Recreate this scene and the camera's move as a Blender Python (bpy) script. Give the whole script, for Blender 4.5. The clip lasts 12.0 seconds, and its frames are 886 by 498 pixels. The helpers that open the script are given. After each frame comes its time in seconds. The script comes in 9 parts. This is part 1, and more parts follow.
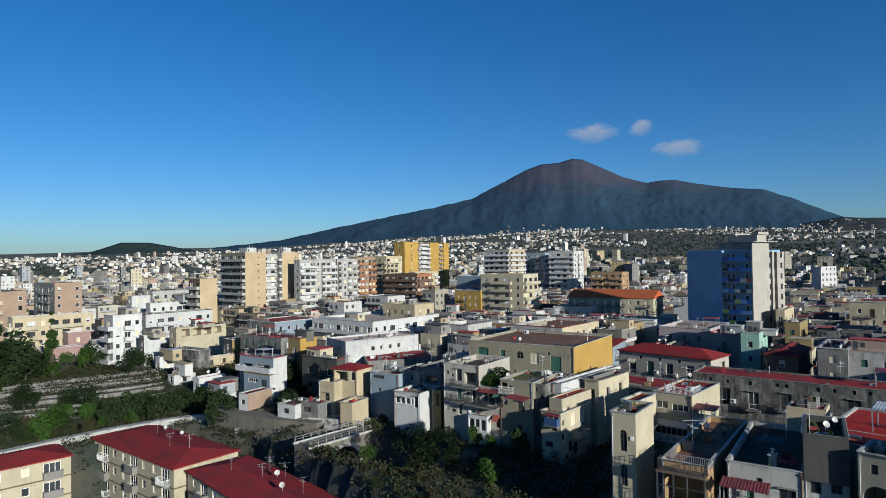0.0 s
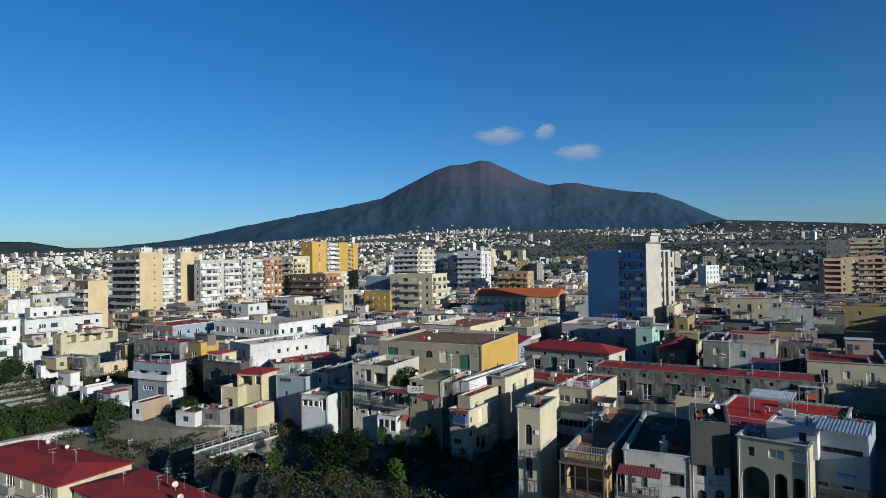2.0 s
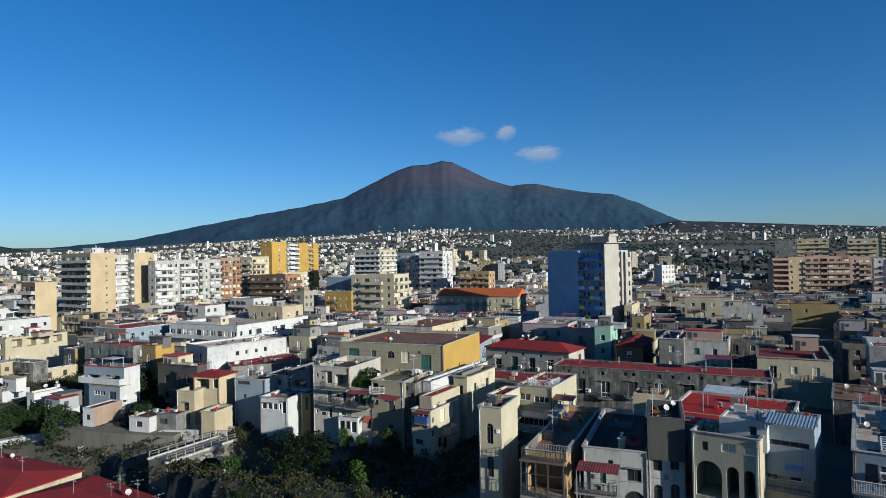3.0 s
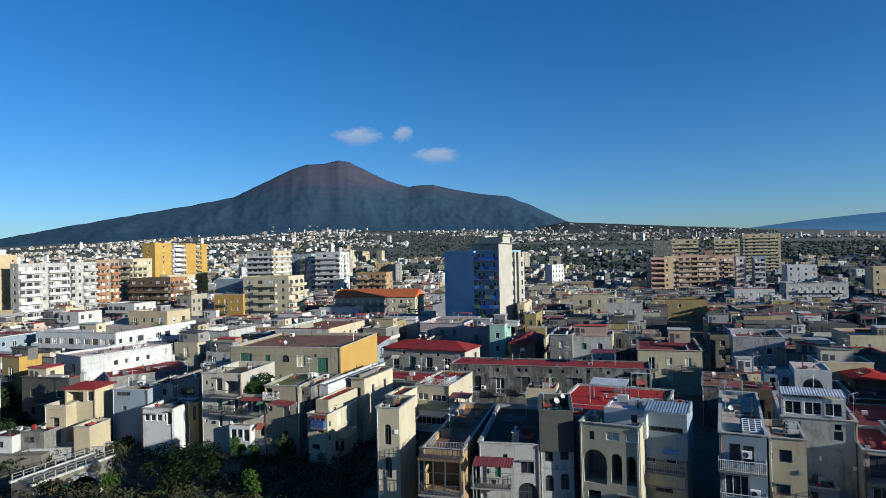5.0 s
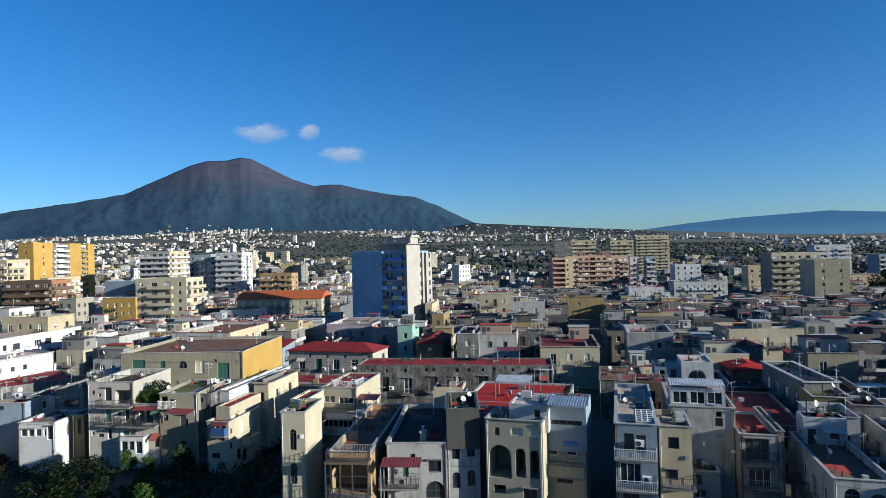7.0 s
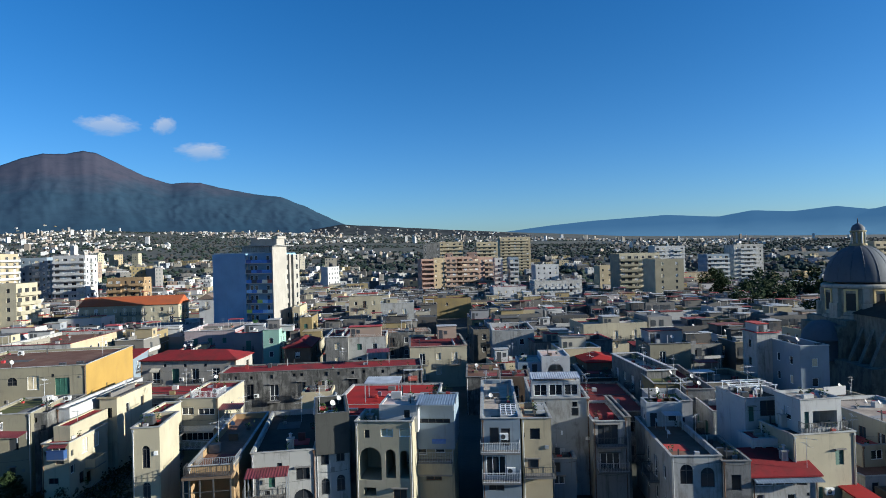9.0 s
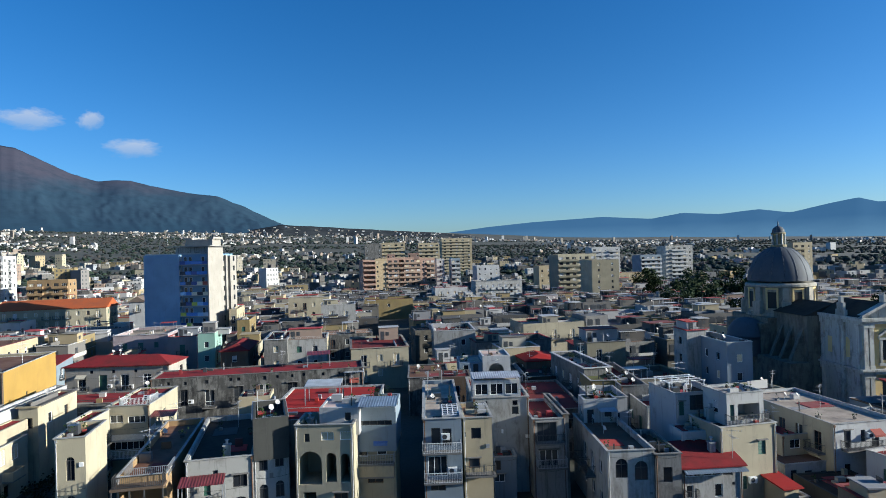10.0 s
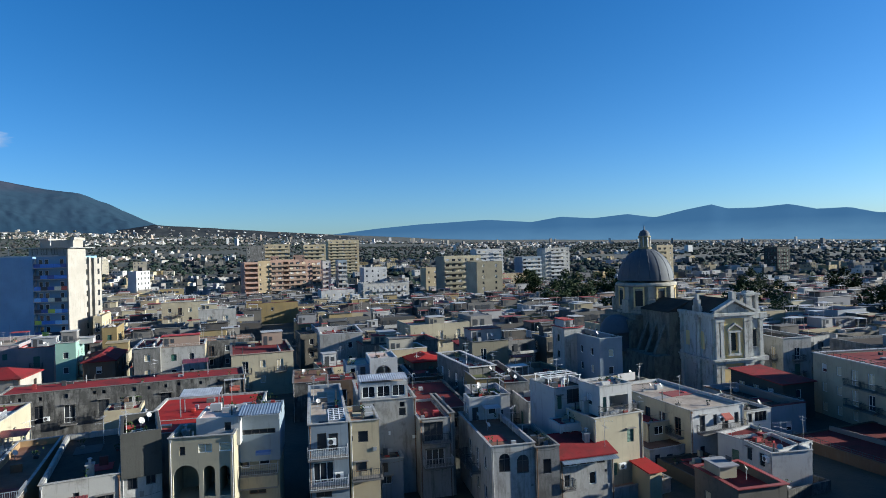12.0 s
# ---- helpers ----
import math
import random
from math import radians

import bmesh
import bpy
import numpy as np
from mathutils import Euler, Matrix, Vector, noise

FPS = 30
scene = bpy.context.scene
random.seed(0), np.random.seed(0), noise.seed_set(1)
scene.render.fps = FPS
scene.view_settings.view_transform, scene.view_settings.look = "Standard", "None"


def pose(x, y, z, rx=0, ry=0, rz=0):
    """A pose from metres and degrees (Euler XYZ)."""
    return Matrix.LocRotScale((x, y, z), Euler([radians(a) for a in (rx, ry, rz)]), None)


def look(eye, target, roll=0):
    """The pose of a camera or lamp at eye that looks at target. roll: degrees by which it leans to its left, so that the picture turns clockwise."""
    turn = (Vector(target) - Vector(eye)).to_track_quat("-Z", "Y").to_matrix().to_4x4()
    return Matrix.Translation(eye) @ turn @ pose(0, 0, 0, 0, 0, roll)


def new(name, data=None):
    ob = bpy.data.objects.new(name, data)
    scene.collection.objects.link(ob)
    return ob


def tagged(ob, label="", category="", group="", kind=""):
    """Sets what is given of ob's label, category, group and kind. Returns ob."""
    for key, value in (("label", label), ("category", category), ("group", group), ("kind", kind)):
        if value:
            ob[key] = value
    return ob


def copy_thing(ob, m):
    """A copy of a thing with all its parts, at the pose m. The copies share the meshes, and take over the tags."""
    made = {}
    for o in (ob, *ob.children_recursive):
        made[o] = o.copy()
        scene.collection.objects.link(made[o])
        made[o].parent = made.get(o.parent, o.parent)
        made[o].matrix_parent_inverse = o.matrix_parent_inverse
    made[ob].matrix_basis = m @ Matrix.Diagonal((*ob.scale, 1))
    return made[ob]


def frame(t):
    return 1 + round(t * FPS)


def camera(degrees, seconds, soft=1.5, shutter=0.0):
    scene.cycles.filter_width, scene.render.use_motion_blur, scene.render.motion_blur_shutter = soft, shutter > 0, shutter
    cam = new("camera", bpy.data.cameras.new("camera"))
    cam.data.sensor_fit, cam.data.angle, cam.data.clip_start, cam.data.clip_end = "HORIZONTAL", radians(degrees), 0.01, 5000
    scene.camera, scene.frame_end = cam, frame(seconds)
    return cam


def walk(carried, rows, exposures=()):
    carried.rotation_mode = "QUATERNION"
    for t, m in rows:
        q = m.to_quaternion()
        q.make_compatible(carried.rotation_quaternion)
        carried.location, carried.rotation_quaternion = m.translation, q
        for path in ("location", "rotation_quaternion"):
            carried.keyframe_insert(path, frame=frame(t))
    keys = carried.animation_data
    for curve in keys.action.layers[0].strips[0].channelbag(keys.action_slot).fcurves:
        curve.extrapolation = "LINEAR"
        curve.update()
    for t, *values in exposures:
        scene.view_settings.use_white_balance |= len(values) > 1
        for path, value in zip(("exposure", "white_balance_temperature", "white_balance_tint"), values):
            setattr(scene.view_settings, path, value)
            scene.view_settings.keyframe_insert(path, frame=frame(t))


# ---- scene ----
# Camera: a drone that hovers and pans to its right
EYE_Z = 32.0
cam = camera(71.57, 12.0, soft=0.9)
PAN = [
    (0.0, -0.00, 0.99, 0.87), (0.5, -2.30, 0.94, 0.93), (1.0, -4.75, 0.91, 0.97), (1.5, -6.77, 0.85, 1.03),
    (2.0, -8.43, 0.85, 0.98), (2.5, -9.98, 0.84, 1.02), (3.0, -11.99, 0.81, 1.05), (5.0, -21.53, 0.67, 1.34),
    (5.5, -23.69, 0.64, 1.34), (6.0, -25.75, 0.60, 1.38), (6.5, -27.81, 0.57, 1.40), (7.0, -30.10, 0.51, 1.39),
    (9.0, -42.22, 0.34, 1.63), (9.5, -44.88, 0.30, 1.62), (10.0, -47.64, 0.27, 1.63), (10.5, -50.05, 0.25, 1.65),
    (11.0, -52.56, 0.21, 1.63), (11.5, -55.31, 0.17, 1.64), (12.0, -58.12, 0.15, 1.62),
]
walk(cam, [(t, pose(0, 0, EYE_Z, 90 + pitch, roll, 42 + yaw)) for t, yaw, pitch, roll in PAN],
     exposures=[(0, 0.44), (6, 0.82), (12, 1.06)])

# Low winter sun, from the right and a little behind; clear sky
SUN_ELEV, SUN_AZ = 14.5, -12.0          # degrees; azimuth from +x towards +y
sun_vec = Vector((math.cos(radians(SUN_ELEV)) * math.cos(radians(SUN_AZ)),
                  math.cos(radians(SUN_ELEV)) * math.sin(radians(SUN_AZ)), math.sin(radians(SUN_ELEV))))
sun = new("sun", bpy.data.lights.new("sun", "SUN"))
sun.data.energy, sun.data.angle, sun.data.color = 5.0, radians(0.5), (0.965, 0.965, 0.89)
sun.matrix_world = look((0, 0, 300), Vector((0, 0, 300)) - sun_vec)

world = bpy.data.worlds.new("world")
scene.world = world
world.use_nodes = True
wt = world.node_tree
wt.nodes.clear()
w_out = wt.nodes.new("ShaderNodeOutputWorld")
w_bg = wt.nodes.new("ShaderNodeBackground")
w_sky = wt.nodes.new("ShaderNodeTexSky")
w_sky.sky_type, w_sky.sun_disc = "NISHITA", False
w_sky.sun_elevation = radians(SUN_ELEV)
w_sky.sun_rotation = radians(90 - SUN_AZ)
w_sky.air_density, w_sky.dust_density, w_sky.ozone_density, w_sky.altitude = 1.0, 0.5, 4.5, 100
w_bg.inputs["Strength"].default_value = 0.076
w_hsv = wt.nodes.new("ShaderNodeHueSaturation")
w_hsv.inputs["Saturation"].default_value = 1.22
wt.links.new(w_sky.outputs[0], w_hsv.inputs["Color"])
w_tint = wt.nodes.new("ShaderNodeMix")
w_tint.data_type, w_tint.blend_type = "RGBA", "MULTIPLY"
w_tint.inputs[0].default_value = 1.0
w_dir = wt.nodes.new("ShaderNodeTexCoord")
w_sep = wt.nodes.new("ShaderNodeSeparateXYZ")
w_rise = wt.nodes.new("ShaderNodeMapRange")
w_rise.interpolation_type = "SMOOTHSTEP"
w_rise.inputs[1].default_value, w_rise.inputs[2].default_value = -0.02, 0.30
w_air = wt.nodes.new("ShaderNodeMix")        # pale haze low down, deep blue above
w_air.data_type = "RGBA"
w_air.inputs[6].default_value = (0.74, 0.93, 1.20, 1)
w_air.inputs[7].default_value = (0.80, 0.91, 1.06, 1)
wt.links.new(w_dir.outputs["Generated"], w_sep.inputs[0])
wt.links.new(w_sep.outputs[2], w_rise.inputs[0])
wt.links.new(w_rise.outputs[0], w_air.inputs[0])
wt.links.new(w_air.outputs[2], w_tint.inputs[7])
wt.links.new(w_hsv.outputs[0], w_tint.inputs[6])
wt.links.new(w_tint.outputs[2], w_bg.inputs["Color"])
wt.links.new(w_bg.outputs[0], w_out.inputs["Surface"])

# ---------------------------------------------------------------- materials
def shader(name):
    m = bpy.data.materials.new(name)
    m.use_nodes = True
    t = m.node_tree
    return m, t, t.nodes["Principled BSDF"]


def node(t, kind, **sockets):
    n = t.nodes.new(kind)
    for k, v in sockets.items():
        n.inputs[k.replace("_", " ")].default_value = v
    return n


def mix(t, fac, a, b, blend="MIX"):
    n = t.nodes.new("ShaderNodeMix")
    n.data_type, n.blend_type = "RGBA", blend
    for sock, v in ((n.inputs[0], fac), (n.inputs[6], a), (n.inputs[7], b)):
        if isinstance(v, (int, float)):
            sock.default_value = v
        elif isinstance(v, tuple):
            sock.default_value = (*v[:3], 1)
        else:
            t.links.new(v, sock)
    return n.outputs[2]


def ramp(t, src, a, b, lo=0.0, hi=1.0):
    n = t.nodes.new("ShaderNodeMapRange")
    n.inputs[1].default_value, n.inputs[2].default_value = a, b
    n.inputs[3].default_value, n.inputs[4].default_value = lo, hi
    t.links.new(src, n.inputs[0])
    return n.outputs[0]


def noise_tex(t, scale, detail=4.0, rough=0.55, stretch=(1, 1, 1), space="pos"):
    if space == "pos":
        src = t.nodes.new("ShaderNodeNewGeometry").outputs["Position"]
    else:
        src = t.nodes.new("ShaderNodeTexCoord").outputs["Object"]
    mp = t.nodes.new("ShaderNodeMapping")
    mp.inputs["Scale"].default_value = stretch
    t.links.new(src, mp.inputs[0])
    n = node(t, "ShaderNodeTexNoise", Scale=scale, Detail=detail, Roughness=rough)
    t.links.new(mp.outputs[0], n.inputs["Vector"])
    return n.outputs["Fac"]


def bump(t, b, src, strength, dist):
    n = node(t, "ShaderNodeBump", Strength=strength, Distance=dist)
    t.links.new(src, n.inputs["Height"])
    t.links.new(n.outputs[0], b.inputs["Normal"])


def vary(t, col, amount):
    info = t.nodes.new("ShaderNodeObjectInfo")
    v = ramp(t, info.outputs["Random"], 0, 1, 1 - amount, 1 + amount * 0.5)
    n = node(t, "ShaderNodeHueSaturation")
    t.links.new(v, n.inputs["Value"])
    t.links.new(col, n.inputs["Color"])
    return n.outputs[0]


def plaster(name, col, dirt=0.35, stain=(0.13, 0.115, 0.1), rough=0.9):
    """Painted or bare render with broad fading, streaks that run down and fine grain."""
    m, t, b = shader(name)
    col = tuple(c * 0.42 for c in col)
    broad = ramp(t, noise_tex(t, 0.22, 3), 0.35, 0.7)
    faded = mix(t, broad, tuple(c * 0.86 for c in col), tuple(min(0.86, c * 1.06) for c in col))
    lo = 0.60 - 0.17 * dirt
    streak = ramp(t, noise_tex(t, 0.9, 7, 0.7, (1, 1, 0.3)), lo, lo + 0.17, 0, min(0.9, dirt * 1.55))
    patch = ramp(t, noise_tex(t, 0.6, 7, 0.66), lo + 0.02, lo + 0.14, 0, min(0.9, dirt * 1.35))
    c = mix(t, streak, faded, stain)
    c = mix(t, patch, c, tuple(0.5 * s + 0.32 * k for s, k in zip(stain, col)))
    runs = ramp(t, noise_tex(t, 2.2, 5, 0.7, (1, 1, 0.06)), 0.60 - 0.05 * dirt, 0.74, 0, min(0.8, 0.25 + dirt))
    c = mix(t, runs, c, tuple(0.6 * s for s in stain))
    t.links.new(vary(t, c, 0.1), b.inputs["Base Color"])
    b.inputs["Roughness"].default_value = rough
    bump(t, b, noise_tex(t, 6.0, 5), 0.35, 0.03)
    return m


def flat_roof(name, col, worn, dirt=0.5, rough=0.85):
    m, t, b = shader(name)
    col, worn = (tuple(k * f for k, f in zip(q, (0.9, 0.66, 0.56))) for q in (col, worn))
    a = ramp(t, noise_tex(t, 0.35, 6, 0.65), 0.42, 0.66)
    c = mix(t, a, col, worn)
    d = ramp(t, noise_tex(t, 1.6, 6, 0.7), 0.55, 0.75, 0, dirt)
    c = mix(t, d, c, tuple(k * 0.3 for k in col))
    t.links.new(vary(t, c, 0.15), b.inputs["Base Color"])
    b.inputs["Roughness"].default_value = rough
    b.inputs["Specular IOR Level"].default_value = 0.15
    bump(t, b, noise_tex(t, 4.0, 4), 0.4, 0.03)
    return m


def corrugated(name, col, axis=0, pitch=0.09, rough=0.5, metal=0.0):
    m, t, b = shader(name)
    wave = node(t, "ShaderNodeTexWave", Scale=1 / pitch * 0.314)
    wave.bands_direction = "XYZ"[axis]
    t.links.new(t.nodes.new("ShaderNodeTexCoord").outputs["Object"], wave.inputs["Vector"])
    c = mix(t, ramp(t, noise_tex(t, 0.7, 5), 0.4, 0.7), col, tuple(k * 0.62 for k in col))
    t.links.new(vary(t, c, 0.1), b.inputs["Base Color"])
    b.inputs["Roughness"].default_value, b.inputs["Metallic"].default_value = rough, metal
    bump(t, b, wave.outputs["Fac"], 0.4, 0.02)
    return m


def plain(name, col, rough=0.5, metal=0.0, grain=0.12, scale=5.0):
    m, t, b = shader(name)
    c = mix(t, ramp(t, noise_tex(t, scale, 4), 0.35, 0.7), tuple(k * (1 - grain) for k in col), tuple(min(0.9, k * (1 + grain)) for k in col))
    t.links.new(c, b.inputs["Base Color"])
    b.inputs["Roughness"].default_value, b.inputs["Metallic"].default_value = rough, metal
    return m


def foliage(name, a, bcol):
    m, t, b = shader(name)
    rnd = t.nodes.new("ShaderNodeNewGeometry").outputs["Random Per Island"]
    c = mix(t, rnd, a, bcol)
    c = mix(t, ramp(t, noise_tex(t, 0.6, 3), 0.4, 0.65), c, tuple(k * 1.5 for k in a))
    t.links.new(c, b.inputs["Base Color"])
    b.inputs["Roughness"].default_value = 0.8
    b.inputs["Specular IOR Level"].default_value = 0.12
    return m


def window_glass(name):
    m, t, b = shader(name)
    info = t.nodes.new("ShaderNodeObjectInfo").outputs["Random"]
    c = mix(t, info, (0.012, 0.015, 0.02), (0.05, 0.055, 0.06))
    t.links.new(c, b.inputs["Base Color"])
    b.inputs["Roughness"].default_value = 0.08
    b.inputs["Specular IOR Level"].default_value = 0.6
    return m


def island_paint(name, cols, dirt=0.3):
    """Render in several tints, one to each house of a joined far quarter."""
    m, t, b = shader(name)
    rnd = t.nodes.new("ShaderNodeNewGeometry").outputs["Random Per Island"]
    r = t.nodes.new("ShaderNodeValToRGB")
    r.color_ramp.interpolation = "CONSTANT"
    while len(r.color_ramp.elements) < len(cols):
        r.color_ramp.elements.new(0.5)
    for i, (e, c) in enumerate(zip(r.color_ramp.elements, cols)):
        e.position, e.color = i / len(cols), (*[k * 0.38 for k in c], 1)
    t.links.new(rnd, r.inputs[0])
    d = ramp(t, noise_tex(t, 0.3, 5), 0.5, 0.75, 0, dirt)
    t.links.new(mix(t, d, r.outputs[0], (0.16, 0.15, 0.14)), b.inputs["Base Color"])
    b.inputs["Roughness"].default_value = 0.9
    return m


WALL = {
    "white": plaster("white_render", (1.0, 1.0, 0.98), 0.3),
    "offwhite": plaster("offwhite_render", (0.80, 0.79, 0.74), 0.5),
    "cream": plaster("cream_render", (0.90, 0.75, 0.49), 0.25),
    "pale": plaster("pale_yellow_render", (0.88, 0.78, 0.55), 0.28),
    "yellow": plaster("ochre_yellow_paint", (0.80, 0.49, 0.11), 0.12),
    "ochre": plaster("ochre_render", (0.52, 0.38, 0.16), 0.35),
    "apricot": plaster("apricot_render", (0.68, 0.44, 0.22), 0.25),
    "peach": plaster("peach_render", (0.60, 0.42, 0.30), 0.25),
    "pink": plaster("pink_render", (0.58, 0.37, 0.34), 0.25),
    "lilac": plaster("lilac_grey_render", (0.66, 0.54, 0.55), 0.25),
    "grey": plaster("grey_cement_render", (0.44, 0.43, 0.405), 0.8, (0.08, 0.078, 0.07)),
    "darkgrey": plaster("dark_cement_and_shade_render", (0.11, 0.112, 0.10), 0.6, (0.04, 0.04, 0.035)),
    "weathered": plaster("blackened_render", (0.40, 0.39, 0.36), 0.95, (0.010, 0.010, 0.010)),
    "blue": plaster("pale_blue_and_shade_render", (0.42, 0.53, 0.62), 0.2),
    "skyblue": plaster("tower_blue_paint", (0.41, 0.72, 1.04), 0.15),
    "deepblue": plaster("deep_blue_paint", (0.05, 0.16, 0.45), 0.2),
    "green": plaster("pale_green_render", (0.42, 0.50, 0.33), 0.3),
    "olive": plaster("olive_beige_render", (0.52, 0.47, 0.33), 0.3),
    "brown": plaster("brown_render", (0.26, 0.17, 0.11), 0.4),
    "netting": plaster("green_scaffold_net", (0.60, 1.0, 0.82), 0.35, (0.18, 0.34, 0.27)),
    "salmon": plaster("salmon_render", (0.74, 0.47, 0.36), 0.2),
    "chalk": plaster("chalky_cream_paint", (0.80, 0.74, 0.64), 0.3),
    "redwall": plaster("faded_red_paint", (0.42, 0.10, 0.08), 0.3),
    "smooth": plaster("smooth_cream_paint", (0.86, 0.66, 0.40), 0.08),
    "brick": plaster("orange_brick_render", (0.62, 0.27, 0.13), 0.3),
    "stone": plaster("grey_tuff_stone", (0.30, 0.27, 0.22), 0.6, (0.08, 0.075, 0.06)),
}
ROOF = {
    "red": flat_roof("red_waterproof_paint", (0.27, 0.036, 0.046), (0.15, 0.042, 0.046), 0.65),
    "brightred": flat_roof("bright_red_paint", (0.40, 0.035, 0.035), (0.28, 0.04, 0.038), 0.3),
    "darkred": flat_roof("dark_red_paint", (0.20, 0.040, 0.045), (0.12, 0.04, 0.04), 0.5),
    "terracotta": flat_roof("terracotta_tiles", (0.42, 0.14, 0.06), (0.33, 0.13, 0.07), 0.3),
    "grey": flat_roof("grey_roof_felt", (0.20, 0.21, 0.20), (0.13, 0.14, 0.13), 0.6),
    "dark": flat_roof("dark_roof_felt", (0.060, 0.062, 0.055), (0.040, 0.040, 0.036), 0.5),
    "brown": flat_roof("brown_roof_felt", (0.16, 0.11, 0.085), (0.22, 0.17, 0.14), 0.4),
    "light": flat_roof("silver_roof_paint", (0.50, 0.56, 0.52), (0.30, 0.33, 0.31), 0.6, 0.75),
    "white": flat_roof("white_roof_paint", (0.70, 0.70, 0.69), (0.55, 0.55, 0.54), 0.35),
    "green": flat_roof("green_roof_felt", (0.13, 0.20, 0.09), (0.17, 0.20, 0.12), 0.4),
    "tan": flat_roof("tan_roof_tiles", (0.34, 0.26, 0.19), (0.27, 0.22, 0.17), 0.4),
}
GLASS = window_glass("window_glass")
DARK = plain("dark_interior", (0.03, 0.028, 0.026), 0.9)
WHITE_METAL = plain("white_lacquer", (0.72, 0.72, 0.70), 0.45)
GREY_METAL = plain("galvanised_steel", (0.42, 0.43, 0.44), 0.45, 0.6)
DARK_METAL = plain("dark_painted_iron", (0.05, 0.05, 0.05), 0.55)
BROWN_WOOD = plain("brown_wood", (0.12, 0.06, 0.03), 0.6)
GREEN_WOOD = plain("green_painted_wood", (0.03, 0.10, 0.07), 0.55)
BEIGE_PVC = plain("beige_shutter", (0.5, 0.42, 0.28), 0.55)
GREY_PVC = plain("grey_shutter", (0.42, 0.42, 0.42), 0.55)
DISH_WHITE = plain("dish_enamel", (0.40, 0.39, 0.37), 0.5)
CEMENT = plaster("cement_slab", (0.42, 0.40, 0.37), 0.4)
BLUE_PLASTIC = plain("blue_plastic", (0.03, 0.16, 0.5), 0.4)
CLOTH = [plain("white_cloth", (0.75, 0.75, 0.75), 0.9), plain("blue_cloth", (0.12, 0.22, 0.45), 0.9), plain("red_cloth", (0.5, 0.06, 0.06), 0.9),
         plain("yellow_cloth", (0.6, 0.5, 0.12), 0.9)]
SHEET_WHITE = corrugated("corrugated_plastic_sheet", (0.42, 0.44, 0.46), 0, 0.16)
SHEET_BLUE = corrugated("corrugated_blue_sheet", (0.22, 0.28, 0.34), 0, 0.16, 0.5, 0.2)
SHEET_RED = corrugated("red_metal_sheet", (0.17, 0.03, 0.032), 0, 0.12)

# ---------------------------------------------------------------- geometry helpers
class Builder:
    """Collects faces for one mesh."""

    def __init__(self):
        self.v, self.f, self.m = [], [], []

    def face(self, pts, mat=0):
        i = len(self.v)
        self.v.extend(tuple(p) for p in pts)
        self.f.append(tuple(range(i, i + len(pts))))
        self.m.append(mat)

    def box(self, x0, y0, z0, x1, y1, z1, mat=0, m=None):
        p = [(x0, y0, z0), (x1, y0, z0), (x1, y1, z0), (x0, y1, z0), (x0, y0, z1), (x1, y0, z1), (x1, y1, z1), (x0, y1, z1)]
        if m is not None:
            p = [tuple(m @ Vector(q)) for q in p]
        i = len(self.v)
        self.v.extend(p)
        for q in ((0, 3, 2, 1), (4, 5, 6, 7), (0, 1, 5, 4), (1, 2, 6, 5), (2, 3, 7, 6), (3, 0, 4, 7)):
            self.f.append(tuple(i + k for k in q))
            self.m.append(mat)

    def tube(self, a, b, r, sides=5, mat=0, r2=None):
        a, b = Vector(a), Vector(b)
        ax = (b - a).normalized()
        u = ax.orthogonal().normalized()
        w = ax.cross(u)
        r2 = r if r2 is None else r2
        i = len(self.v)
        for k in range(sides):
            c = u * math.cos(2 * math.pi * k / sides) + w * math.sin(2 * math.pi * k / sides)
            self.v.append(tuple(a + c * r))
            self.v.append(tuple(b + c * r2))
        for k in range(sides):
            j = (k + 1) % sides
            self.f.append((i + 2 * k, i + 2 * j, i + 2 * j + 1, i + 2 * k + 1))
            self.m.append(mat)
        self.f.append(tuple(i + 2 * k for k in reversed(range(sides))))
        self.f.append(tuple(i + 2 * k + 1 for k in range(sides)))
        self.m += [mat, mat]

    def lathe(self, prof, sides=24, mat=0, x=0, y=0, phase=0.0):
        i = len(self.v)
        for r, z in prof:
            for k in range(sides):
                a = 2 * math.pi * k / sides + phase
                self.v.append((x + r * math.cos(a), y + r * math.sin(a), z))
        for j in range(len(prof) - 1):
            for k in range(sides):
                n = (k + 1) % sides
                self.f.append((i + j * sides + k, i + j * sides + n, i + (j + 1) * sides + n, i + (j + 1) * sides + k))
                self.m.append(mat)

    def mesh(self, name, mats, smooth=False):
        me = bpy.data.meshes.new(name)
        me.from_pydata(self.v, [], self.f)
        for m in mats if isinstance(mats, (list, tuple)) else [mats]:
            me.materials.append(m)
        me.polygons.foreach_set("material_index", self.m)
        if smooth:
            me.polygons.foreach_set("use_smooth", [True] * len(self.f))
        me.update()
        return me


def part(name, b, mats, parent=None, label="", at=None, smooth=False):
    me = b if isinstance(b, bpy.types.Mesh) else b.mesh(name, mats, smooth)
    ob = new(name, me)
    if parent is not None:
        ob.parent = parent
    if at is not None:
        ob.matrix_basis = at
    return tagged(ob, label)


def lerp_table(a, table):
    """Smooth value at a from rows (position, value)."""
    for (p, u), (q, v) in zip(table, table[1:]):
        if a <= q:
            k = min(1, max(0, (a - p) / (q - p)))
            return u + (v - u) * k
    return table[-1][1]


def smooth01(x):
    x = min(1.0, max(0.0, x))
    return x * x * (3 - 2 * x)


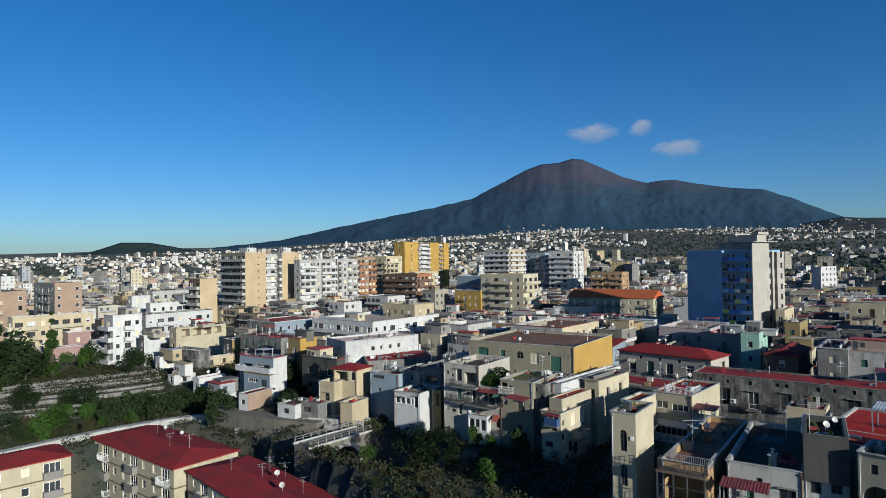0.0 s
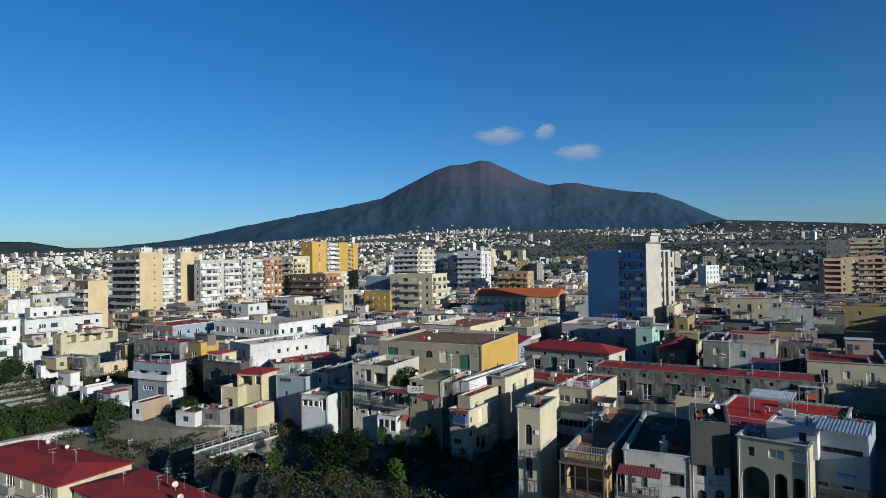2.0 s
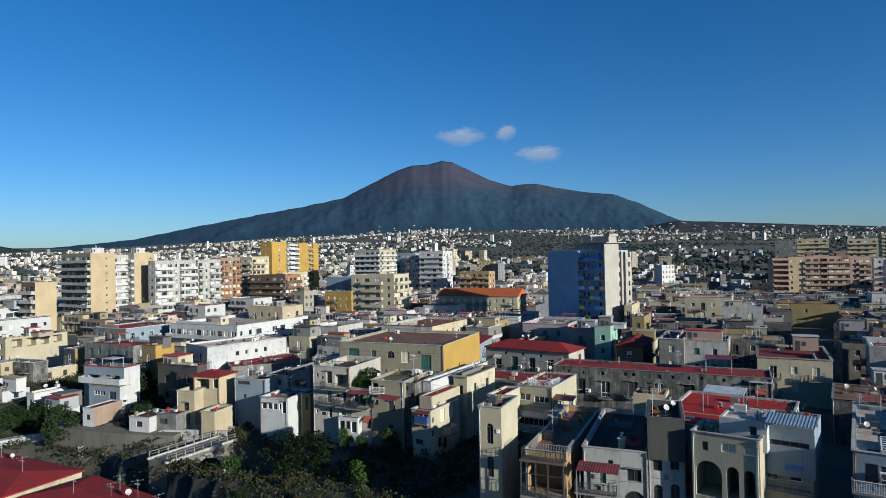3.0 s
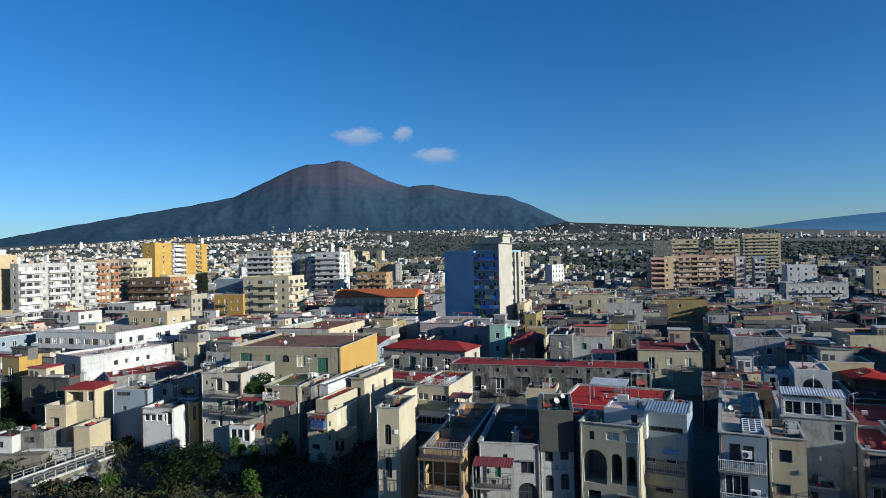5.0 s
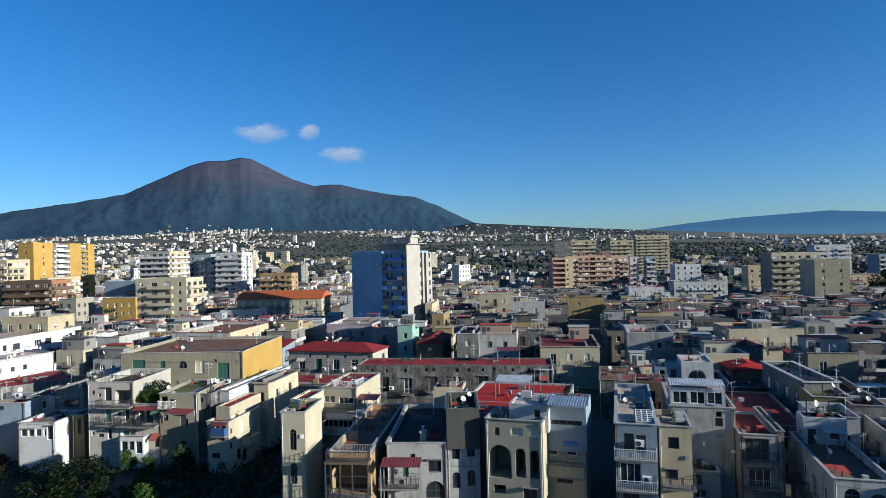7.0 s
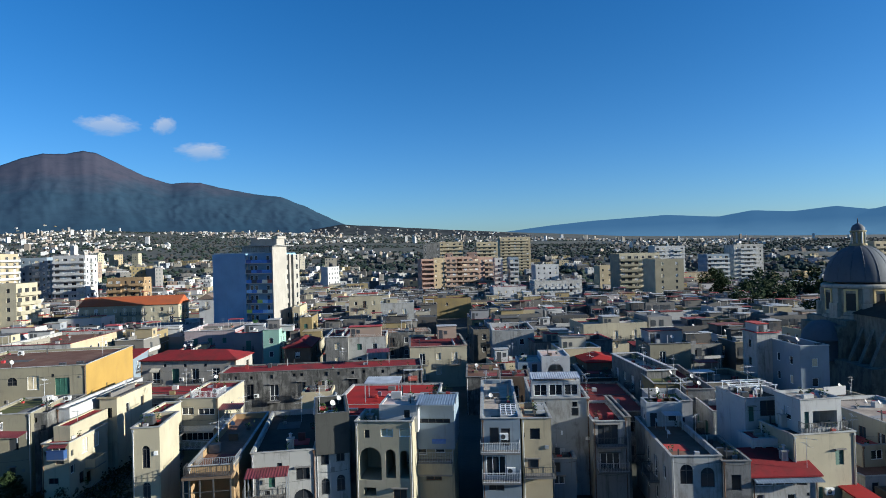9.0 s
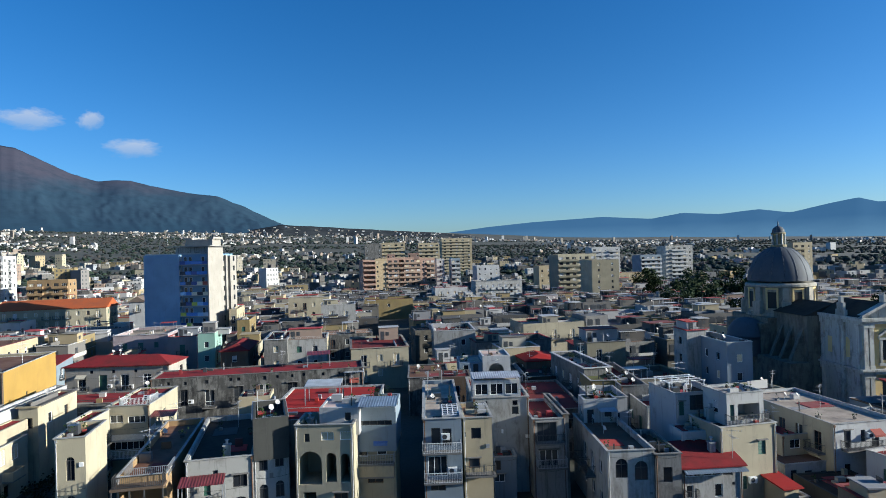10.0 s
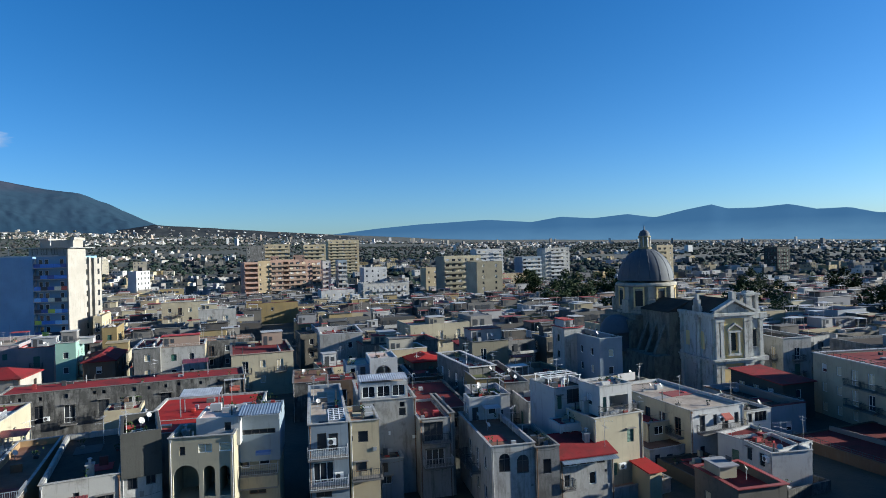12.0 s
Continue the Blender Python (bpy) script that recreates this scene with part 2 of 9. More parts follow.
# elevation angle of the land's far edge, by bearing from the hovering point (degrees, + is left)
FAR_EDGE = [(-90, -0.4), (-55, -0.25), (-40, 0.1), (-17, 0.7), (0, 1.6), (15, 2.2), (30, 2.6), (45, 2.0), (60, 1.0), (78, 0.55), (100, 0.0)]


RIM = [(40, 62), (45, 70), (52, 84), (59, 112), (64.5, 126), (70, 125), (74, 122), (78, 119), (100, 119)]


def ground_z(x, y):
    r = math.hypot(x, y)
    az = math.degrees(math.atan2(-x, y)) if y > -1e9 else 0
    az = max(-90, min(100, az))
    far = EYE_Z + 3300 * math.tan(radians(lerp_table(az, FAR_EDGE)))
    z = 4.0 + (far - 4.0) * (max(0.0, r - 380) / 2920) ** 1.35
    if r > 600:
        z += 6 * smooth01((r - 600) / 1200) * noise.noise(Vector((x / 420, y / 420, 3.1)))
    # the hollow below the town's edge, to the left: its rim by bearing, gardens above the rim, a cutting under the bridge
    sector = smooth01((az - 43) / 8)
    rim = lerp_table(az, RIM)
    z -= 3.0 * smooth01((az - 54) / 6) * smooth01((rim + 48 - r) / 30)
    z -= (10.5 if az > 54 else 13.0) * sector * smooth01((rim - r) / (8 if az < 58 else 4))
    if -90 < x < -58:
        z -= 7.5 * smooth01((5.5 - abs(y - 61.0 - 0.1 * (x + 76))) / 3.0) * smooth01((x + 90) / 6) * smooth01((-58 - x) / 8) * (1 - smooth01((rim - r) / 8))
    return z

# ---------------------------------------------------------------- land, mountains, sky's clouds
def land_material():
    m, t, b = shader("land_cover")
    a = ramp(t, noise_tex(t, 0.012, 5, 0.6), 0.42, 0.6)
    c = mix(t, a, (0.028, 0.036, 0.024), (0.062, 0.056, 0.042))
    d = ramp(t, noise_tex(t, 0.09, 5, 0.6), 0.5, 0.62)
    c = mix(t, d, c, (0.022, 0.032, 0.024))
    e = ramp(t, noise_tex(t, 0.6, 5, 0.6), 0.45, 0.7, 0, 0.6)
    c = mix(t, e, c, (0.060, 0.053, 0.038))
    t.links.new(c, b.inputs["Base Color"])
    b.inputs["Roughness"].default_value = 0.95
    bump(t, b, noise_tex(t, 1.5, 5), 0.6, 0.15)
    return m


def build_ground():
    g = Builder()
    rings = [0.0]
    r = 6.0
    while r < 4800:
        rings.append(r)
        r *= 1.045 if r > 150 else 1.0
        r += 5.0 if r < 150 else 0
    n = 200
    for r in rings:
        for k in range(n):
            a = 2 * math.pi * k / n
            x, y = r * math.sin(a), r * math.cos(a)
            g.v.append((x, y, ground_z(x, y)))
    for j in range(len(rings) - 1):
        for k in range(n):
            q = (k + 1) % n
            g.f.append((j * n + k, (j + 1) * n + k, (j + 1) * n + q, j * n + q))
            g.m.append(0)
    ob = part("ground", g, LAND, smooth=True)
    tagged(ob, "bare earth, scrub and fields under the town", "ground", kind="structure")


LAND = land_material()
build_ground()


def mountain_material(name, low, mid, top, z_mid, z_top, streak=0.02, blotch=0.4, relief=0.4, air=(0, 0, 0)):
    m, t, b = shader(name)
    pos = t.nodes.new("ShaderNodeNewGeometry").outputs["Position"]
    sep = t.nodes.new("ShaderNodeSeparateXYZ")
    t.links.new(pos, sep.inputs[0])
    wob = noise_tex(t, 0.004, 6, 0.6)
    add = t.nodes.new("ShaderNodeMath")
    add.operation = "MULTIPLY_ADD"
    t.links.new(wob, add.inputs[0])
    add.inputs[1].default_value = 260
    t.links.new(sep.outputs[2], add.inputs[2])
    c = mix(t, ramp(t, add.outputs[0], z_mid - 60, z_mid + 90), low, mid)
    c = mix(t, ramp(t, add.outputs[0], z_top - 50, z_top + 90), c, top)
    f = ramp(t, noise_tex(t, streak, 6, 0.65, (1, 1, 1.6)), 0.45, 0.7, 0, blotch)
    c = mix(t, f, c, tuple(k * 0.5 for k in low))
    t.links.new(c, b.inputs["Base Color"])
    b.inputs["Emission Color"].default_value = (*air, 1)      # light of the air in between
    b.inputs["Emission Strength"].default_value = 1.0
    b.inputs["Roughness"].default_value = 1.0
    b.inputs["Specular IOR Level"].default_value = 0.0
    bump(t, b, noise_tex(t, 0.02, 7, 0.65), relief, 6)
    return m


def ridge_z(table, az, k, r_foot, r_top, foot_el, rough, seed):
    """Height of a slope at bearing az, k of the way from its foot to its crest."""
    crest = EYE_Z + r_top * math.tan(radians(lerp_table(az, table)))
    crest += 0.18 * rough * noise.noise(Vector((az * 0.9, seed, 0))) + 0.10 * rough * noise.noise(Vector((az * 3.1, seed, 5)))
    z_foot = EYE_Z + r_foot * math.tan(radians(lerp_table(az, FAR_EDGE) if foot_el is None else foot_el)) - 25
    z = z_foot + (crest - z_foot) * (k ** 1.25)
    gully = noise.multi_fractal(Vector((az * 0.42 + 0.3 * math.sin(k * 4 + seed), k * 2.2, seed)), 0.9, 2.1, 5)
    z += rough * (gully - 0.9) * math.sin(math.pi * min(1, k)) * 0.9
    z += 0.10 * rough * noise.multi_fractal(Vector((az * 1.7, k * 3.0, seed + 3)), 0.8, 2.0, 4) * math.sin(math.pi * min(1, k))
    return min(z, crest)


def ridge_mesh(table, az0, az1, r_foot, r_top, foot_el, rough, seed, steps=260, rows=46):
    """A slope that climbs from its foot to a crest whose height follows the table (bearing, elevation)."""
    g = Builder()
    for i in range(steps + 1):
        az = az0 + (az1 - az0) * i / steps
        a = radians(az)
        for j in range(rows + 1):
            k = j / rows
            r = r_foot + (r_top - r_foot) * k
            g.v.append((-r * math.sin(a), r * math.cos(a), ridge_z(table, az, k, r_foot, r_top, foot_el, rough, seed)))
    n = rows + 1
    for i in range(steps):
        for j in range(rows):
            g.f.append((i * n + j, i * n + n + j, i * n + n + j + 1, i * n + j + 1))
            g.m.append(0)
    # back slope
    base = len(g.v)
    for i in range(steps + 1):
        x, y, z = g.v[i * n + rows]
        g.v.append((x * 1.06, y * 1.06, -60))
    for i in range(steps):
        g.f.append((i * n + rows, (i + 1) * n + rows, base + i + 1, base + i))
        g.m.append(0)
    return g


VOLCANO = [(7, 1.6), (8.4, 2.7), (10.2, 3.5), (12.3, 4.55), (14.4, 5.4), (17, 5.75), (19.3, 6.15), (21.2, 6.65), (22.6, 6.6), (23.6, 6.5), (25.3, 7.0), (27.7, 8.2),
           (29.0, 8.85), (30.0, 8.95), (31.2, 8.65), (32.7, 8.6), (34.3, 8.05), (36.9, 6.75), (39.2, 5.6), (43.2, 4.75), (46.8, 4.1), (52, 3.05), (56.5, 2.0), (61, 1.5), (66, 1.0), (74, 0.3)]
# Bluish slope colours stand in for haze; the last tuple glows as more haze.
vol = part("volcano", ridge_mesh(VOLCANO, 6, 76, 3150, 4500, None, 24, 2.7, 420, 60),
           mountain_material("hazy_volcano_slopes", (0.012, 0.034, 0.052), (0.019, 0.040, 0.058), (0.046, 0.042, 0.054), 330, 600, 0.010, 0.45, 0.3, (0.008, 0.015, 0.028)), smooth=True)
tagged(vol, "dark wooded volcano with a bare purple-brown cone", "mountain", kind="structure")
RANGE = [(-100, 1.5), (-70, 2.2), (-60, 1.4), (-51.4, 2.0), (-49.7, 2.5), (-47.5, 2.5), (-45.6, 3.0), (-43.1, 2.85), (-41, 2.9), (-39.8, 3.3), (-38, 3.0), (-35.2, 2.4),
         (-32.9, 2.8), (-29.9, 2.55), (-27, 2.8), (-24.4, 2.4), (-20.3, 2.75), (-14, 2.5), (-10, 2.2), (-5.5, 1.7), (0, 1.0), (6, 0.2)]


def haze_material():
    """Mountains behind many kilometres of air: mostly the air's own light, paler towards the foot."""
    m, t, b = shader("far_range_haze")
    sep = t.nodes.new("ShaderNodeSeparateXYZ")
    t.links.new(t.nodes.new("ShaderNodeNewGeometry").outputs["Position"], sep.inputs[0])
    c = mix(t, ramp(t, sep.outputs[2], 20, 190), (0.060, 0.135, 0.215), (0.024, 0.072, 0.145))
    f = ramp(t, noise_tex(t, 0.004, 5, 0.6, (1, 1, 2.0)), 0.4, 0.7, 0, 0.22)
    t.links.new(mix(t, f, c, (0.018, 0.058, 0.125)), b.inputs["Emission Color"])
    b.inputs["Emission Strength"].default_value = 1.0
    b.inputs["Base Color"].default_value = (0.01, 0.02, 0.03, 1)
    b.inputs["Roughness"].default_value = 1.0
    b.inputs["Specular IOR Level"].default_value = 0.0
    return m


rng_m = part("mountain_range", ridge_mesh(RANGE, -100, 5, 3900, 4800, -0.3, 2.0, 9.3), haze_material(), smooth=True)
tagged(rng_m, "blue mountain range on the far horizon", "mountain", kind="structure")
LOW_RIDGE = [(-16, -0.5), (-8, 1.5), (-5, 1.8), (2, 2.35), (9, 2.85), (12, 2.4), (16, 1.5)]
# Slope colours are lifted towards grey-blue to stand in for distance haze.
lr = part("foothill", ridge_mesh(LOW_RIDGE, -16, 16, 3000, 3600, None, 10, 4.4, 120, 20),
          mountain_material("hazy_foothill_slopes", (0.034, 0.044, 0.050), (0.040, 0.046, 0.048), (0.046, 0.052, 0.056), 100, 160, 0.02, 0.7), smooth=True)
tagged(lr, "low wooded foothill beside the volcano", "hill", kind="structure")


def volcano_z(x, y):
    return ridge_z(VOLCANO, math.degrees(math.atan2(-x, y)), (math.hypot(x, y) - 3150) / 1350, 3150, 4500, None, 24, 2.7)


def foothill_z(x, y):
    return ridge_z(LOW_RIDGE, math.degrees(math.atan2(-x, y)), (math.hypot(x, y) - 3000) / 600, 3000, 3600, None, 10, 4.4)


LEFT_HILL = [(62, 0.6), (64.5, 1.2), (66.2, 1.55), (67.5, 1.8), (69.6, 1.82), (70.6, 1.45), (72, 1.0), (75, 0.6), (79, 0.3)]
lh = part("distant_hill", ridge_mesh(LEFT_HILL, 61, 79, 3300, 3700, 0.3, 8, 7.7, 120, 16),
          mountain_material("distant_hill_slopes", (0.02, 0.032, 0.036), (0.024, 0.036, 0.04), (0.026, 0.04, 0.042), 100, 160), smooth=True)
tagged(lh, "small dark wooded hill on the horizon", "hill", kind="structure")


def cloud_material():
    m, t, b = shader("cloud_glow")
    t.nodes.remove(b)
    out = t.nodes["Material Output"]
    tc = t.nodes.new("ShaderNodeTexCoord").outputs["Object"]
    mp = t.nodes.new("ShaderNodeMapping")
    t.links.new(tc, mp.inputs[0])
    n = node(t, "ShaderNodeTexNoise", Scale=2.6, Detail=7.0, Roughness=0.6)
    info = t.nodes.new("ShaderNodeObjectInfo").outputs["Random"]
    n.noise_dimensions = "4D"
    t.links.new(ramp(t, info, 0, 1, 0, 40), n.inputs["W"])
    t.links.new(mp.outputs[0], n.inputs["Vector"])
    ln = t.nodes.new("ShaderNodeVectorMath")
    ln.operation = "LENGTH"
    t.links.new(mp.outputs[0], ln.inputs[0])
    s = t.nodes.new("ShaderNodeMath")
    s.operation = "SUBTRACT"
    t.links.new(n.outputs["Fac"], s.inputs[0])
    t.links.new(ramp(t, ln.outputs["Value"], 0.1, 1.0, -0.18, 0.72), s.inputs[1])
    dens = ramp(t, s.outputs[0], 0.0, 0.42, 0, 0.62)
    em = node(t, "ShaderNodeEmission", Strength=1.0)
    sep = t.nodes.new("ShaderNodeSeparateXYZ")
    t.links.new(mp.outputs[0], sep.inputs[0])
    # Clouds glow by emission; bluish shaded underside and paler lit top are painted.
    t.links.new(mix(t, ramp(t, sep.outputs[1], -0.5, 0.4), (0.15, 0.23, 0.36), (0.30, 0.33, 0.38)), em.inputs["Color"])
    tr = t.nodes.new("ShaderNodeBsdfTransparent")
    mx = t.nodes.new("ShaderNodeMixShader")
    t.links.new(dens, mx.inputs[0])
    t.links.new(tr.outputs[0], mx.inputs[1])
    t.links.new(em.outputs[0], mx.inputs[2])
    t.links.new(mx.outputs[0], out.inputs["Surface"])
    return m


CLOUD = cloud_material()


def cloud(az, el, w, h, roll=0):
    g = Builder()
    for j in range(6):
        for i in range(6):
            q = [(-1 + (i + a) / 3, -1 + (j + c) / 3) for a, c in ((0, 0), (1, 0), (1, 1), (0, 1))]
            g.face([(u, v, 0.12 * math.cos(u * 1.5) * math.cos(v * 1.5)) for u, v in q])
    a, e, r = radians(az), radians(el), 4700
    p = Vector((-r * math.cos(e) * math.sin(a), r * math.cos(e) * math.cos(a), EYE_Z + r * math.sin(e)))
    ob = part("cloud", g, CLOUD)
    ob.matrix_basis = look(p, p * 2 - Vector((0, 0, EYE_Z)), roll) @ Matrix.Diagonal((w, h, 30, 1))
    ob.visible_shadow = False
    tagged(ob, "small white puff of cloud in a blue sky", "cloud", "clouds over the volcano", "structure")


cloud(28.1, 11.1, 250, 95)
cloud(23.9, 11.35, 115, 80, 20)
cloud(20.9, 9.3, 245, 85)

# ---------------------------------------------------------------- houses
MESHES = {}
ROOFS = []


def cached(key, make):
    if key not in MESHES:
        MESHES[key] = make()
    return MESHES[key]


def arc(w, h):
    """Points of an arched head over an opening of width w and height h, from left to right."""
    r = w / 2
    return [(r - r * math.cos(math.pi * k / 8), h - r + r * math.sin(math.pi * k / 8)) for k in range(9)]


def facade(g, place, W, z0, z1, holes, mat=0):
    """A wall face with real openings: holes are (u, v, w, h, deep, arched). place(u, v, inward) gives the point."""
    us = sorted({0.0, W, *[h[0] for h in holes], *[h[0] + h[2] for h in holes]})
    vs = sorted({z0, z1, *[h[1] for h in holes], *[h[1] + h[3] for h in holes]})
    for a, b in zip(us, us[1:]):
        for c, d in zip(vs, vs[1:]):
            mu, mv = (a + b) / 2, (c + d) / 2
            if any(h[0] < mu < h[0] + h[2] and h[1] < mv < h[1] + h[3] for h in holes):
                continue
            g.face([place(a, c, 0), place(b, c, 0), place(b, d, 0), place(a, d, 0)], mat)
    for u, v, w, h, deep, arched in holes:
        if arched:
            pts = [(u + p, v + q) for p, q in arc(w, h)]
            for (a, c), (b, d) in zip(pts, pts[1:]):
                g.face([place(a, c, 0), place(b, d, 0), place(b, v + h, 0), place(a, v + h, 0)], mat)
                g.face([place(a, c, 0), place(a, c, deep), place(b, d, deep), place(b, d, 0)], mat)
            spring = v + h - w / 2
        else:
            spring = v + h
            g.face([place(u, v + h, 0), place(u, v + h, deep), place(u + w, v + h, deep), place(u + w, v + h, 0)], mat)
        g.face([place(u, v, 0), place(u, v, deep), place(u, spring, deep), place(u, spring, 0)], mat)
        g.face([place(u + w, v, 0), place(u + w, spring, 0), place(u + w, spring, deep), place(u + w, v, deep)], mat)
        g.face([place(u, v, 0), place(u + w, v, 0), place(u + w, v, deep), place(u, v, deep)], mat)
        if deep > 0.5:
            g.face([place(u, v, deep), place(u + w, v, deep), place(u + w, v + h, deep), place(u, v + h, deep)], mat)


FRAMES = {"w": WHITE_METAL, "d": WHITE_METAL, "b": BROWN_WOOD, "g": GREEN_WOOD, "k": DARK_METAL, "a": DARK_METAL}


def plate(g, us, vs, solid, y0, y1, mat=0):
    """A flat grille in one piece: cells of the grid us x vs for which solid(i, j), from depth y0 to y1."""
    ids = {}

    def vert(i, j, y):
        k = (i, j, y)
        if k not in ids:
            ids[k] = len(g.v)
            g.v.append((us[i], y, vs[j]))
        return ids[k]

    n, m = len(us) - 1, len(vs) - 1
    for i in range(n):
        for j in range(m):
            if not solid(i, j):
                continue
            g.f.append((vert(i, j, y0), vert(i + 1, j, y0), vert(i + 1, j + 1, y0), vert(i, j + 1, y0)))
            g.m.append(mat)
            for di, dj, a, b in ((-1, 0, (i, j + 1), (i, j)), (1, 0, (i + 1, j), (i + 1, j + 1)), (0, -1, (i, j), (i + 1, j)), (0, 1, (i + 1, j + 1), (i, j + 1))):
                p, q = i + di, j + dj
                if not (0 <= p < n and 0 <= q < m and solid(p, q)):
                    g.f.append((vert(*b, y0), vert(*a, y0), vert(*a, y1), vert(*b, y1)))
                    g.m.append(mat)


def window_meshes(kind, w, h):
    """Frame with mullion, and pane or shutter, for an opening; local x along the wall, y into it, z up."""
    def make():
        f, p = Builder(), Builder()
        e = 0.07
        n = max(1, round(w / 0.75)) if kind != "a" else 2
        us = [0, e]
        for k in range(1, n):
            us += [w * k / n - 0.035, w * k / n + 0.035]
        us += [w - e, w]
        mid = h - w / 2 if kind == "a" else (0.78 if h > 2 else None)
        vs = [0, e] + ([mid - 0.035, mid + 0.035] if mid else []) + [h - (e if kind != "a" else 0.02), h]
        plate(f, us, vs, lambda i, j: (i % 2 == 0 or j % 2 == 0) and not (kind == "a" and j >= len(vs) - 2), 0.0, 0.07)
        if kind in ("g", "r", "q"):
            n = max(3, int(h / 0.16))
            stop = int(n * 0.45) if kind == "q" else 0
            zs = []
            for k in range(stop, n):
                z = e + (h - 2 * e) * k / n
                zs += [(z, 0.012), (z + (h - 2 * e) / n * 0.75, 0.04)]
            for (za, ya), (zb, yb) in zip(zs, zs[1:]):
                p.face([(e, ya, za), (w - e, ya, za), (w - e, yb, zb), (e, yb, zb)])
            p.face([(e, 0.05, e), (w - e, 0.05, e), (w - e, 0.05, h - e), (e, 0.05, h - e)], 1)
        else:
            p.box(e, 0.03, e, w - e, 0.045, h - (e if kind != "a" else 0.02))
        fm = FRAMES.get(kind, WHITE_METAL)
        pm = {"g": GREEN_WOOD, "r": BEIGE_PVC, "q": GREY_PVC}.get(kind, GLASS)
        return f.mesh("window", fm), p.mesh("pane", [pm, GLASS]), kind
    return cached(("win", kind, round(w, 2), round(h, 2)), make)


def joined_window(kind, w, h):
    def make():
        g = Builder()
        a, b, _ = window_meshes(kind, w, h)
        for me, off in ((a, 0), (b, 1)):
            base = len(g.v)
            g.v += [tuple(v.co) for v in me.vertices]
            for p in me.polygons:
                g.f.append(tuple(base + i for i in p.vertices))
                g.m.append(off + p.material_index)
        return g.mesh("window", [a.materials[0], b.materials[0], GLASS])
    return cached(("jwin", kind, round(w, 2), round(h, 2)), make)


def railing_mesh(w, d, style):
    def make():
        g = Builder()
        H = 1.0
        if style == "solid" or style in WALL:
            g.box(0, -d, 0, w, -d + 0.1, H)
            g.box(0, -d + 0.1, 0, 0.1, 0, H)
            g.box(w - 0.1, -d + 0.1, 0, w, 0, H)
            g.box(-0.03, -d - 0.03, H, w + 0.03, -d + 0.13, H + 0.05)
            return g.mesh("railing", WALL.get(style, CEMENT))
        for L, place in ((w, lambda x, y, z: (x, -d + y, z)), (d, lambda x, y, z: (y, -d + x, z)), (d, lambda x, y, z: (w - 0.03 + y, -d + x, z))):
            n = max(2, int(L / 0.16))
            us = [0, 0.03]
            for k in range(1, n):
                us += [L * k / n - 0.012, L * k / n + 0.012]
            us += [L - 0.03, L]
            q = Builder()
            plate(q, us, [0, 0.06, 0.09, H - 0.05, H], lambda i, j: i % 2 == 0 or j in (1, 3), 0.0, 0.03)
            base = len(g.v)
            g.v += [place(*c) for c in q.v]
            g.f += [tuple(base + k for k in fc) for fc in q.f]
            g.m += q.m
        return g.mesh("railing", {"bars": DARK_METAL, "white_rail": WHITE_METAL, "grey_rail": GREY_METAL}[style])
    return cached(("rail", round(w, 2), round(d, 2), style), make)


def slab_mesh(w, d):
    def make():
        g = Builder()
        g.box(0, -d, -0.16, w, 0.02, 0)
        g.box(0.04, -d + 0.04, -0.2, w - 0.04, 0, -0.16)
        return g.mesh("balcony", CEMENT)
    return cached(("slab", round(w, 2), round(d, 2)), make)


def joined_balcony(w, d, style):
    def make():
        g = Builder()
        if style == "solid" or style in WALL:
            g.v = [(x, y, z) for z in (-0.18, 1.0) for x, y in ((0, 0), (w, 0), (w, -d), (0, -d))] + [(x, y, z) for z in (1.0, 0.0) for x, y in ((0.1, 0), (w - 0.1, 0), (w - 0.1, -d + 0.1), (0.1, -d + 0.1))]
            g.f = [(0, 1, 2, 3), (1, 5, 6, 2), (2, 6, 7, 3), (3, 7, 4, 0), (5, 9, 10, 6), (6, 10, 11, 7), (7, 11, 8, 4), (9, 13, 14, 10), (10, 14, 15, 11), (11, 15, 12, 8), (12, 15, 14, 13)]
            g.m = [0] * len(g.f)
            return g.mesh("balcony", WALL.get(style, CEMENT))
        for off, me in enumerate((slab_mesh(w, d), railing_mesh(w, d, style))):
            base = len(g.v)
            g.v += [tuple(v.co) for v in me.vertices]
            for p in me.polygons:
                g.f.append(tuple(base + i for i in p.vertices))
                g.m.append(off)
        return g.mesh("balcony", [CEMENT, railing_mesh(w, d, style).materials[0]])
    return cached(("jbal", round(w, 2), round(d, 2), style), make)


SPOTS = []


def column_plan(W, floors, fh, first, rnd, gap=3.1, balcony=0.35, kinds="wwbrqg", margin=0.9, rail="bars"):
    """Openings in even columns: returns windows (u, v, w, h, kind) and balconies (u, v, w, depth, rail)."""
    wins, bals = [], []
    n = max(1, int((W - 2 * margin + 0.8) / gap))
    step = (W - 2 * margin) / n
    col = [rnd.choice("wwd") if rnd.random() > balcony else "d" for _ in range(n)]
    kind = rnd.choice(kinds)
    for f in range(floors):
        v = first + f * fh
        for c in range(n):
            if rnd.random() < 0.06:
                continue
            k = kind if rnd.random() < 0.75 else rnd.choice(kinds)
            mid = margin + step * (c + 0.5)
            if col[c] == "d" and v > 2.0:
                wins.append((mid - 0.6, v + 0.02, 1.2, 2.3, k))
                bw = min(step - 0.2, 2.4)
                bals.append((mid - bw / 2, v, bw, 1.0, rail))
            else:
                wins.append((mid - 0.5, v + 0.95, 1.0, 1.35, k))
    return wins, bals


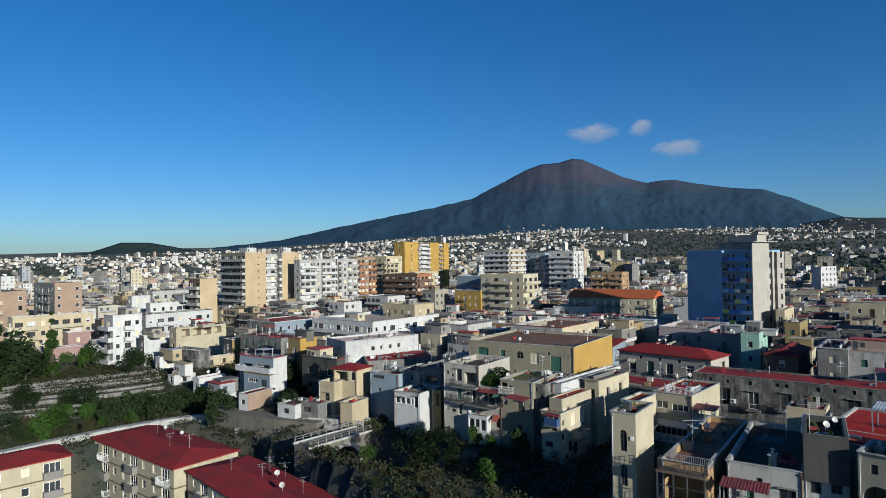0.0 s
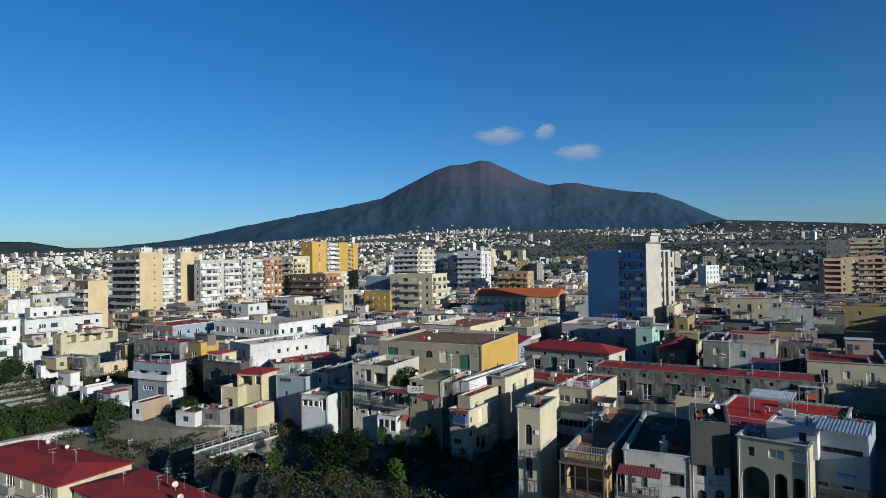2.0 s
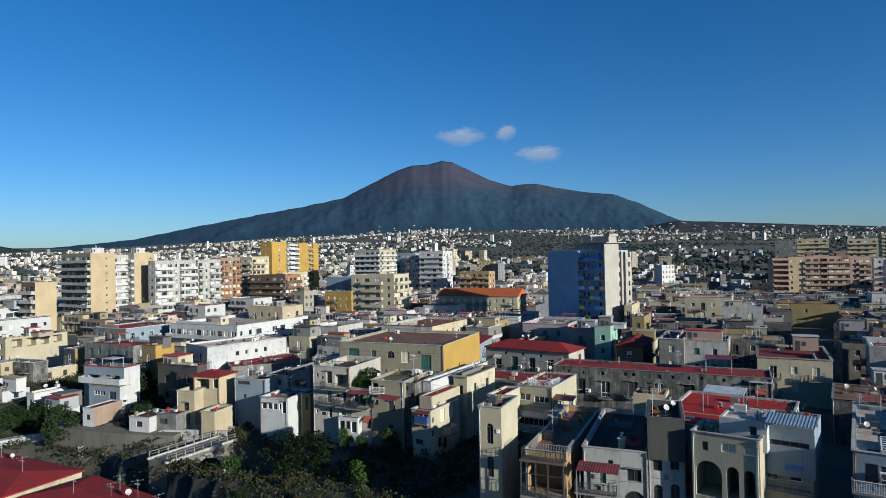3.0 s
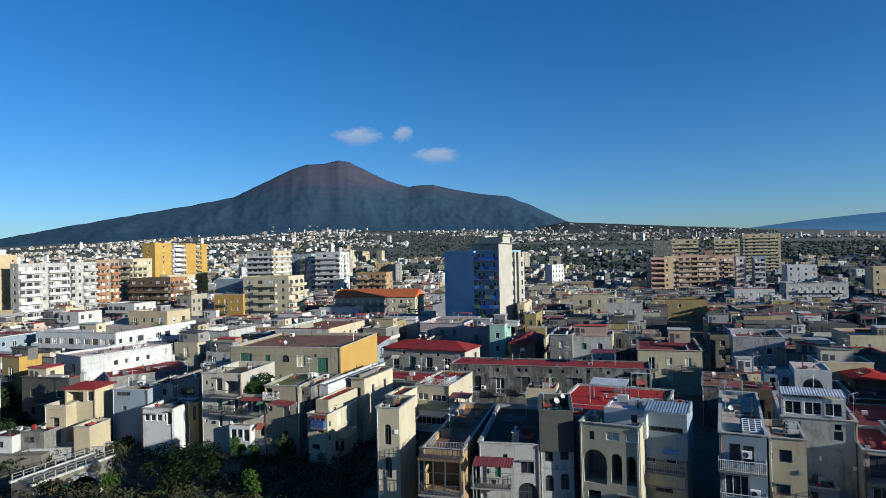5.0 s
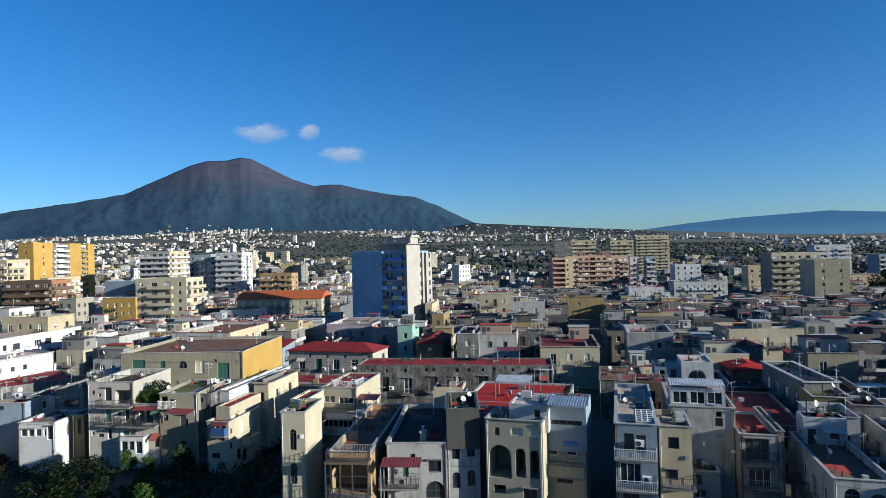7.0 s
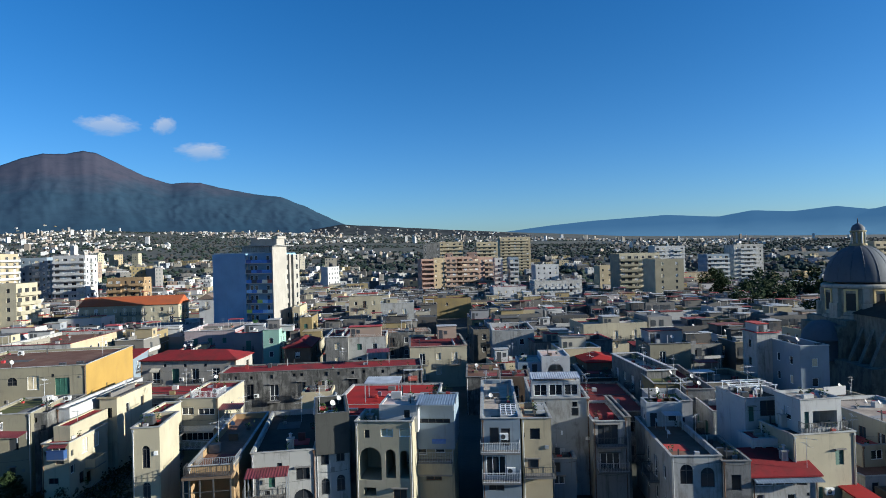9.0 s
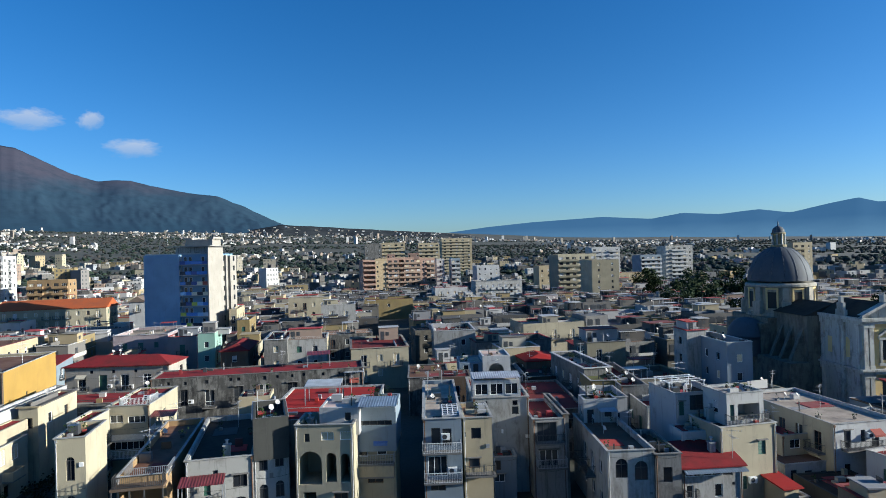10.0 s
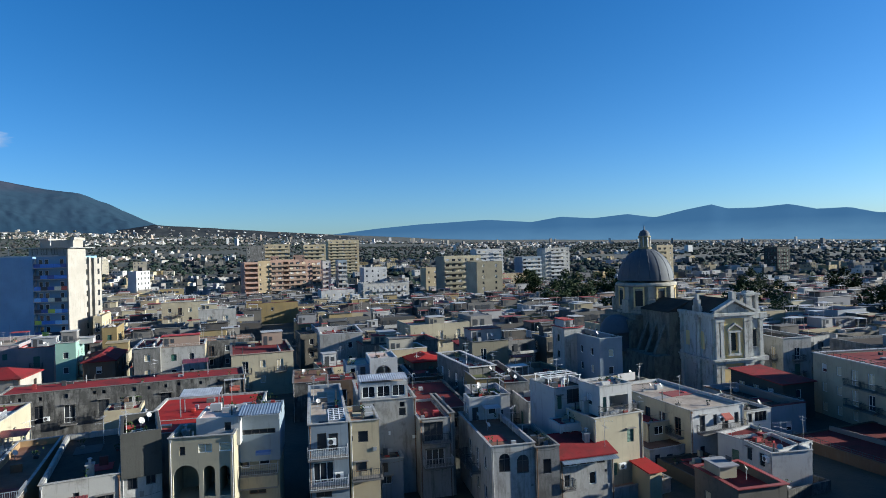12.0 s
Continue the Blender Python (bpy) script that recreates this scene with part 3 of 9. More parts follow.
def footprint(x, y, yaw, w, d):
    c, s = math.cos(radians(yaw)), math.sin(radians(yaw))
    xs = [x, x + c * w, x + c * w - s * d, x - s * d]
    ys = [y, y + s * w, y + s * w + c * d, y + c * d]
    return min(xs), min(ys), max(xs), max(ys)


def house(x, y, yaw, w, d, z0, z1, wall="cream", roof="grey", front=None, right=None, left=None, parapet=0.8, name="house", label="", fine=True, side_wall=None,
          floors=None, seed=0, kind="terrace", balcony=0.3, kinds="wwbrqg", rail="bars", gap=3.1, rise=1.6, group="houses of the old town", category="house", band=True):
    """A house whose front-left corner on the ground is (x, y, z0); its front runs along yaw (degrees from +x), its depth goes to the left of that."""
    rnd = random.Random(1000 + seed + int(abs(x) * 7 + abs(y) * 13))
    top = new(name)
    top.matrix_basis = pose(x, y, z0, 0, 0, yaw)
    tagged(top, label or "flat-roofed rendered town house", category, group)
    SPOTS.append(footprint(x, y, yaw, w, d))
    H = z1 - z0
    fh = 3.1
    nf = floors or max(1, int((H - 0.5) / fh))
    first = max(0.0, H - parapet - 0.35 - nf * fh) if kind == "terrace" else max(0, H - 0.3 - nf * fh)
    c, s = math.cos(radians(yaw)), math.sin(radians(yaw))

    def faces_eye(nx, ny, px, py):
        wx, wy = x + c * px - s * py, y + s * px + c * py
        return (c * nx - s * ny) * -wx + (s * nx + c * ny) * -wy > 0

    sides = [("front", W0, pl, tr, see) for W0, pl, tr, see in (
        (w, lambda u, v, i: (u, i, v), lambda u, v, i: pose(u, i, v), faces_eye(0, -1, w / 2, 0)),)]
    sides += [("right", d, lambda u, v, i: (w - i, u, v), lambda u, v, i: pose(w - i, u, v, 0, 0, 90), faces_eye(1, 0, w, d / 2)),
              ("left", d, lambda u, v, i: (i, d - u, v), lambda u, v, i: pose(i, d - u, v, 0, 0, -90), faces_eye(-1, 0, 0, d / 2)),
              ("back", w, lambda u, v, i: (w - u, d - i, v), lambda u, v, i: pose(w - u, d - i, v, 0, 0, 180), False)]
    wins_of = {}
    given = {"front": front, "right": right, "left": left, "back": ([], [])}
    g = Builder()
    mats = [WALL[wall], WALL[side_wall or wall]]
    for sname, W0, pl, tr, see in sides:
        spec = given[sname]
        if spec is None:
            spec = column_plan(W0, nf, fh, first, rnd, gap, balcony, kinds, rail=rail) if see else ([], [])
        if not see:
            spec = ([], [])
        wins, bals = spec
        wins_of[sname] = wins = [q for q in wins if q[0] > 0.05 and q[0] + q[2] < W0 - 0.05 and q[1] + q[3] < H - 0.1]
        holes = []
        for u, v, ww, hh, k in wins:
            deep = {"o": 2.4, "A": 3.6}.get(k, 0.2)
            holes.append((u, v, ww, hh, deep, k in "aA"))
        facade(g, pl, W0, -1.0 if z0 > -5 else -2.0, H, holes, 1 if sname in ("right", "left") else 0)
        for u, v, ww, hh, k in wins:
            if k in "oA":
                continue
            if fine:
                a, b, _ = window_meshes(k, ww, hh)
                fr = part("window", a, None, top, at=tr(u, v, 0.1))
                part("pane", b, None, fr)
            else:
                part("window", joined_window(k, ww, hh), None, top, at=tr(u, v, 0.1))
        for u, v, ww, dd, rl in bals:
            if fine:
                sl = part("balcony", slab_mesh(ww, dd), None, top, at=tr(u, v, 0))
                rl = {"white": "white_rail", "grey": "grey_rail"}.get(rl, rl)
                part("railing", railing_mesh(ww, dd, rl), None, sl)
            else:
                part("balcony", joined_balcony(ww, dd, rl), None, top, at=tr(u, v, 0))
    T = 0.25
    if kind == "terrace":
        zi = H - parapet
        g.face([(0, 0, H), (w, 0, H), (w - T, T, H), (T, T, H)])
        g.face([(w, 0, H), (w, d, H), (w - T, d - T, H), (w - T, T, H)])
        g.face([(w, d, H), (0, d, H), (T, d - T, H), (w - T, d - T, H)])
        g.face([(0, d, H), (0, 0, H), (T, T, H), (T, d - T, H)])
        g.face([(T, T, H), (w - T, T, H), (w - T, T, zi), (T, T, zi)])
        g.face([(w - T, T, H), (w - T, d - T, H), (w - T, d - T, zi), (w - T, T, zi)])
        g.face([(w - T, d - T, H), (T, d - T, H), (T, d - T, zi), (w - T, d - T, zi)])
        g.face([(T, d - T, H), (T, T, H), (T, T, zi), (T, d - T, zi)])
        r = Builder()
        r.box(T - 0.01, T - 0.01, zi - 0.25, w - T + 0.01, d - T + 0.01, zi)
        part("roof", r, ROOF[roof], top)
        ROOFS.append((x, y, yaw, w, d, z1 - parapet, parapet, fine))
        if band and fine:
            q = Builder()
            q.box(-0.1, -0.1, H - 0.02, w + 0.1, T * 0.6, H + 0.07)
            q.box(-0.1, d - T * 0.6, H - 0.02, w + 0.1, d + 0.1, H + 0.07)
            q.box(w - T * 0.6, T * 0.6, H - 0.02, w + 0.1, d - T * 0.6, H + 0.07)
            q.box(-0.1, T * 0.6, H - 0.02, T * 0.6, d - T * 0.6, H + 0.07)
            part("coping", q, CEMENT if wall in ("grey", "weathered", "darkgrey", "stone") else WALL["offwhite"], top)
    else:
        r = Builder()
        o = 0.35
        if kind == "shed":
            low, high = 0.05, rise
            r.face([(-o, -o, H + low), (w + o, -o, H + low), (w + o, d + o, H + high), (-o, d + o, H + high)])
            r.face([(-o, -o, H + low - 0.15), (-o, d + o, H + high - 0.15), (w + o, d + o, H + high - 0.15), (w + o, -o, H + low - 0.15)])
            r.face([(-o, -o, H + low - 0.15), (w + o, -o, H + low - 0.15), (w + o, -o, H + low), (-o, -o, H + low)])
            r.face([(w + o, -o, H + low - 0.15), (w + o, d + o, H + high - 0.15), (w + o, d + o, H + high), (w + o, -o, H + low)])
            r.face([(-o, -o, H + low - 0.15), (-o, -o, H + low), (-o, d + o, H + high), (-o, d + o, H + high - 0.15)])
            g.face([(w, 0, H), (w, d, H), (w, d, H + high - 0.12)])
            g.face([(0, 0, H), (0, d, H + high - 0.12), (0, d, H)])
            g.face([(0, d, H), (w, d, H), (w, d, H + high - 0.12), (0, d, H + high - 0.12)])
        else:
            e = min(w, d) / 2 if kind == "hip" else 0.0
            along = w >= d
            A = [(-o, -o), (w + o, -o), (w + o, d + o), (-o, d + o)]
            if along:
                p, q = (e - o if e else -o, d / 2), (w - e + o if e else w + o, d / 2)
            else:
                p, q = (w / 2, e - o if e else -o), (w / 2, d - e + o if e else d + o)
            P, Q = (*p, H + rise), (*q, H + rise)
            B = [(*a, H) for a in A]
            if along:
                r.face([B[0], B[1], Q, P]); r.face([B[2], B[3], P, Q]); r.face([B[1], B[2], Q]); r.face([B[3], B[0], P])
            else:
                r.face([B[1], B[2], Q, P]); r.face([B[3], B[0], P, Q]); r.face([B[0], B[1], P]); r.face([B[2], B[3], Q])
            C = [(*a, H - 0.18) for a in A]
            for i in range(4):
                r.face([C[i], C[(i + 1) % 4], B[(i + 1) % 4], B[i]])
            r.face(C[::-1])
        part("roof", r, ROOF[roof] if roof in ROOF else SHEET_RED, top)
    part("wall", g, mats, top)
    if fine and category == "house" and H > 4:
        dress(rnd, top, x, y, yaw, w, d, z0, z1, parapet if kind == "terrace" else -0.3, wins_of.get("front", []), kind == "terrace")
    return top


def dress(rnd, top, x, y, yaw, w, d, z0, z1, parapet, wins, flat):
    """Pipes, cables and hoods on the front of a near house, and small things on its roof."""
    H = z1 - z0
    for u in [0.15] + ([w - 0.15] if w > 5 else []):
        g = Builder()
        g.tube((u, -0.07, -0.5), (u, -0.07, H - 0.2), 0.055, 6)
        g.box(u - 0.1, -0.14, H - 0.35, u + 0.1, 0.0, H - 0.12)
        part("drainpipe", g, rnd.choice((GREY_METAL, BROWN_WOOD)), top)
    if wins and rnd.random() < 0.85:
        g = Builder()
        z = min(v for _, v, _, _, _ in wins) + rnd.uniform(2.3, 2.9)
        n = 10
        pts = [(w * k / n, -0.05, z - 0.18 * math.sin(math.pi * k / n)) for k in range(n + 1)]
        for dz, dy in ((0, 0), (0.03, 0)):
            g.v += [(px, py + dy, pz + dz) for px, py, pz in pts]
        for k in range(n):
            g.f.append((k, k + 1, n + 2 + k, n + 1 + k))
            g.m.append(0)
        part("cable", g, DARK_METAL, top)
    for u, v, ww, hh, k in wins:
        if k in "oAa" or hh < 0.9:
            continue
        q = rnd.random()
        if q < 0.4:
            g = Builder()
            g.box(u - 0.15, -0.3, v + hh + 0.05, u + ww + 0.15, 0, v + hh + 0.13)
            part("window_hood", g, CEMENT, top)
        elif q < 0.62 and hh > 1.6:
            g = Builder()
            dd, zz = rnd.uniform(0.7, 1.1), v + hh + 0.1
            g.face([(u - 0.2, 0, zz), (u + ww + 0.2, 0, zz), (u + ww + 0.2, -dd, zz - 0.5), (u - 0.2, -dd, zz - 0.5)])
            g.face([(u - 0.2, -dd, zz - 0.5), (u + ww + 0.2, -dd, zz - 0.5), (u + ww + 0.2, -dd, zz - 0.75), (u - 0.2, -dd, zz - 0.75)])
            part("sun_blind", g, rnd.choice(BLINDS), top)
        if q > 0.86 and u + ww + 1.0 < w:
            m = on_roof(x, y, yaw, u + ww + 0.5, -0.2, z0 + v + rnd.uniform(0.1, 0.8))
            ac_unit(m)
    # meter boxes and small vents on the wall
    for _ in range(int(w * H / 26)):
        u, v = rnd.uniform(0.3, w - 0.5), rnd.uniform(H * 0.3, H - 1.2)
        if any(a - 0.3 < u < a + b + 0.2 and e - 0.3 < v < e + f + 0.2 for a, e, b, f, _ in wins):
            continue
        g = Builder()
        g.box(u, -0.1, v, u + rnd.uniform(0.18, 0.45), 0.0, v + rnd.uniform(0.2, 0.5))
        part("meter_box", g, rnd.choice((GREY_METAL, CEMENT, WHITE_METAL)), top)
    deck(rnd, x, y, yaw, w, d, z1 - parapet + 0.4, 1.4, flat)


def on_roof(x, y, yaw, u, v, z, turn=0):
    """World pose of the spot (u, v) on the roof of a house that stands at (x, y) with that yaw."""
    c, s = math.cos(radians(yaw)), math.sin(radians(yaw))
    return pose(x + c * u - s * v, y + s * u + c * v, z, 0, 0, yaw + turn)


def deck(rnd, x, y, yaw, w, d, z, busy, flat=True):
    """Small things on one roof."""
    if w < 3:
        return
    if flat and w > 6 and busy < 1 and rnd.random() < 0.5 * busy:
        hw, hd = rnd.uniform(2.4, 4.5), rnd.uniform(2.2, 3.5)
        u, v = rnd.uniform(0.6, w - hw - 0.6), rnd.uniform(d * 0.3, d - hd - 0.4)
        m = on_roof(x, y, yaw, u, v, z - 0.4)
        hut(m.translation.x, m.translation.y, yaw, hw, hd, z - 0.45, 2.6, rnd.choice(("offwhite", "white", "grey", "pale")), rnd.choice(("red", "darkred", "grey", "light", "dark")))
    for _ in range(rnd.choice((0, 1, 1, 2)) if rnd.random() < busy else 0):
        dish(on_roof(x, y, yaw, rnd.uniform(0.5, w - 0.5), rnd.uniform(0.5, d - 0.5), z - 0.1, rnd.uniform(20, 60)), rnd.uniform(0.5, 0.72))
    if rnd.random() < 0.6 * busy:
        antenna(on_roof(x, y, yaw, rnd.uniform(0.5, w - 0.5), rnd.uniform(0.5, d - 0.5), z - 0.3, rnd.uniform(0, 180)))
    if rnd.random() < 0.25 * busy:
        chimney(on_roof(x, y, yaw, rnd.uniform(0.5, w - 0.5), rnd.uniform(1, d - 0.5), z - 0.4))
    if flat and rnd.random() < 0.03 * busy:
        tank(on_roof(x, y, yaw, rnd.uniform(1, w - 1), rnd.uniform(1, d - 1), z - 0.4))
    if flat and rnd.random() < 0.2 * busy:
        ac_unit(on_roof(x, y, yaw, rnd.uniform(1, w - 1), rnd.uniform(1, d - 1), z - 0.4))
    if flat and w > 6 and rnd.random() < 0.02 * busy:
        clothes(on_roof(x, y, yaw, rnd.uniform(2, w - 2), rnd.uniform(1, d - 1), z - 0.4, rnd.uniform(-20, 20)))
    if flat and w > 7 and rnd.random() < 0.15 * busy:
        awning(on_roof(x, y, yaw, rnd.uniform(0.5, w - 4.8), rnd.uniform(0.8, d - 4), z - 0.4), 4.2, 2.6, 2.2, 2.5, rnd.choice((SHEET_WHITE, SHEET_BLUE, SHEET_RED)))


BLINDS = [plain("faded_red_canvas", (0.3, 0.07, 0.05), 0.9), plain("green_canvas", (0.05, 0.14, 0.08), 0.9), plain("striped_canvas", (0.5, 0.45, 0.35), 0.9), plain("blue_canvas", (0.07, 0.15, 0.35), 0.9)]
# ---- small things on the roofs
PROTO = {}


def proto(name, make, label, category, group):
    """The first of a kind; the others are copies of it."""
    def place(m, scale=1.0):
        m = m @ Matrix.Scale(scale, 4)
        if name not in PROTO:
            ob = make()
            tagged(ob, label, category, group)
            PROTO[name] = ob
            ob.matrix_basis = m
            return ob
        ob = copy_thing(PROTO[name], m)
        ob.matrix_basis = m
        return ob
    return place


def make_dish():
    top = new("satellite_dish")
    g = Builder()
    prof = [(0.02, 0.0), (0.2, 0.02), (0.35, 0.07), (0.46, 0.13), (0.47, 0.125), (0.35, 0.05), (0.2, 0.0), (0.02, -0.02)]
    g.lathe(prof, 18)
    tilt = pose(0, -0.12, 1.15, 62, 0, 0)
    part("reflector", g, DISH_WHITE, top, at=tilt, smooth=True)
    a = Builder()
    a.tube((0, -0.05, 0.0), (0, -0.42, 0.42), 0.02, 4)
    a.box(-0.05, -0.47, 0.38, 0.05, -0.38, 0.5)
    part("feed_arm", a, GREY_METAL, top, at=tilt)
    p = Builder()
    p.tube((0, 0, 0), (0, 0, 1.25), 0.035, 6)
    part("mast", p, GREY_METAL, top)
    return top


def make_antenna():
    top = new("tv_antenna")
    p = Builder()
    p.tube((0, 0, 0), (0, 0, 3.0), 0.028, 5)
    part("mast", p, GREY_METAL, top)
    for z, L, n in ((2.8, 0.9, 7), (2.2, 0.7, 5)):
        g = Builder()
        g.tube((-L, 0, 0), (L, 0, 0), 0.018, 4)
        for k in range(n):
            x = -L + 2 * L * k / (n - 1)
            h = 0.34 - 0.025 * k
            g.tube((x, -h, 0), (x, h, 0), 0.012, 4)
        part("yagi", g, GREY_METAL, top, at=pose(0, 0, z, 0, 0, 30 if n == 7 else -40))
    return top


def make_tank():
    top = new("water_tank")
    g = Builder()
    g.lathe([(0.0, 0.0), (0.55, 0.0), (0.57, 0.1), (0.57, 1.05), (0.5, 1.2), (0.2, 1.3), (0.0, 1.31)], 16)
    part("tank", g, BLUE_PLASTIC, top, smooth=True, at=pose(0, 0, 0.2))
    b = Builder()
    b.box(-0.6, -0.6, 0, 0.6, -0.3, 0.2)
    b.box(-0.6, 0.3, 0, 0.6, 0.6, 0.2)
    part("stand", b, CEMENT, top)
    return top


def make_ac():
    top = new("air_conditioner")
    g = Builder()
    g.box(-0.42, -0.16, 0.12, 0.42, 0.16, 0.72)
    part("casing", g, WHITE_METAL, top)
    f = Builder()
    f.lathe([(0.0, 0.0), (0.22, 0.0), (0.24, 0.02), (0.24, 0.0)], 14)
    part("fan_grille", f, DARK_METAL, top, at=pose(-0.1, -0.165, 0.42, 90, 0, 0))
    for u in (-0.36, 0.3):
        b = Builder()
        b.box(u, -0.14, 0, u + 0.06, 0.14, 0.12)
        part("bracket", b, GREY_METAL, top)
    return top


def make_chimney():
    top = new("chimney")
    g = Builder()
    g.box(-0.3, -0.3, 0, 0.3, 0.3, 1.3)
    g.box(-0.38, -0.38, 1.3, 0.38, 0.38, 1.42)
    part("shaft", g, WALL["offwhite"], top)
    c = Builder()
    c.tube((0, 0, 1.42), (0, 0, 1.8), 0.12, 8)
    c.lathe([(0.0, 1.95), (0.22, 1.84), (0.22, 1.82), (0.0, 1.82)], 8)
    part("cowl", c, GREY_METAL, top)
    return top


def make_clothes():
    top = new("clothes_line")
    p = Builder()
    p.tube((-1.6, 0, 0), (-1.6, 0, 1.8), 0.03, 5)
    p.tube((1.6, 0, 0), (1.6, 0, 1.8), 0.03, 5)
    p.tube((-1.6, 0, 1.75), (1.6, 0, 1.75), 0.012, 4)
    part("posts", p, GREY_METAL, top)
    for i, (x, w, h) in enumerate(((-1.1, 0.7, 1.1), (-0.2, 0.6, 0.8), (0.75, 0.8, 1.2))):
        g = Builder()
        for k in range(4):
            a, b = -w / 2 + w * k / 4, -w / 2 + w * (k + 1) / 4
            ya, yb = 0.05 * math.sin(k * 1.7), 0.05 * math.sin((k + 1) * 1.7)
            g.face([(a, ya, 1.75 - h), (b, yb, 1.75 - h), (b, 0, 1.76), (a, 0, 1.76)])
            g.face([(a, ya + 0.02, 1.75 - h), (a, 0.02, 1.76), (b, 0.02, 1.76), (b, yb + 0.02, 1.75 - h)])
        part("sheet", g, CLOTH[i], top, at=pose(x, 0, 0))
    return top


dish = proto("dish", make_dish, "white satellite dish on a short mast", "satellite dish", "satellite dishes")
antenna = proto("antenna", make_antenna, "thin grey television antenna on a mast", "antenna", "television antennas")
tank = proto("tank", make_tank, "blue plastic water tank on blocks", "water tank", "water tanks")
ac_unit = proto("ac", make_ac, "white outdoor air conditioning unit", "air conditioner", "air conditioners")
chimney = proto("chimney", make_chimney, "rendered chimney with a metal cowl", "chimney", "chimneys")
clothes = proto("clothes", make_clothes, "washing on a line on a roof terrace", "clothes line", "clothes lines")


def hut(x, y, yaw, w, d, z, h, wall="offwhite", roof="red", door=True, side="front"):
    """A small room on a roof terrace."""
    wins = []
    if door and w > 2.2:
        wins.append((0.4, 0.05, 0.85, 2.0, "b"))
    if w > 3.2:
        wins.append((w - 1.6, 0.95, 1.1, 1.0, "w"))
    spec = (wins, [])
    ob = house(x, y, yaw, w, d, z, z + h, wall, roof, front=spec if side == "front" else ([], []), right=([(0.5, 0.9, 0.9, 1.0, "w")] if d > 2.2 else [], []), left=([], []),
               parapet=0.12, name="roof_hut", label="small rendered room on a roof terrace", floors=1, group="rooms on the roofs", category="roof hut", band=False)
    return ob


def awning(m, w, d, h0, h1, mat=None, posts=True):
    """A light sheet canopy on posts: low edge at the front."""
    top = new("canopy")
    top.matrix_basis = m
    g = Builder()
    n = max(8, int(w / 0.13))
    for k in range(n):
        a, b = w * k / n, w * (k + 1) / n
        za, zb = (0.03, 0.0) if k % 2 else (0.0, 0.03)
        g.face([(a, 0, h0 + za), (b, 0, h0 + zb), (b, d, h1 + zb), (a, d, h1 + za)])
        g.face([(a, 0, h0 + za - 0.03), (a, d, h1 + za - 0.03), (b, d, h1 + zb - 0.03), (b, 0, h0 + zb - 0.03)])
    part("sheet", g, mat or SHEET_WHITE, top)
    if posts:
        for u, v, h in ((0.1, 0.1, h0), (w - 0.1, 0.1, h0), (0.1, d - 0.1, h1), (w - 0.1, d - 0.1, h1)):
            p = Builder()
            p.box(u - 0.05, v - 0.05, 0, u + 0.05, v + 0.05, h)
            part("post", p, GREY_METAL, top)
    tagged(top, "corrugated sheet canopy on metal posts over a terrace", "canopy", "terrace canopies")
    return top


def canopy(x, y, yaw, w, d, z0, z1, sheet):
    return awning(pose(x, y, z0, 0, 0, yaw), w, d, z1 - z0, z1 - z0 + 0.3, sheet)


def bays(pattern, W, H, trim="white", fh=3.05, depth=1.25, seed=1):
    """Storeys of flats from a string of bays: B balcony and glazed doors, L deep loggia, w one window, W two, . blind."""
    rnd = random.Random(seed + int(W * 10))
    wins, bals = [], []
    step = W / len(pattern)
    for f in range(int((H - 1.0) / fh)):
        v = H - 0.9 - fh * (f + 1)
        k = 0
        while k < len(pattern):
            c = pattern[k]
            u = k * step
            if c in "BL":
                n = k
                while n < len(pattern) and pattern[n] == c:
                    n += 1
                a, b = max(0.12, u + 0.1), min(W - 0.12, n * step - 0.1)
                bals.append((a, v, b - a, depth, trim))
                if c == "L":
                    wins.append((a + 0.15, v + 0.05, b - a - 0.3, 2.55, "o"))
                else:
                    for j in range(k, n):
                        p = j * step
                        ww = min(2.2, step - 0.9)
                        wins.append((p + (step - ww) / 2, v + 0.03, ww, 2.3, rnd.choice("kkdbrq")))
                k = n
                continue
            if c in "wW":
                m = 2 if c == "W" else 1
                for j in range(m):
                    q = u + step * (j + 0.5) / m
                    wins.append((q - 0.55, v + 0.95, 1.1, 1.4, rnd.choice("kkrqw")))
            k += 1
    return wins, bals


# ---------------------------------------------------------------- the town's houses, from near to far
# grey tower house with arched windows
house(-12.8, 60.3, 11, 3.3, 7.5, 3.7, 16.5, "offwhite", "dark", right=([], []), label="tall grey and white house with arched windows", front=([(0.5, 7.8, 0.8, 1.9, "a"), (2.0, 8.0, 0.8, 1.9, "a"), (0.5, 4.9, 0.8, 1.6, "a"), (2.0, 5.1, 0.8, 1.6, "a")], []))
# cream house with big arches
house(-8.8, 60.0, -6, 5.6, 4.6, 3.7, 15.8, "pale", "light", right=([], []), parapet=1.5, label="cream house with tall arched loggias under a terrace", front=([(0.9, 10.5, 0.5, 0.8, "k"), (2.5, 10.6, 1.2, 0.8, "r"), (4.3, 10.6, 1.1, 0.8, "r"), (0.3, 6.4, 2.2, 3.2, "A"), (2.9, 6.6, 1.0, 2.8, "A"), (4.3, 6.6, 0.9, 2.7, "A"), (0.7, 4.9, 1.2, 0.8, "o"), (0.2, 2.4, 2.0, 1.9, "A"), (3.6, 4.4, 1.3, 1.2, "b")], []))
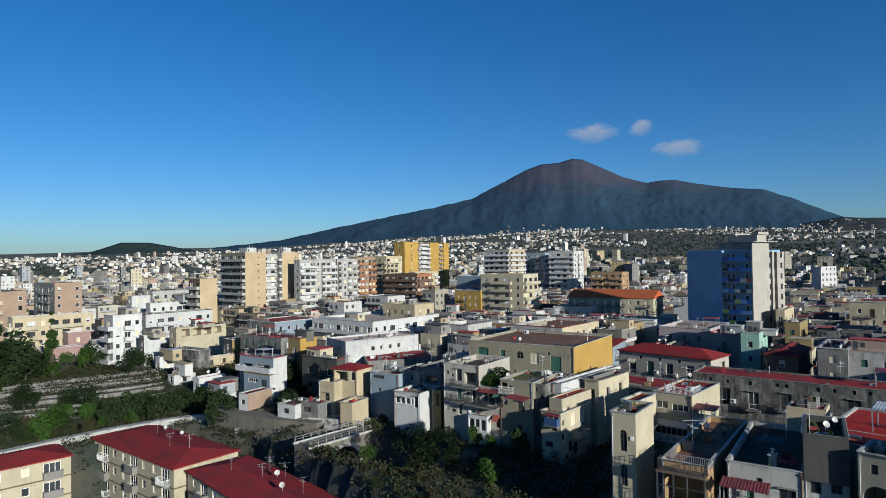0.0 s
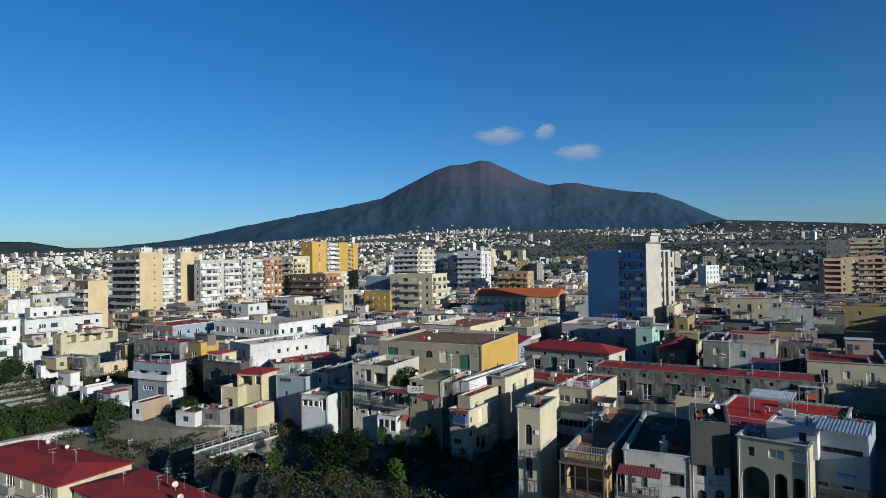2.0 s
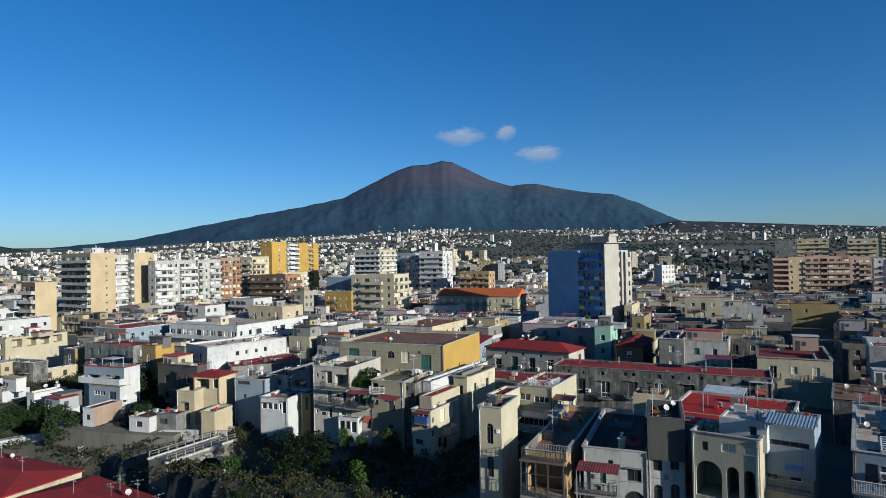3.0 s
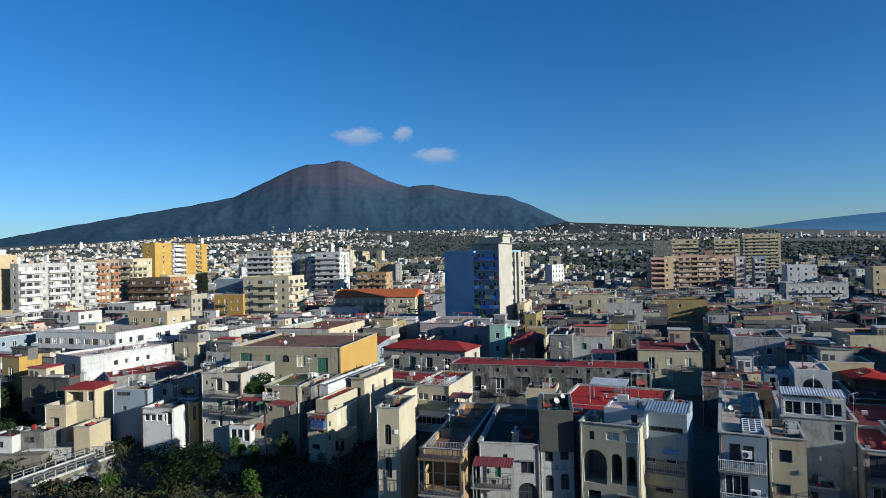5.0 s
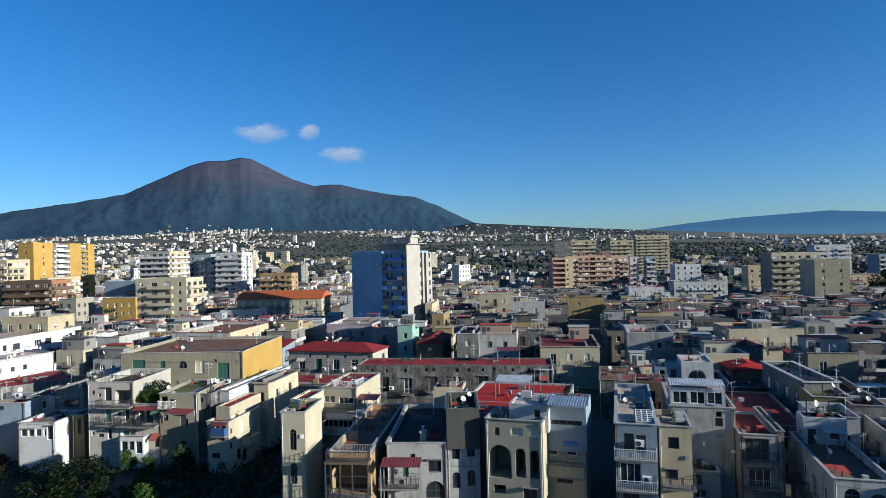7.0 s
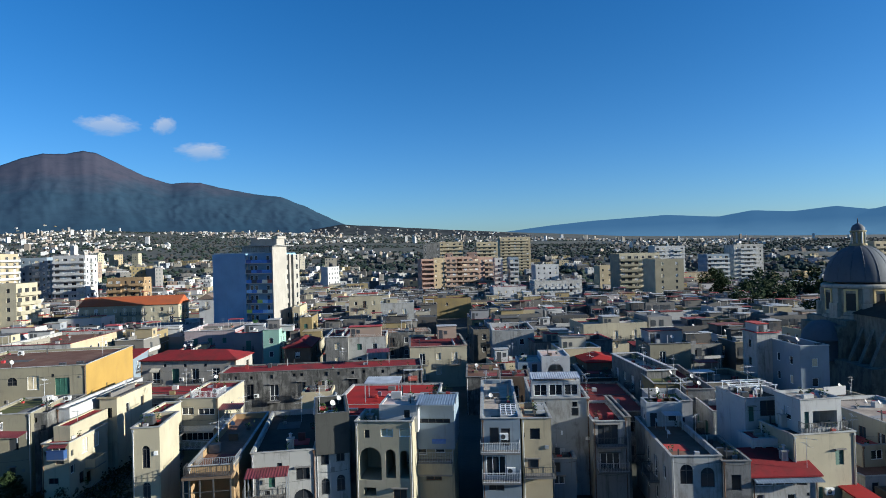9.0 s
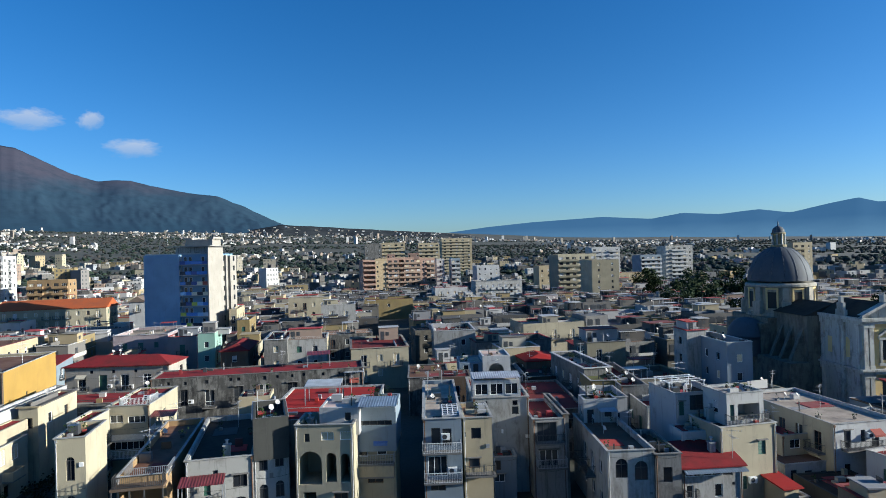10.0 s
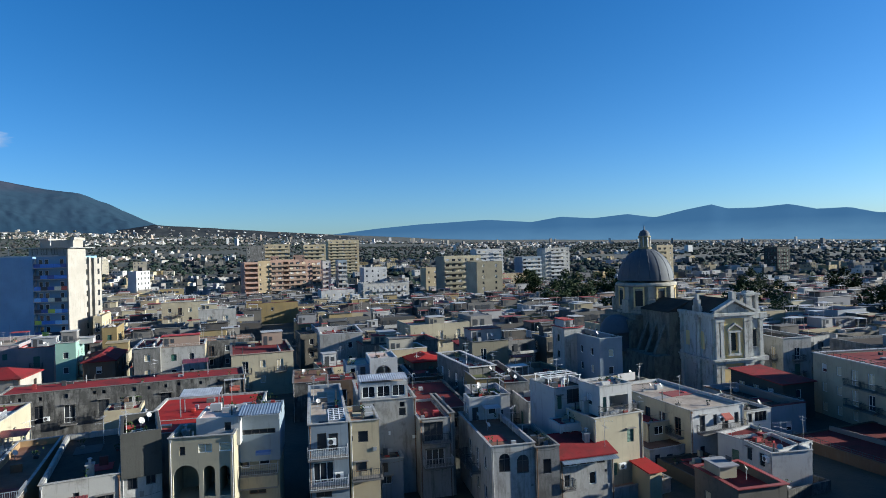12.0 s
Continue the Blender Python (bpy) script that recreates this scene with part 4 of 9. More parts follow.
# house with long balconies
house(-3.9, 63.1, -6, 4.7, 5.0, 3.7, 14.2, "pale", "grey", right=([], []), parapet=1.0, label="cream house with full-width balconies", front=([(1.0, 7.7, 0.9, 1.9, "q"), (2.8, 7.9, 1.0, 1.9, "q"), (1.8, 5.1, 1.6, 1.2, "b")], [(0.0, 7.3, 4.6, 1.1, "grey"), (0.0, 6.1, 4.6, 1.12, "cream")]))
# top floor of the balcony house
house(-3.3, 62.3, -6, 4.2, 6.0, 13.2, 16.6, "blue", "grey", right=([], []), parapet=0.1, name="roof_room", label="glazed roof room under a sheet canopy", category="roof hut", band=False, front=([(0.7, 3.1, 1.5, 0.3, "w"), (2.6, 3.2, 1.2, 0.3, "w"), (0.1, 1.6, 3.7, 0.5, "k")], []))
# white roof room
house(-6.6, 61.4, -6, 3.9, 5.0, 15.3, 17.0, "white", "white", right=([], []), parapet=0.1, name="roof_room", label="white roof room on a terrace", category="roof hut", band=False, front=([(2.5, 0.4, 0.6, 0.8, "k")], []))
# glazed loggia house
loggia_house = house(-23.9, 56.9, 6, 4.1, 19.0, 3.7, 12.9, "apricot", "brown", right=([], []), parapet=0.6, label="apricot house with a wide open loggia", front=([(0.25, 5.15, 3.6, 3.0, "o"), (0.5, 1.4, 3.0, 2.6, "o")], []))


def loggia_frame(top, w, z, h, d):
    """A dark steel and glass loggia standing proud of a front: floor, posts, beams, rails below and on the roof."""
    g = Builder()
    g.box(-0.15, -d, z - 0.2, w + 0.1, 0.02, z)
    part("loggia_floor", g, CEMENT, top)
    g = Builder()
    g.box(-0.15, -d, z + h, w + 0.1, 0.02, z + h + 0.22)
    part("loggia_roof", g, WALL["brown"], top)
    for u in (-0.1, w * 0.33, w * 0.62, w - 0.05):
        g = Builder()
        g.box(u, -d + 0.02, z, u + 0.12, -d + 0.14, z + h)
        part("post", g, DARK_METAL, top)
    for zz in (z + 0.95, z + 2.15):
        g = Builder()
        g.box(0.0, -d + 0.04, zz, w, -d + 0.1, zz + 0.06)
        part("rail", g, DARK_METAL, top)
    part("railing", railing_mesh(w, d - 0.05, "bars"), None, top, at=pose(0, 0, z))
    part("roof_railing", railing_mesh(w, d - 0.1, "bars"), None, top, at=pose(0, 0, z + h + 0.22))


loggia_frame(loggia_house, 4.1, 5.1, 3.3, 1.4)


def pergola(m, w, d, h):
    """Open frame of white square tube on a roof."""
    top = new("pergola")
    top.matrix_basis = m
    tagged(top, "open white metal frame on a roof terrace", "pergola", "roof frames")
    for u in (0.0, w / 2, w):
        for v in (0.0, d):
            g = Builder()
            g.box(u - 0.04, v - 0.04, 0, u + 0.04, v + 0.04, h)
            part("post", g, WHITE_METAL, top)
        g = Builder()
        g.box(u - 0.04, -0.2, h, u + 0.04, d + 0.2, h + 0.08)
        part("beam", g, WHITE_METAL, top)
    for v in (0.0, d / 3, d * 2 / 3, d):
        g = Builder()
        g.box(-0.2, v - 0.03, h + 0.08, w + 0.2, v + 0.03, h + 0.14)
        part("crossbar", g, WHITE_METAL, top)
    return top


def skylight(m, w, d):
    """Glazed roof light: white frame with bars over sloping panes."""
    top = new("skylight")
    top.matrix_basis = m
    tagged(top, "white framed glazed roof light on a flat roof", "skylight")
    g = Builder()
    g.box(-0.08, -0.08, 0, w + 0.08, 0, 0.35)
    g.box(-0.08, d, 0, w + 0.08, d + 0.08, 0.6)
    g.face([(-0.08, 0, 0), (-0.08, 0, 0.35), (-0.08, d, 0.6), (-0.08, d, 0)])
    g.face([(w + 0.08, 0, 0), (w + 0.08, d, 0), (w + 0.08, d, 0.6), (w + 0.08, 0, 0.35)])
    part("kerb", g, WALL["white"], top)
    nu, nv = 3, 6
    z = lambda v: 0.33 + 0.25 * v / d
    for i in range(nu):
        for j in range(nv):
            a, b, p, q = w * i / nu, w * (i + 1) / nu, d * j / nv, d * (j + 1) / nv
            g = Builder()
            g.face([(a, p, z(p)), (b, p, z(p)), (b, q, z(q)), (a, q, z(q))])
            part("pane", g, GLASS, top)
    for i in range(nu + 1):
        a = w * i / nu
        g = Builder()
        g.face([(a - 0.05, 0, z(0) + 0.04), (a + 0.05, 0, z(0) + 0.04), (a + 0.05, d, z(d) + 0.04), (a - 0.05, d, z(d) + 0.04)])
        part("bar", g, WHITE_METAL, top)
    for j in range(nv + 1):
        p = d * j / nv
        g = Builder()
        g.box(0, p - 0.04, z(p) + 0.01, w, p + 0.04, z(p) + 0.05)
        part("bar", g, WHITE_METAL, top)
    return top


def terrace_rail(x, y, yaw, w, d, z, style="white_rail"):
    """A railing round three sides of a roof terrace."""
    ob = new("terrace_railing", railing_mesh(w, d, style))
    ob.matrix_basis = pose(x, y, z, 0, 0, yaw)
    return tagged(ob, "thin metal railing round a roof terrace", "railing", "terrace railings")


terrace_rail(-34.4, 87.0, 0, 3.6, 3.4, 13.15)
terrace_rail(-23.8, 60.2, 6, 3.7, 2.6, 12.4, "grey_rail")
awning(pose(-30.4, 82.4, 9.6, 0, 0, 4), 3.0, 2.4, 2.2, 2.5, SHEET_RED)
house(-30.6, 82.2, 4, 3.4, 6.0, 3.7, 9.8, "pale", "brown", right=([], []), left=([], []), parapet=0.2, label="low cream annex with a railed roof terrace", front=([(0.9, 2.6, 1.2, 1.4, "k")], []))
terrace_rail(-30.3, 84.4, 4, 2.8, 2.0, 9.65)
# low house with red canopy
house(-18.8, 59.3, 8, 6.1, 16.0, 3.7, 13.2, "offwhite", "dark", parapet=0.5, label="low cream house with a cornice and a round-headed door", front=([(4.2, 6.6, 1.3, 1.2, "k"), (3.9, 4.0, 1.9, 1.7, "a"), (1.6, 6.1, 0.6, 1.2, "g"), (2.4, 8.0, 0.5, 0.4, "k"), (1.2, 5.3, 0.5, 0.5, "k")], [(-0.7, 5.4, 4.0, 1.3, "bars")]))
# cream stair tower
house(-29.2, 57.3, 6, 2.5, 5.6, 3.7, 16.5, "pale", "tan", right=([], []), parapet=0.25, label="cream stair tower with one arched window a floor", front=([(0.9, 9.0, 0.7, 2.1, "a"), (0.9, 5.6, 0.7, 2.1, "a")], []))
# cream house with veranda
house(-35.9, 83.2, 0, 5.3, 11.0, 3.7, 13.3, "pale", "red", right=([(1.8, 7.0, 0.9, 0.7, "k"), (5.0, 6.8, 1.0, 1.0, "w")], []), parapet=0.2, label="cream house with a glazed veranda", front=([(0.4, 7.4, 1.6, 1.0, "w"), (2.6, 7.3, 2.2, 0.9, "w"), (0.2, 3.9, 4.4, 1.9, "w")], [(0.1, 3.2, 4.8, 1.4, "white")]))
# cream wing
house(-37.6, 76.8, 0, 2.2, 6.0, 3.7, 13.0, "pale", "red", front=([], []), parapet=0.2)
# red roofed rooms
house(-50.7, 96.4, 2, 11.6, 8.0, 3.7, 10.8, "grey", "red", parapet=0.12, kinds="wb")
# white and blue house
house(3.5, 60.5, -4, 3.8, 18.0, 3.7, 15.6, "blue", "light", right=([], []), parapet=0.4, label="pale house with a white railed balcony", front=([(0.8, 9.3, 0.9, 1.7, "k"), (1.9, 9.2, 0.9, 1.7, "k"), (0.4, 6.2, 1.9, 2.0, "w"), (0.6, 4.8, 1.5, 1.1, "k")], [(-0.1, 8.8, 3.8, 1.0, "white"), (-0.0, 5.9, 3.7, 1.0, "white")]))
# narrow cream house
house(7.5, 60.8, -3, 2.9, 6.0, 3.7, 15.4, "cream", "tan", right=([], []), parapet=0.3, label="narrow cream house with few windows", front=([(0.8, 9.6, 1.0, 1.1, "k"), (0.1, 9.8, 0.2, 0.5, "k"), (0.5, 6.7, 1.1, 1.0, "b")], [(0.1, 6.3, 3.0, 1.2, "bars")]))
# house behind with white gable
house(9.9, 70.4, -4, 6.5, 12.0, 3.7, 15.0, "offwhite", "darkred", right=([], []), parapet=0.3, front=([(1.1, 10.3, 0.6, 0.6, "k"), (4.6, 10.3, 0.6, 0.6, "k"), (4.5, 9.3, 0.8, 0.9, "k")], []))
# low annex with blue front
house(11.6, 67.7, -4, 2.6, 5.0, 3.7, 9.0, "blue", "grey", right=([], []), parapet=0.2, front=([(0.1, 3.8, 0.8, 1.1, "k"), (0.1, 2.5, 1.2, 0.9, "w")], []))
# grey-white house with balconies
house(16.2, 67.6, -3, 3.4, 9.0, 3.7, 13.0, "offwhite", "darkred", right=([], []), parapet=0.2, label="grey-white house with stacked balconies", front=([(0.5, 6.6, 2.2, 2.3, "k"), (0.7, 3.9, 2.1, 1.9, "d"), (3.8, 0.8, -0.5, 1.6, "b")], [(0.2, 6.8, 3.2, 1.1, "bars"), (0.3, 4.1, 3.3, 1.2, "grey")]))
# skylight, glass room and open frames on the roofs
skylight(on_roof(3.5, 60.5, -4, 2.0, 1.4, 15.2), 1.6, 3.4)
house(10.1, 70.9, -4, 5.4, 2.0, 14.7, 16.9, "white", "light", right=([], []), left=([], []), parapet=0.04, name="roof_room", label="glazed roof room under a white sheet", category="roof hut", band=False, front=([(0.2, 0.5, 1.5, 1.3, "w"), (1.95, 0.5, 1.5, 1.3, "w"), (3.7, 0.5, 1.5, 1.3, "w")], []))
pergola(on_roof(32.2, 66.0, 4, 0.5, 2.2, 14.8), 4.4, 3.2, 1.3)
awning(on_roof(-4.9, 110.6, 4, -2.4, -1.5, 8.6), 3.4, 2.6, 2.7, 3.0, SHEET_WHITE)
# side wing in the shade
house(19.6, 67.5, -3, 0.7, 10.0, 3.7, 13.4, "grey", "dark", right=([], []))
# weathered house with two arches
house(21.4, 58.6, -4, 4.7, 14.0, 3.7, 12.0, "offwhite", "brown", parapet=0.55, label="weathered grey house with two arched windows", front=([(0.8, 5.6, 1.2, 1.9, "a"), (2.7, 5.3, 1.3, 1.9, "a")], []))
# white room and rail on its roof
house(23.0, 70.3, -4, 4.0, 2.6, 11.0, 14.2, "white", "green", right=([], []), parapet=0.1, name="roof_room", label="white roof room with a green felt roof", category="roof hut", band=False, front=([(0.4, 0.2, 0.8, 1.8, "k"), (2.4, 1.0, 1.0, 1.0, "w")], []))
awning(on_roof(23.0, 70.3, -4, 1.6, -1.6, 11.1), 2.0, 1.5, 2.0, 2.1, SHEET_WHITE)
# weathered annex
house(26.0, 58.0, -4, 2.6, 8.0, 3.7, 11.6, "grey", "brown", parapet=0.5, front=([(0.8, 5.1, 0.9, 1.5, "k")], []))
# house with red roof
house(28.9, 58.3, -1, 6.2, 4.0, 3.7, 10.0, "offwhite", "red", kind="shed", rise=1.3, right=([], []), label="white house under a red sloping roof", front=([(0.3, 5.3, 1.7, 0.8, "w"), (2.2, 5.3, 1.8, 0.7, "w"), (4.2, 5.3, 1.0, 0.6, "k"), (0.4, 3.2, 0.7, 1.3, "w"), (3.3, 3.2, 0.8, 1.3, "w"), (5.1, 4.3, 0.3, 0.3, "k")], [(0.1, 3.2, 1.3, 0.7, "bars")]))
awning(on_roof(28.9, 58.3, -1, 0.0, -0.9, 9.3), 6.4, 0.9, 0.3, 0.55, SHEET_BLUE, False)
# cream corner house
house(33.9, 60.0, 6, 6.6, 5.4, 3.7, 13.2, "pale", "dark", right=([], []), parapet=0.3, label="cream house with one green shuttered window", front=([(4.4, 6.3, 0.9, 1.5, "g"), (4.9, 3.6, 0.8, 0.6, "b"), (2.5, 2.9, 0.5, 1.4, "g")], []))
# white house with a wide window
house(32.2, 66.0, 4, 5.5, 6.0, 3.7, 15.4, "white", "dark", right=([], []), left=([], []), parapet=0.6, label="white house with one wide dark window", front=([(1.7, 9.7, 2.5, 1.7, "k"), (4.7, 9.6, 0.5, 1.5, "g"), (3.4, 8.0, 0.8, 0.8, "k"), (0.4, 9.2, 0.6, 1.6, "g")], []))
# cream yard wall
house(35.8, 59.3, 4, 7.5, 9.0, 3.7, 5.6, "offwhite", "tan", front=([], []), right=([], []), parapet=0.1)
# cream shed with red roof
house(39.0, 57.5, 4, 1.6, 5.0, 3.7, 7.6, "cream", "brightred", kind="shed", rise=0.6, left=([], []), front=([], []))
# terrace house in the corner block
house(33.8, 77.6, -6, 3.9, 16.0, 3.7, 11.0, "offwhite", "darkred", parapet=1.0, balcony=0, front=([(2.0, 3.9, 0.7, 1.6, "k")], []))
# long dark terrace
house(33.3, 84.8, -6, 3.8, 18.0, 3.7, 12.2, "grey", "darkred", parapet=0.8)
# white terrace
house(26.9, 78.8, -5, 4.7, 7.0, 3.7, 12.2, "white", "green", parapet=0.7, left=([], []), front=([(0.3, 5.1, 1.5, 2.0, "k"), (2.6, 5.0, 1.1, 1.4, "k")], []))
# green terrace behind
house(30.0, 88.1, -5, 4.5, 13.0, 3.7, 12.4, "ochre", "green", parapet=0.4)
# terraced house, upper left
house(-65.6, 72.6, 8, 6.5, 10.0, 3.7, 15.6, "chalk", "dark", right=([], []), parapet=0.9, label="grey terraced house with cluttered balconies", front=([(2.4, 9.3, 1.0, 1.9, "d"), (1.5, 9.9, 0.4, 0.5, "k"), (0.6, 10.2, 0.4, 0.6, "k"), (3.9, 8.9, 2.3, 1.9, "o"), (2.5, 6.5, 0.8, 1.8, "g"), (5.2, 6.4, 0.7, 1.8, "d"), (4.2, 7.3, 0.5, 0.6, "k"), (0.4, 4.6, 0.45, 0.6, "w"), (1.4, 4.4, 0.8, 0.5, "k"), (2.7, 4.1, 0.6, 1.4, "d"), (5.0, 3.7, 0.8, 1.6, "g")], [(2.0, 8.7, 4.5, 1.2, "bars"), (1.6, 6.3, 2.1, 1.0, "bars"), (4.6, 6.2, 1.9, 1.3, "bars")]))
terrace_rail(-66.0, 76.3, 8, 6.2, 3.6, 15.5, "bars")
# planted terrace beside it
house(-59.14, 73.52, 8, 3.6, 10.0, 3.7, 12.6, "chalk", "brown", right=([], []), parapet=0.35, label="lower wing of the terraced house with a planted terrace", front=([(0.7, 6.3, 0.8, 1.9, "d"), (1.7, 6.3, 1.0, 1.8, "b"), (2.9, 6.3, 0.6, 1.9, "g"), (0.3, 3.6, 0.7, 0.7, "k"), (2.8, 3.0, 0.7, 1.8, "b")], [(-0.1, 6.1, 3.6, 1.3, "bars")]))
awning(on_roof(-59.14, 73.52, 8, 0.3, -1.3, 11.4), 3.2, 1.35, 0.6, 0.9, SHEET_RED, False)
house(-60.3, 72.1, 8, 3.3, 1.25, 5.2, 8.4, "white", "grey", right=([], []), left=([], []), parapet=0.05, name="lean_to", label="white glazed lean-to against a terraced house", category="lean-to", group="lean-tos", band=False, front=([(0.2, 1.0, 0.9, 1.7, "w"), (1.3, 1.5, 0.7, 1.2, "k"), (2.2, 1.0, 0.9, 1.7, "w")], []))
# terraced house, lower right
house(-55.57, 74.02, 8, 5.4, 9.0, 3.7, 14.0, "olive", "green", right=([], []), parapet=0.3, label="olive-grey house with open top loggias", front=([(0.2, 8.8, 1.0, 1.1, "o"), (1.4, 8.6, 0.9, 0.9, "o"), (0.5, 6.6, 0.7, 0.8, "k"), (2.9, 5.9, 1.1, 1.5, "k"), (2.9, 2.2, 0.7, 1.7, "b")], [(0.0, 8.4, 2.3, 0.6, "white")]))
# dark stepped house
house(-52.0, 75.4, 6, 3.2, 10.0, 3.7, 13.7, "weathered", "dark", right=([], []), parapet=0.3, label="blackened house with open terraces", front=([(0.4, 8.9, 1.6, 0.6, "o"), (2.3, 7.8, 0.7, 0.8, "k"), (0.3, 6.1, 1.4, 0.9, "k")], []))
# cream house at the edge
house(-47.7, 72.8, 0, 3.2, 8.4, 4.2, 10.8, "pale", "red", parapet=0.2, label="cream house with a small glazed bay", front=([(0.3, 5.1, 0.5, 0.6, "k"), (1.2, 5.6, 1.6, 0.8, "w"), (1.6, 4.1, 1.0, 0.8, "b"), (0.7, 1.8, 1.2, 0.7, "k")], [(1.0, 4.9, 2.0, 0.7, "deepblue")]), right=([(2.6, 4.4, 1.3, 1.8, "r"), (0.4, 4.9, 0.5, 0.7, "k"), (0.3, 2.8, 0.8, 1.0, "w"), (2.0, 1.0, 1.0, 1.4, "b"), (3.5, 0.5, 1.0, 1.4, "k"), (5.1, 4.4, 1.4, 1.8, "r")], [(3.2, 2.6, 2.6, 1.2, "pale")]))
awning(on_roof(-47.7, 72.8, 0, 1.0, -0.75, 10.1), 2.1, 0.8, 0.35, 0.55, SHEET_RED, False)
# cream top floor
house(-47.2, 74.3, 0, 2.0, 8.4, 10.4, 12.4, "pale", "red", parapet=0.15, front=([], []), right=([], []), band=False)
# white parapet terrace
house(-49.0, 77.9, 0, 1.6, 19.0, 3.7, 13.7, "white", "tan", front=([], []), right=([], []), parapet=0.9)
# red terrace
house(-95.7, 82.8, 55, 14.1, 12.0, 3.7, 11.5, "grey", "red", parapet=0.1, front=([], []))
# small house with red hip roof
house(-90.5, 70.1, 14, 5.2, 4.6, 3.7, 12.6, "cream", "red", kind="hip", rise=0.7, label="small cream house under a red hipped roof", front=([(0.4, 6.7, 2.8, 1.6, "o"), (3.9, 6.8, 1.0, 1.6, "w")], []), right=([], []))
# lower cream part with terrace
house(-91.4, 67.5, 14, 3.5, 6.0, 3.7, 10.4, "cream", "red", parapet=0.7, right=([], []), front=([(1.4, 3.4, 1.0, 1.4, "b")], []))
# front cream annex
house(-83.8, 66.2, 14, 2.6, 4.8, 3.7, 8.0, "cream", "tan", right=([], []), parapet=0.8, front=([], []))
# veranda house
house(-74.1, 69.7, 10, 5.1, 7.0, 3.7, 10.6, "white", "grey", parapet=0.4, right=([], []), label="white house with a glazed veranda", front=([(0.4, 5.0, 0.8, 1.0, "w"), (1.4, 5.0, 0.8, 1.0, "w"), (2.4, 5.0, 0.8, 1.0, "w"), (3.5, 5.0, 0.4, 1.0, "w"), (4.0, 4.5, 0.9, 1.9, "d")], []))
# blue-grey back house
house(-83.4, 72.8, 10, 6.2, 7.0, 3.7, 12.2, "blue", "light", parapet=0.2, right=([], []), front=([(0.6, 7.5, 2.5, 0.6, "k"), (3.6, 7.7, 2.2, 0.7, "k"), (1.7, 5.2, 0.7, 0.7, "k")], []))
# house with red awning
house(-80.2, 76.9, 10, 4.9, 7.0, 3.7, 12.4, "offwhite", "darkred", parapet=0.2, right=([], []), front=([(0.3, 6.8, 0.8, 1.1, "b"), (1.7, 6.8, 1.3, 1.2, "w")], []))
# grey house beside the gap
house(-75.6, 77.3, 10, 4.5, 9.0, 3.7, 13.4, "grey", "darkred", parapet=0.8, right=([], []), front=([(1.4, 7.1, 2.3, 1.1, "k")], []))
# narrow ochre house
house(-68.9, 73.4, 14, 1.6, 6.0, 3.7, 10.8, "ochre", "grey", parapet=0.3, right=([], []), front=([(0.7, 4.5, 0.5, 2.1, "b")], []))
# white hut by the bridge
house(-95.7, 61.7, 12, 4.1, 5.0, 4.4, 6.9, "white", "dark", parapet=0.2, right=([], []), front=([(1.5, 0.9, 1.2, 0.9, "k")], []))
# grey hut by the bridge
house(-92.0, 64.1, 12, 3.9, 5.0, 4.4, 7.2, "grey", "dark", parapet=0.15, right=([], []), front=([(0.5, 1.2, 1.7, 0.9, "k")], []))
# pink hut
house(-106.0, 60.0, 12, 2.4, 6.0, 4.4, 7.6, "white", "darkred", parapet=0.1, side_wall="peach", right=([], []), front=([(0.7, 1.2, 0.9, 0.9, "k")], []))
# long blackened building
house(-39.3, 107.5, 4, 35.4, 7.5, 3.7, 12.0, "weathered", "red", parapet=0.15, label="long blackened old building with a red flat roof", rail="grey", front=([(8.7, 3.2, 1.5, 2.8, "d"), (13.4, 3.7, 1.5, 2.6, "k"), (22.3, 4.1, 1.7, 2.3, "k"), (30.6, 4.3, 1.4, 2.1, "k"), (4.7, 3.5, 1.2, 2.7, "k"), (8.6, 7.0, 0.7, 0.7, "k"), (12.6, 7.2, 0.6, 0.6, "k"), (13.9, 7.2, 0.6, 0.6, "k"), (18.1, 7.1, 0.7, 0.7, "k"), (24.8, 7.3, 0.6, 0.6, "k"), (17.6, 3.8, 1.5, 2.5, "d"), (26.6, 4.1, 1.5, 2.3, "k"), (0.8, 3.6, 1.4, 2.6, "k"), (2.6, 7.1, 0.5, 0.6, "k"), (5.3, 7.0, 0.5, 0.6, "k"), (20.4, 7.2, 0.5, 0.6, "k"), (22.9, 7.2, 0.5, 0.6, "k"), (28.2, 7.2, 0.5, 0.6, "k"), (31.0, 7.2, 0.5, 0.6, "k"), (33.2, 4.2, 1.2, 2.2, "k")], [(8.3, 3.1, 2.2, 0.8, "bars"), (13.0, 3.6, 2.2, 0.8, "bars")]))
# hip roofed grey house
house(-59.6, 121.2, -5, 19.4, 8.0, 3.7, 12.5, "chalk", "red", kind="hip", rise=1.4, front=([(2.4, 4.2, 1.5, 2.9, "d"), (6.4, 4.2, 1.5, 2.9, "g"), (10.4, 4.2, 1.5, 2.9, "d"), (14.6, 4.2, 1.5, 2.9, "d"), (4.7, 7.4, 0.6, 0.6, "k"), (8.8, 7.4, 0.6, 0.6, "k"), (12.9, 7.4, 0.6, 0.6, "k")], [(1.8, 4.1, 2.7, 0.8, "bars"), (9.8, 4.1, 2.7, 0.8, "bars")]))
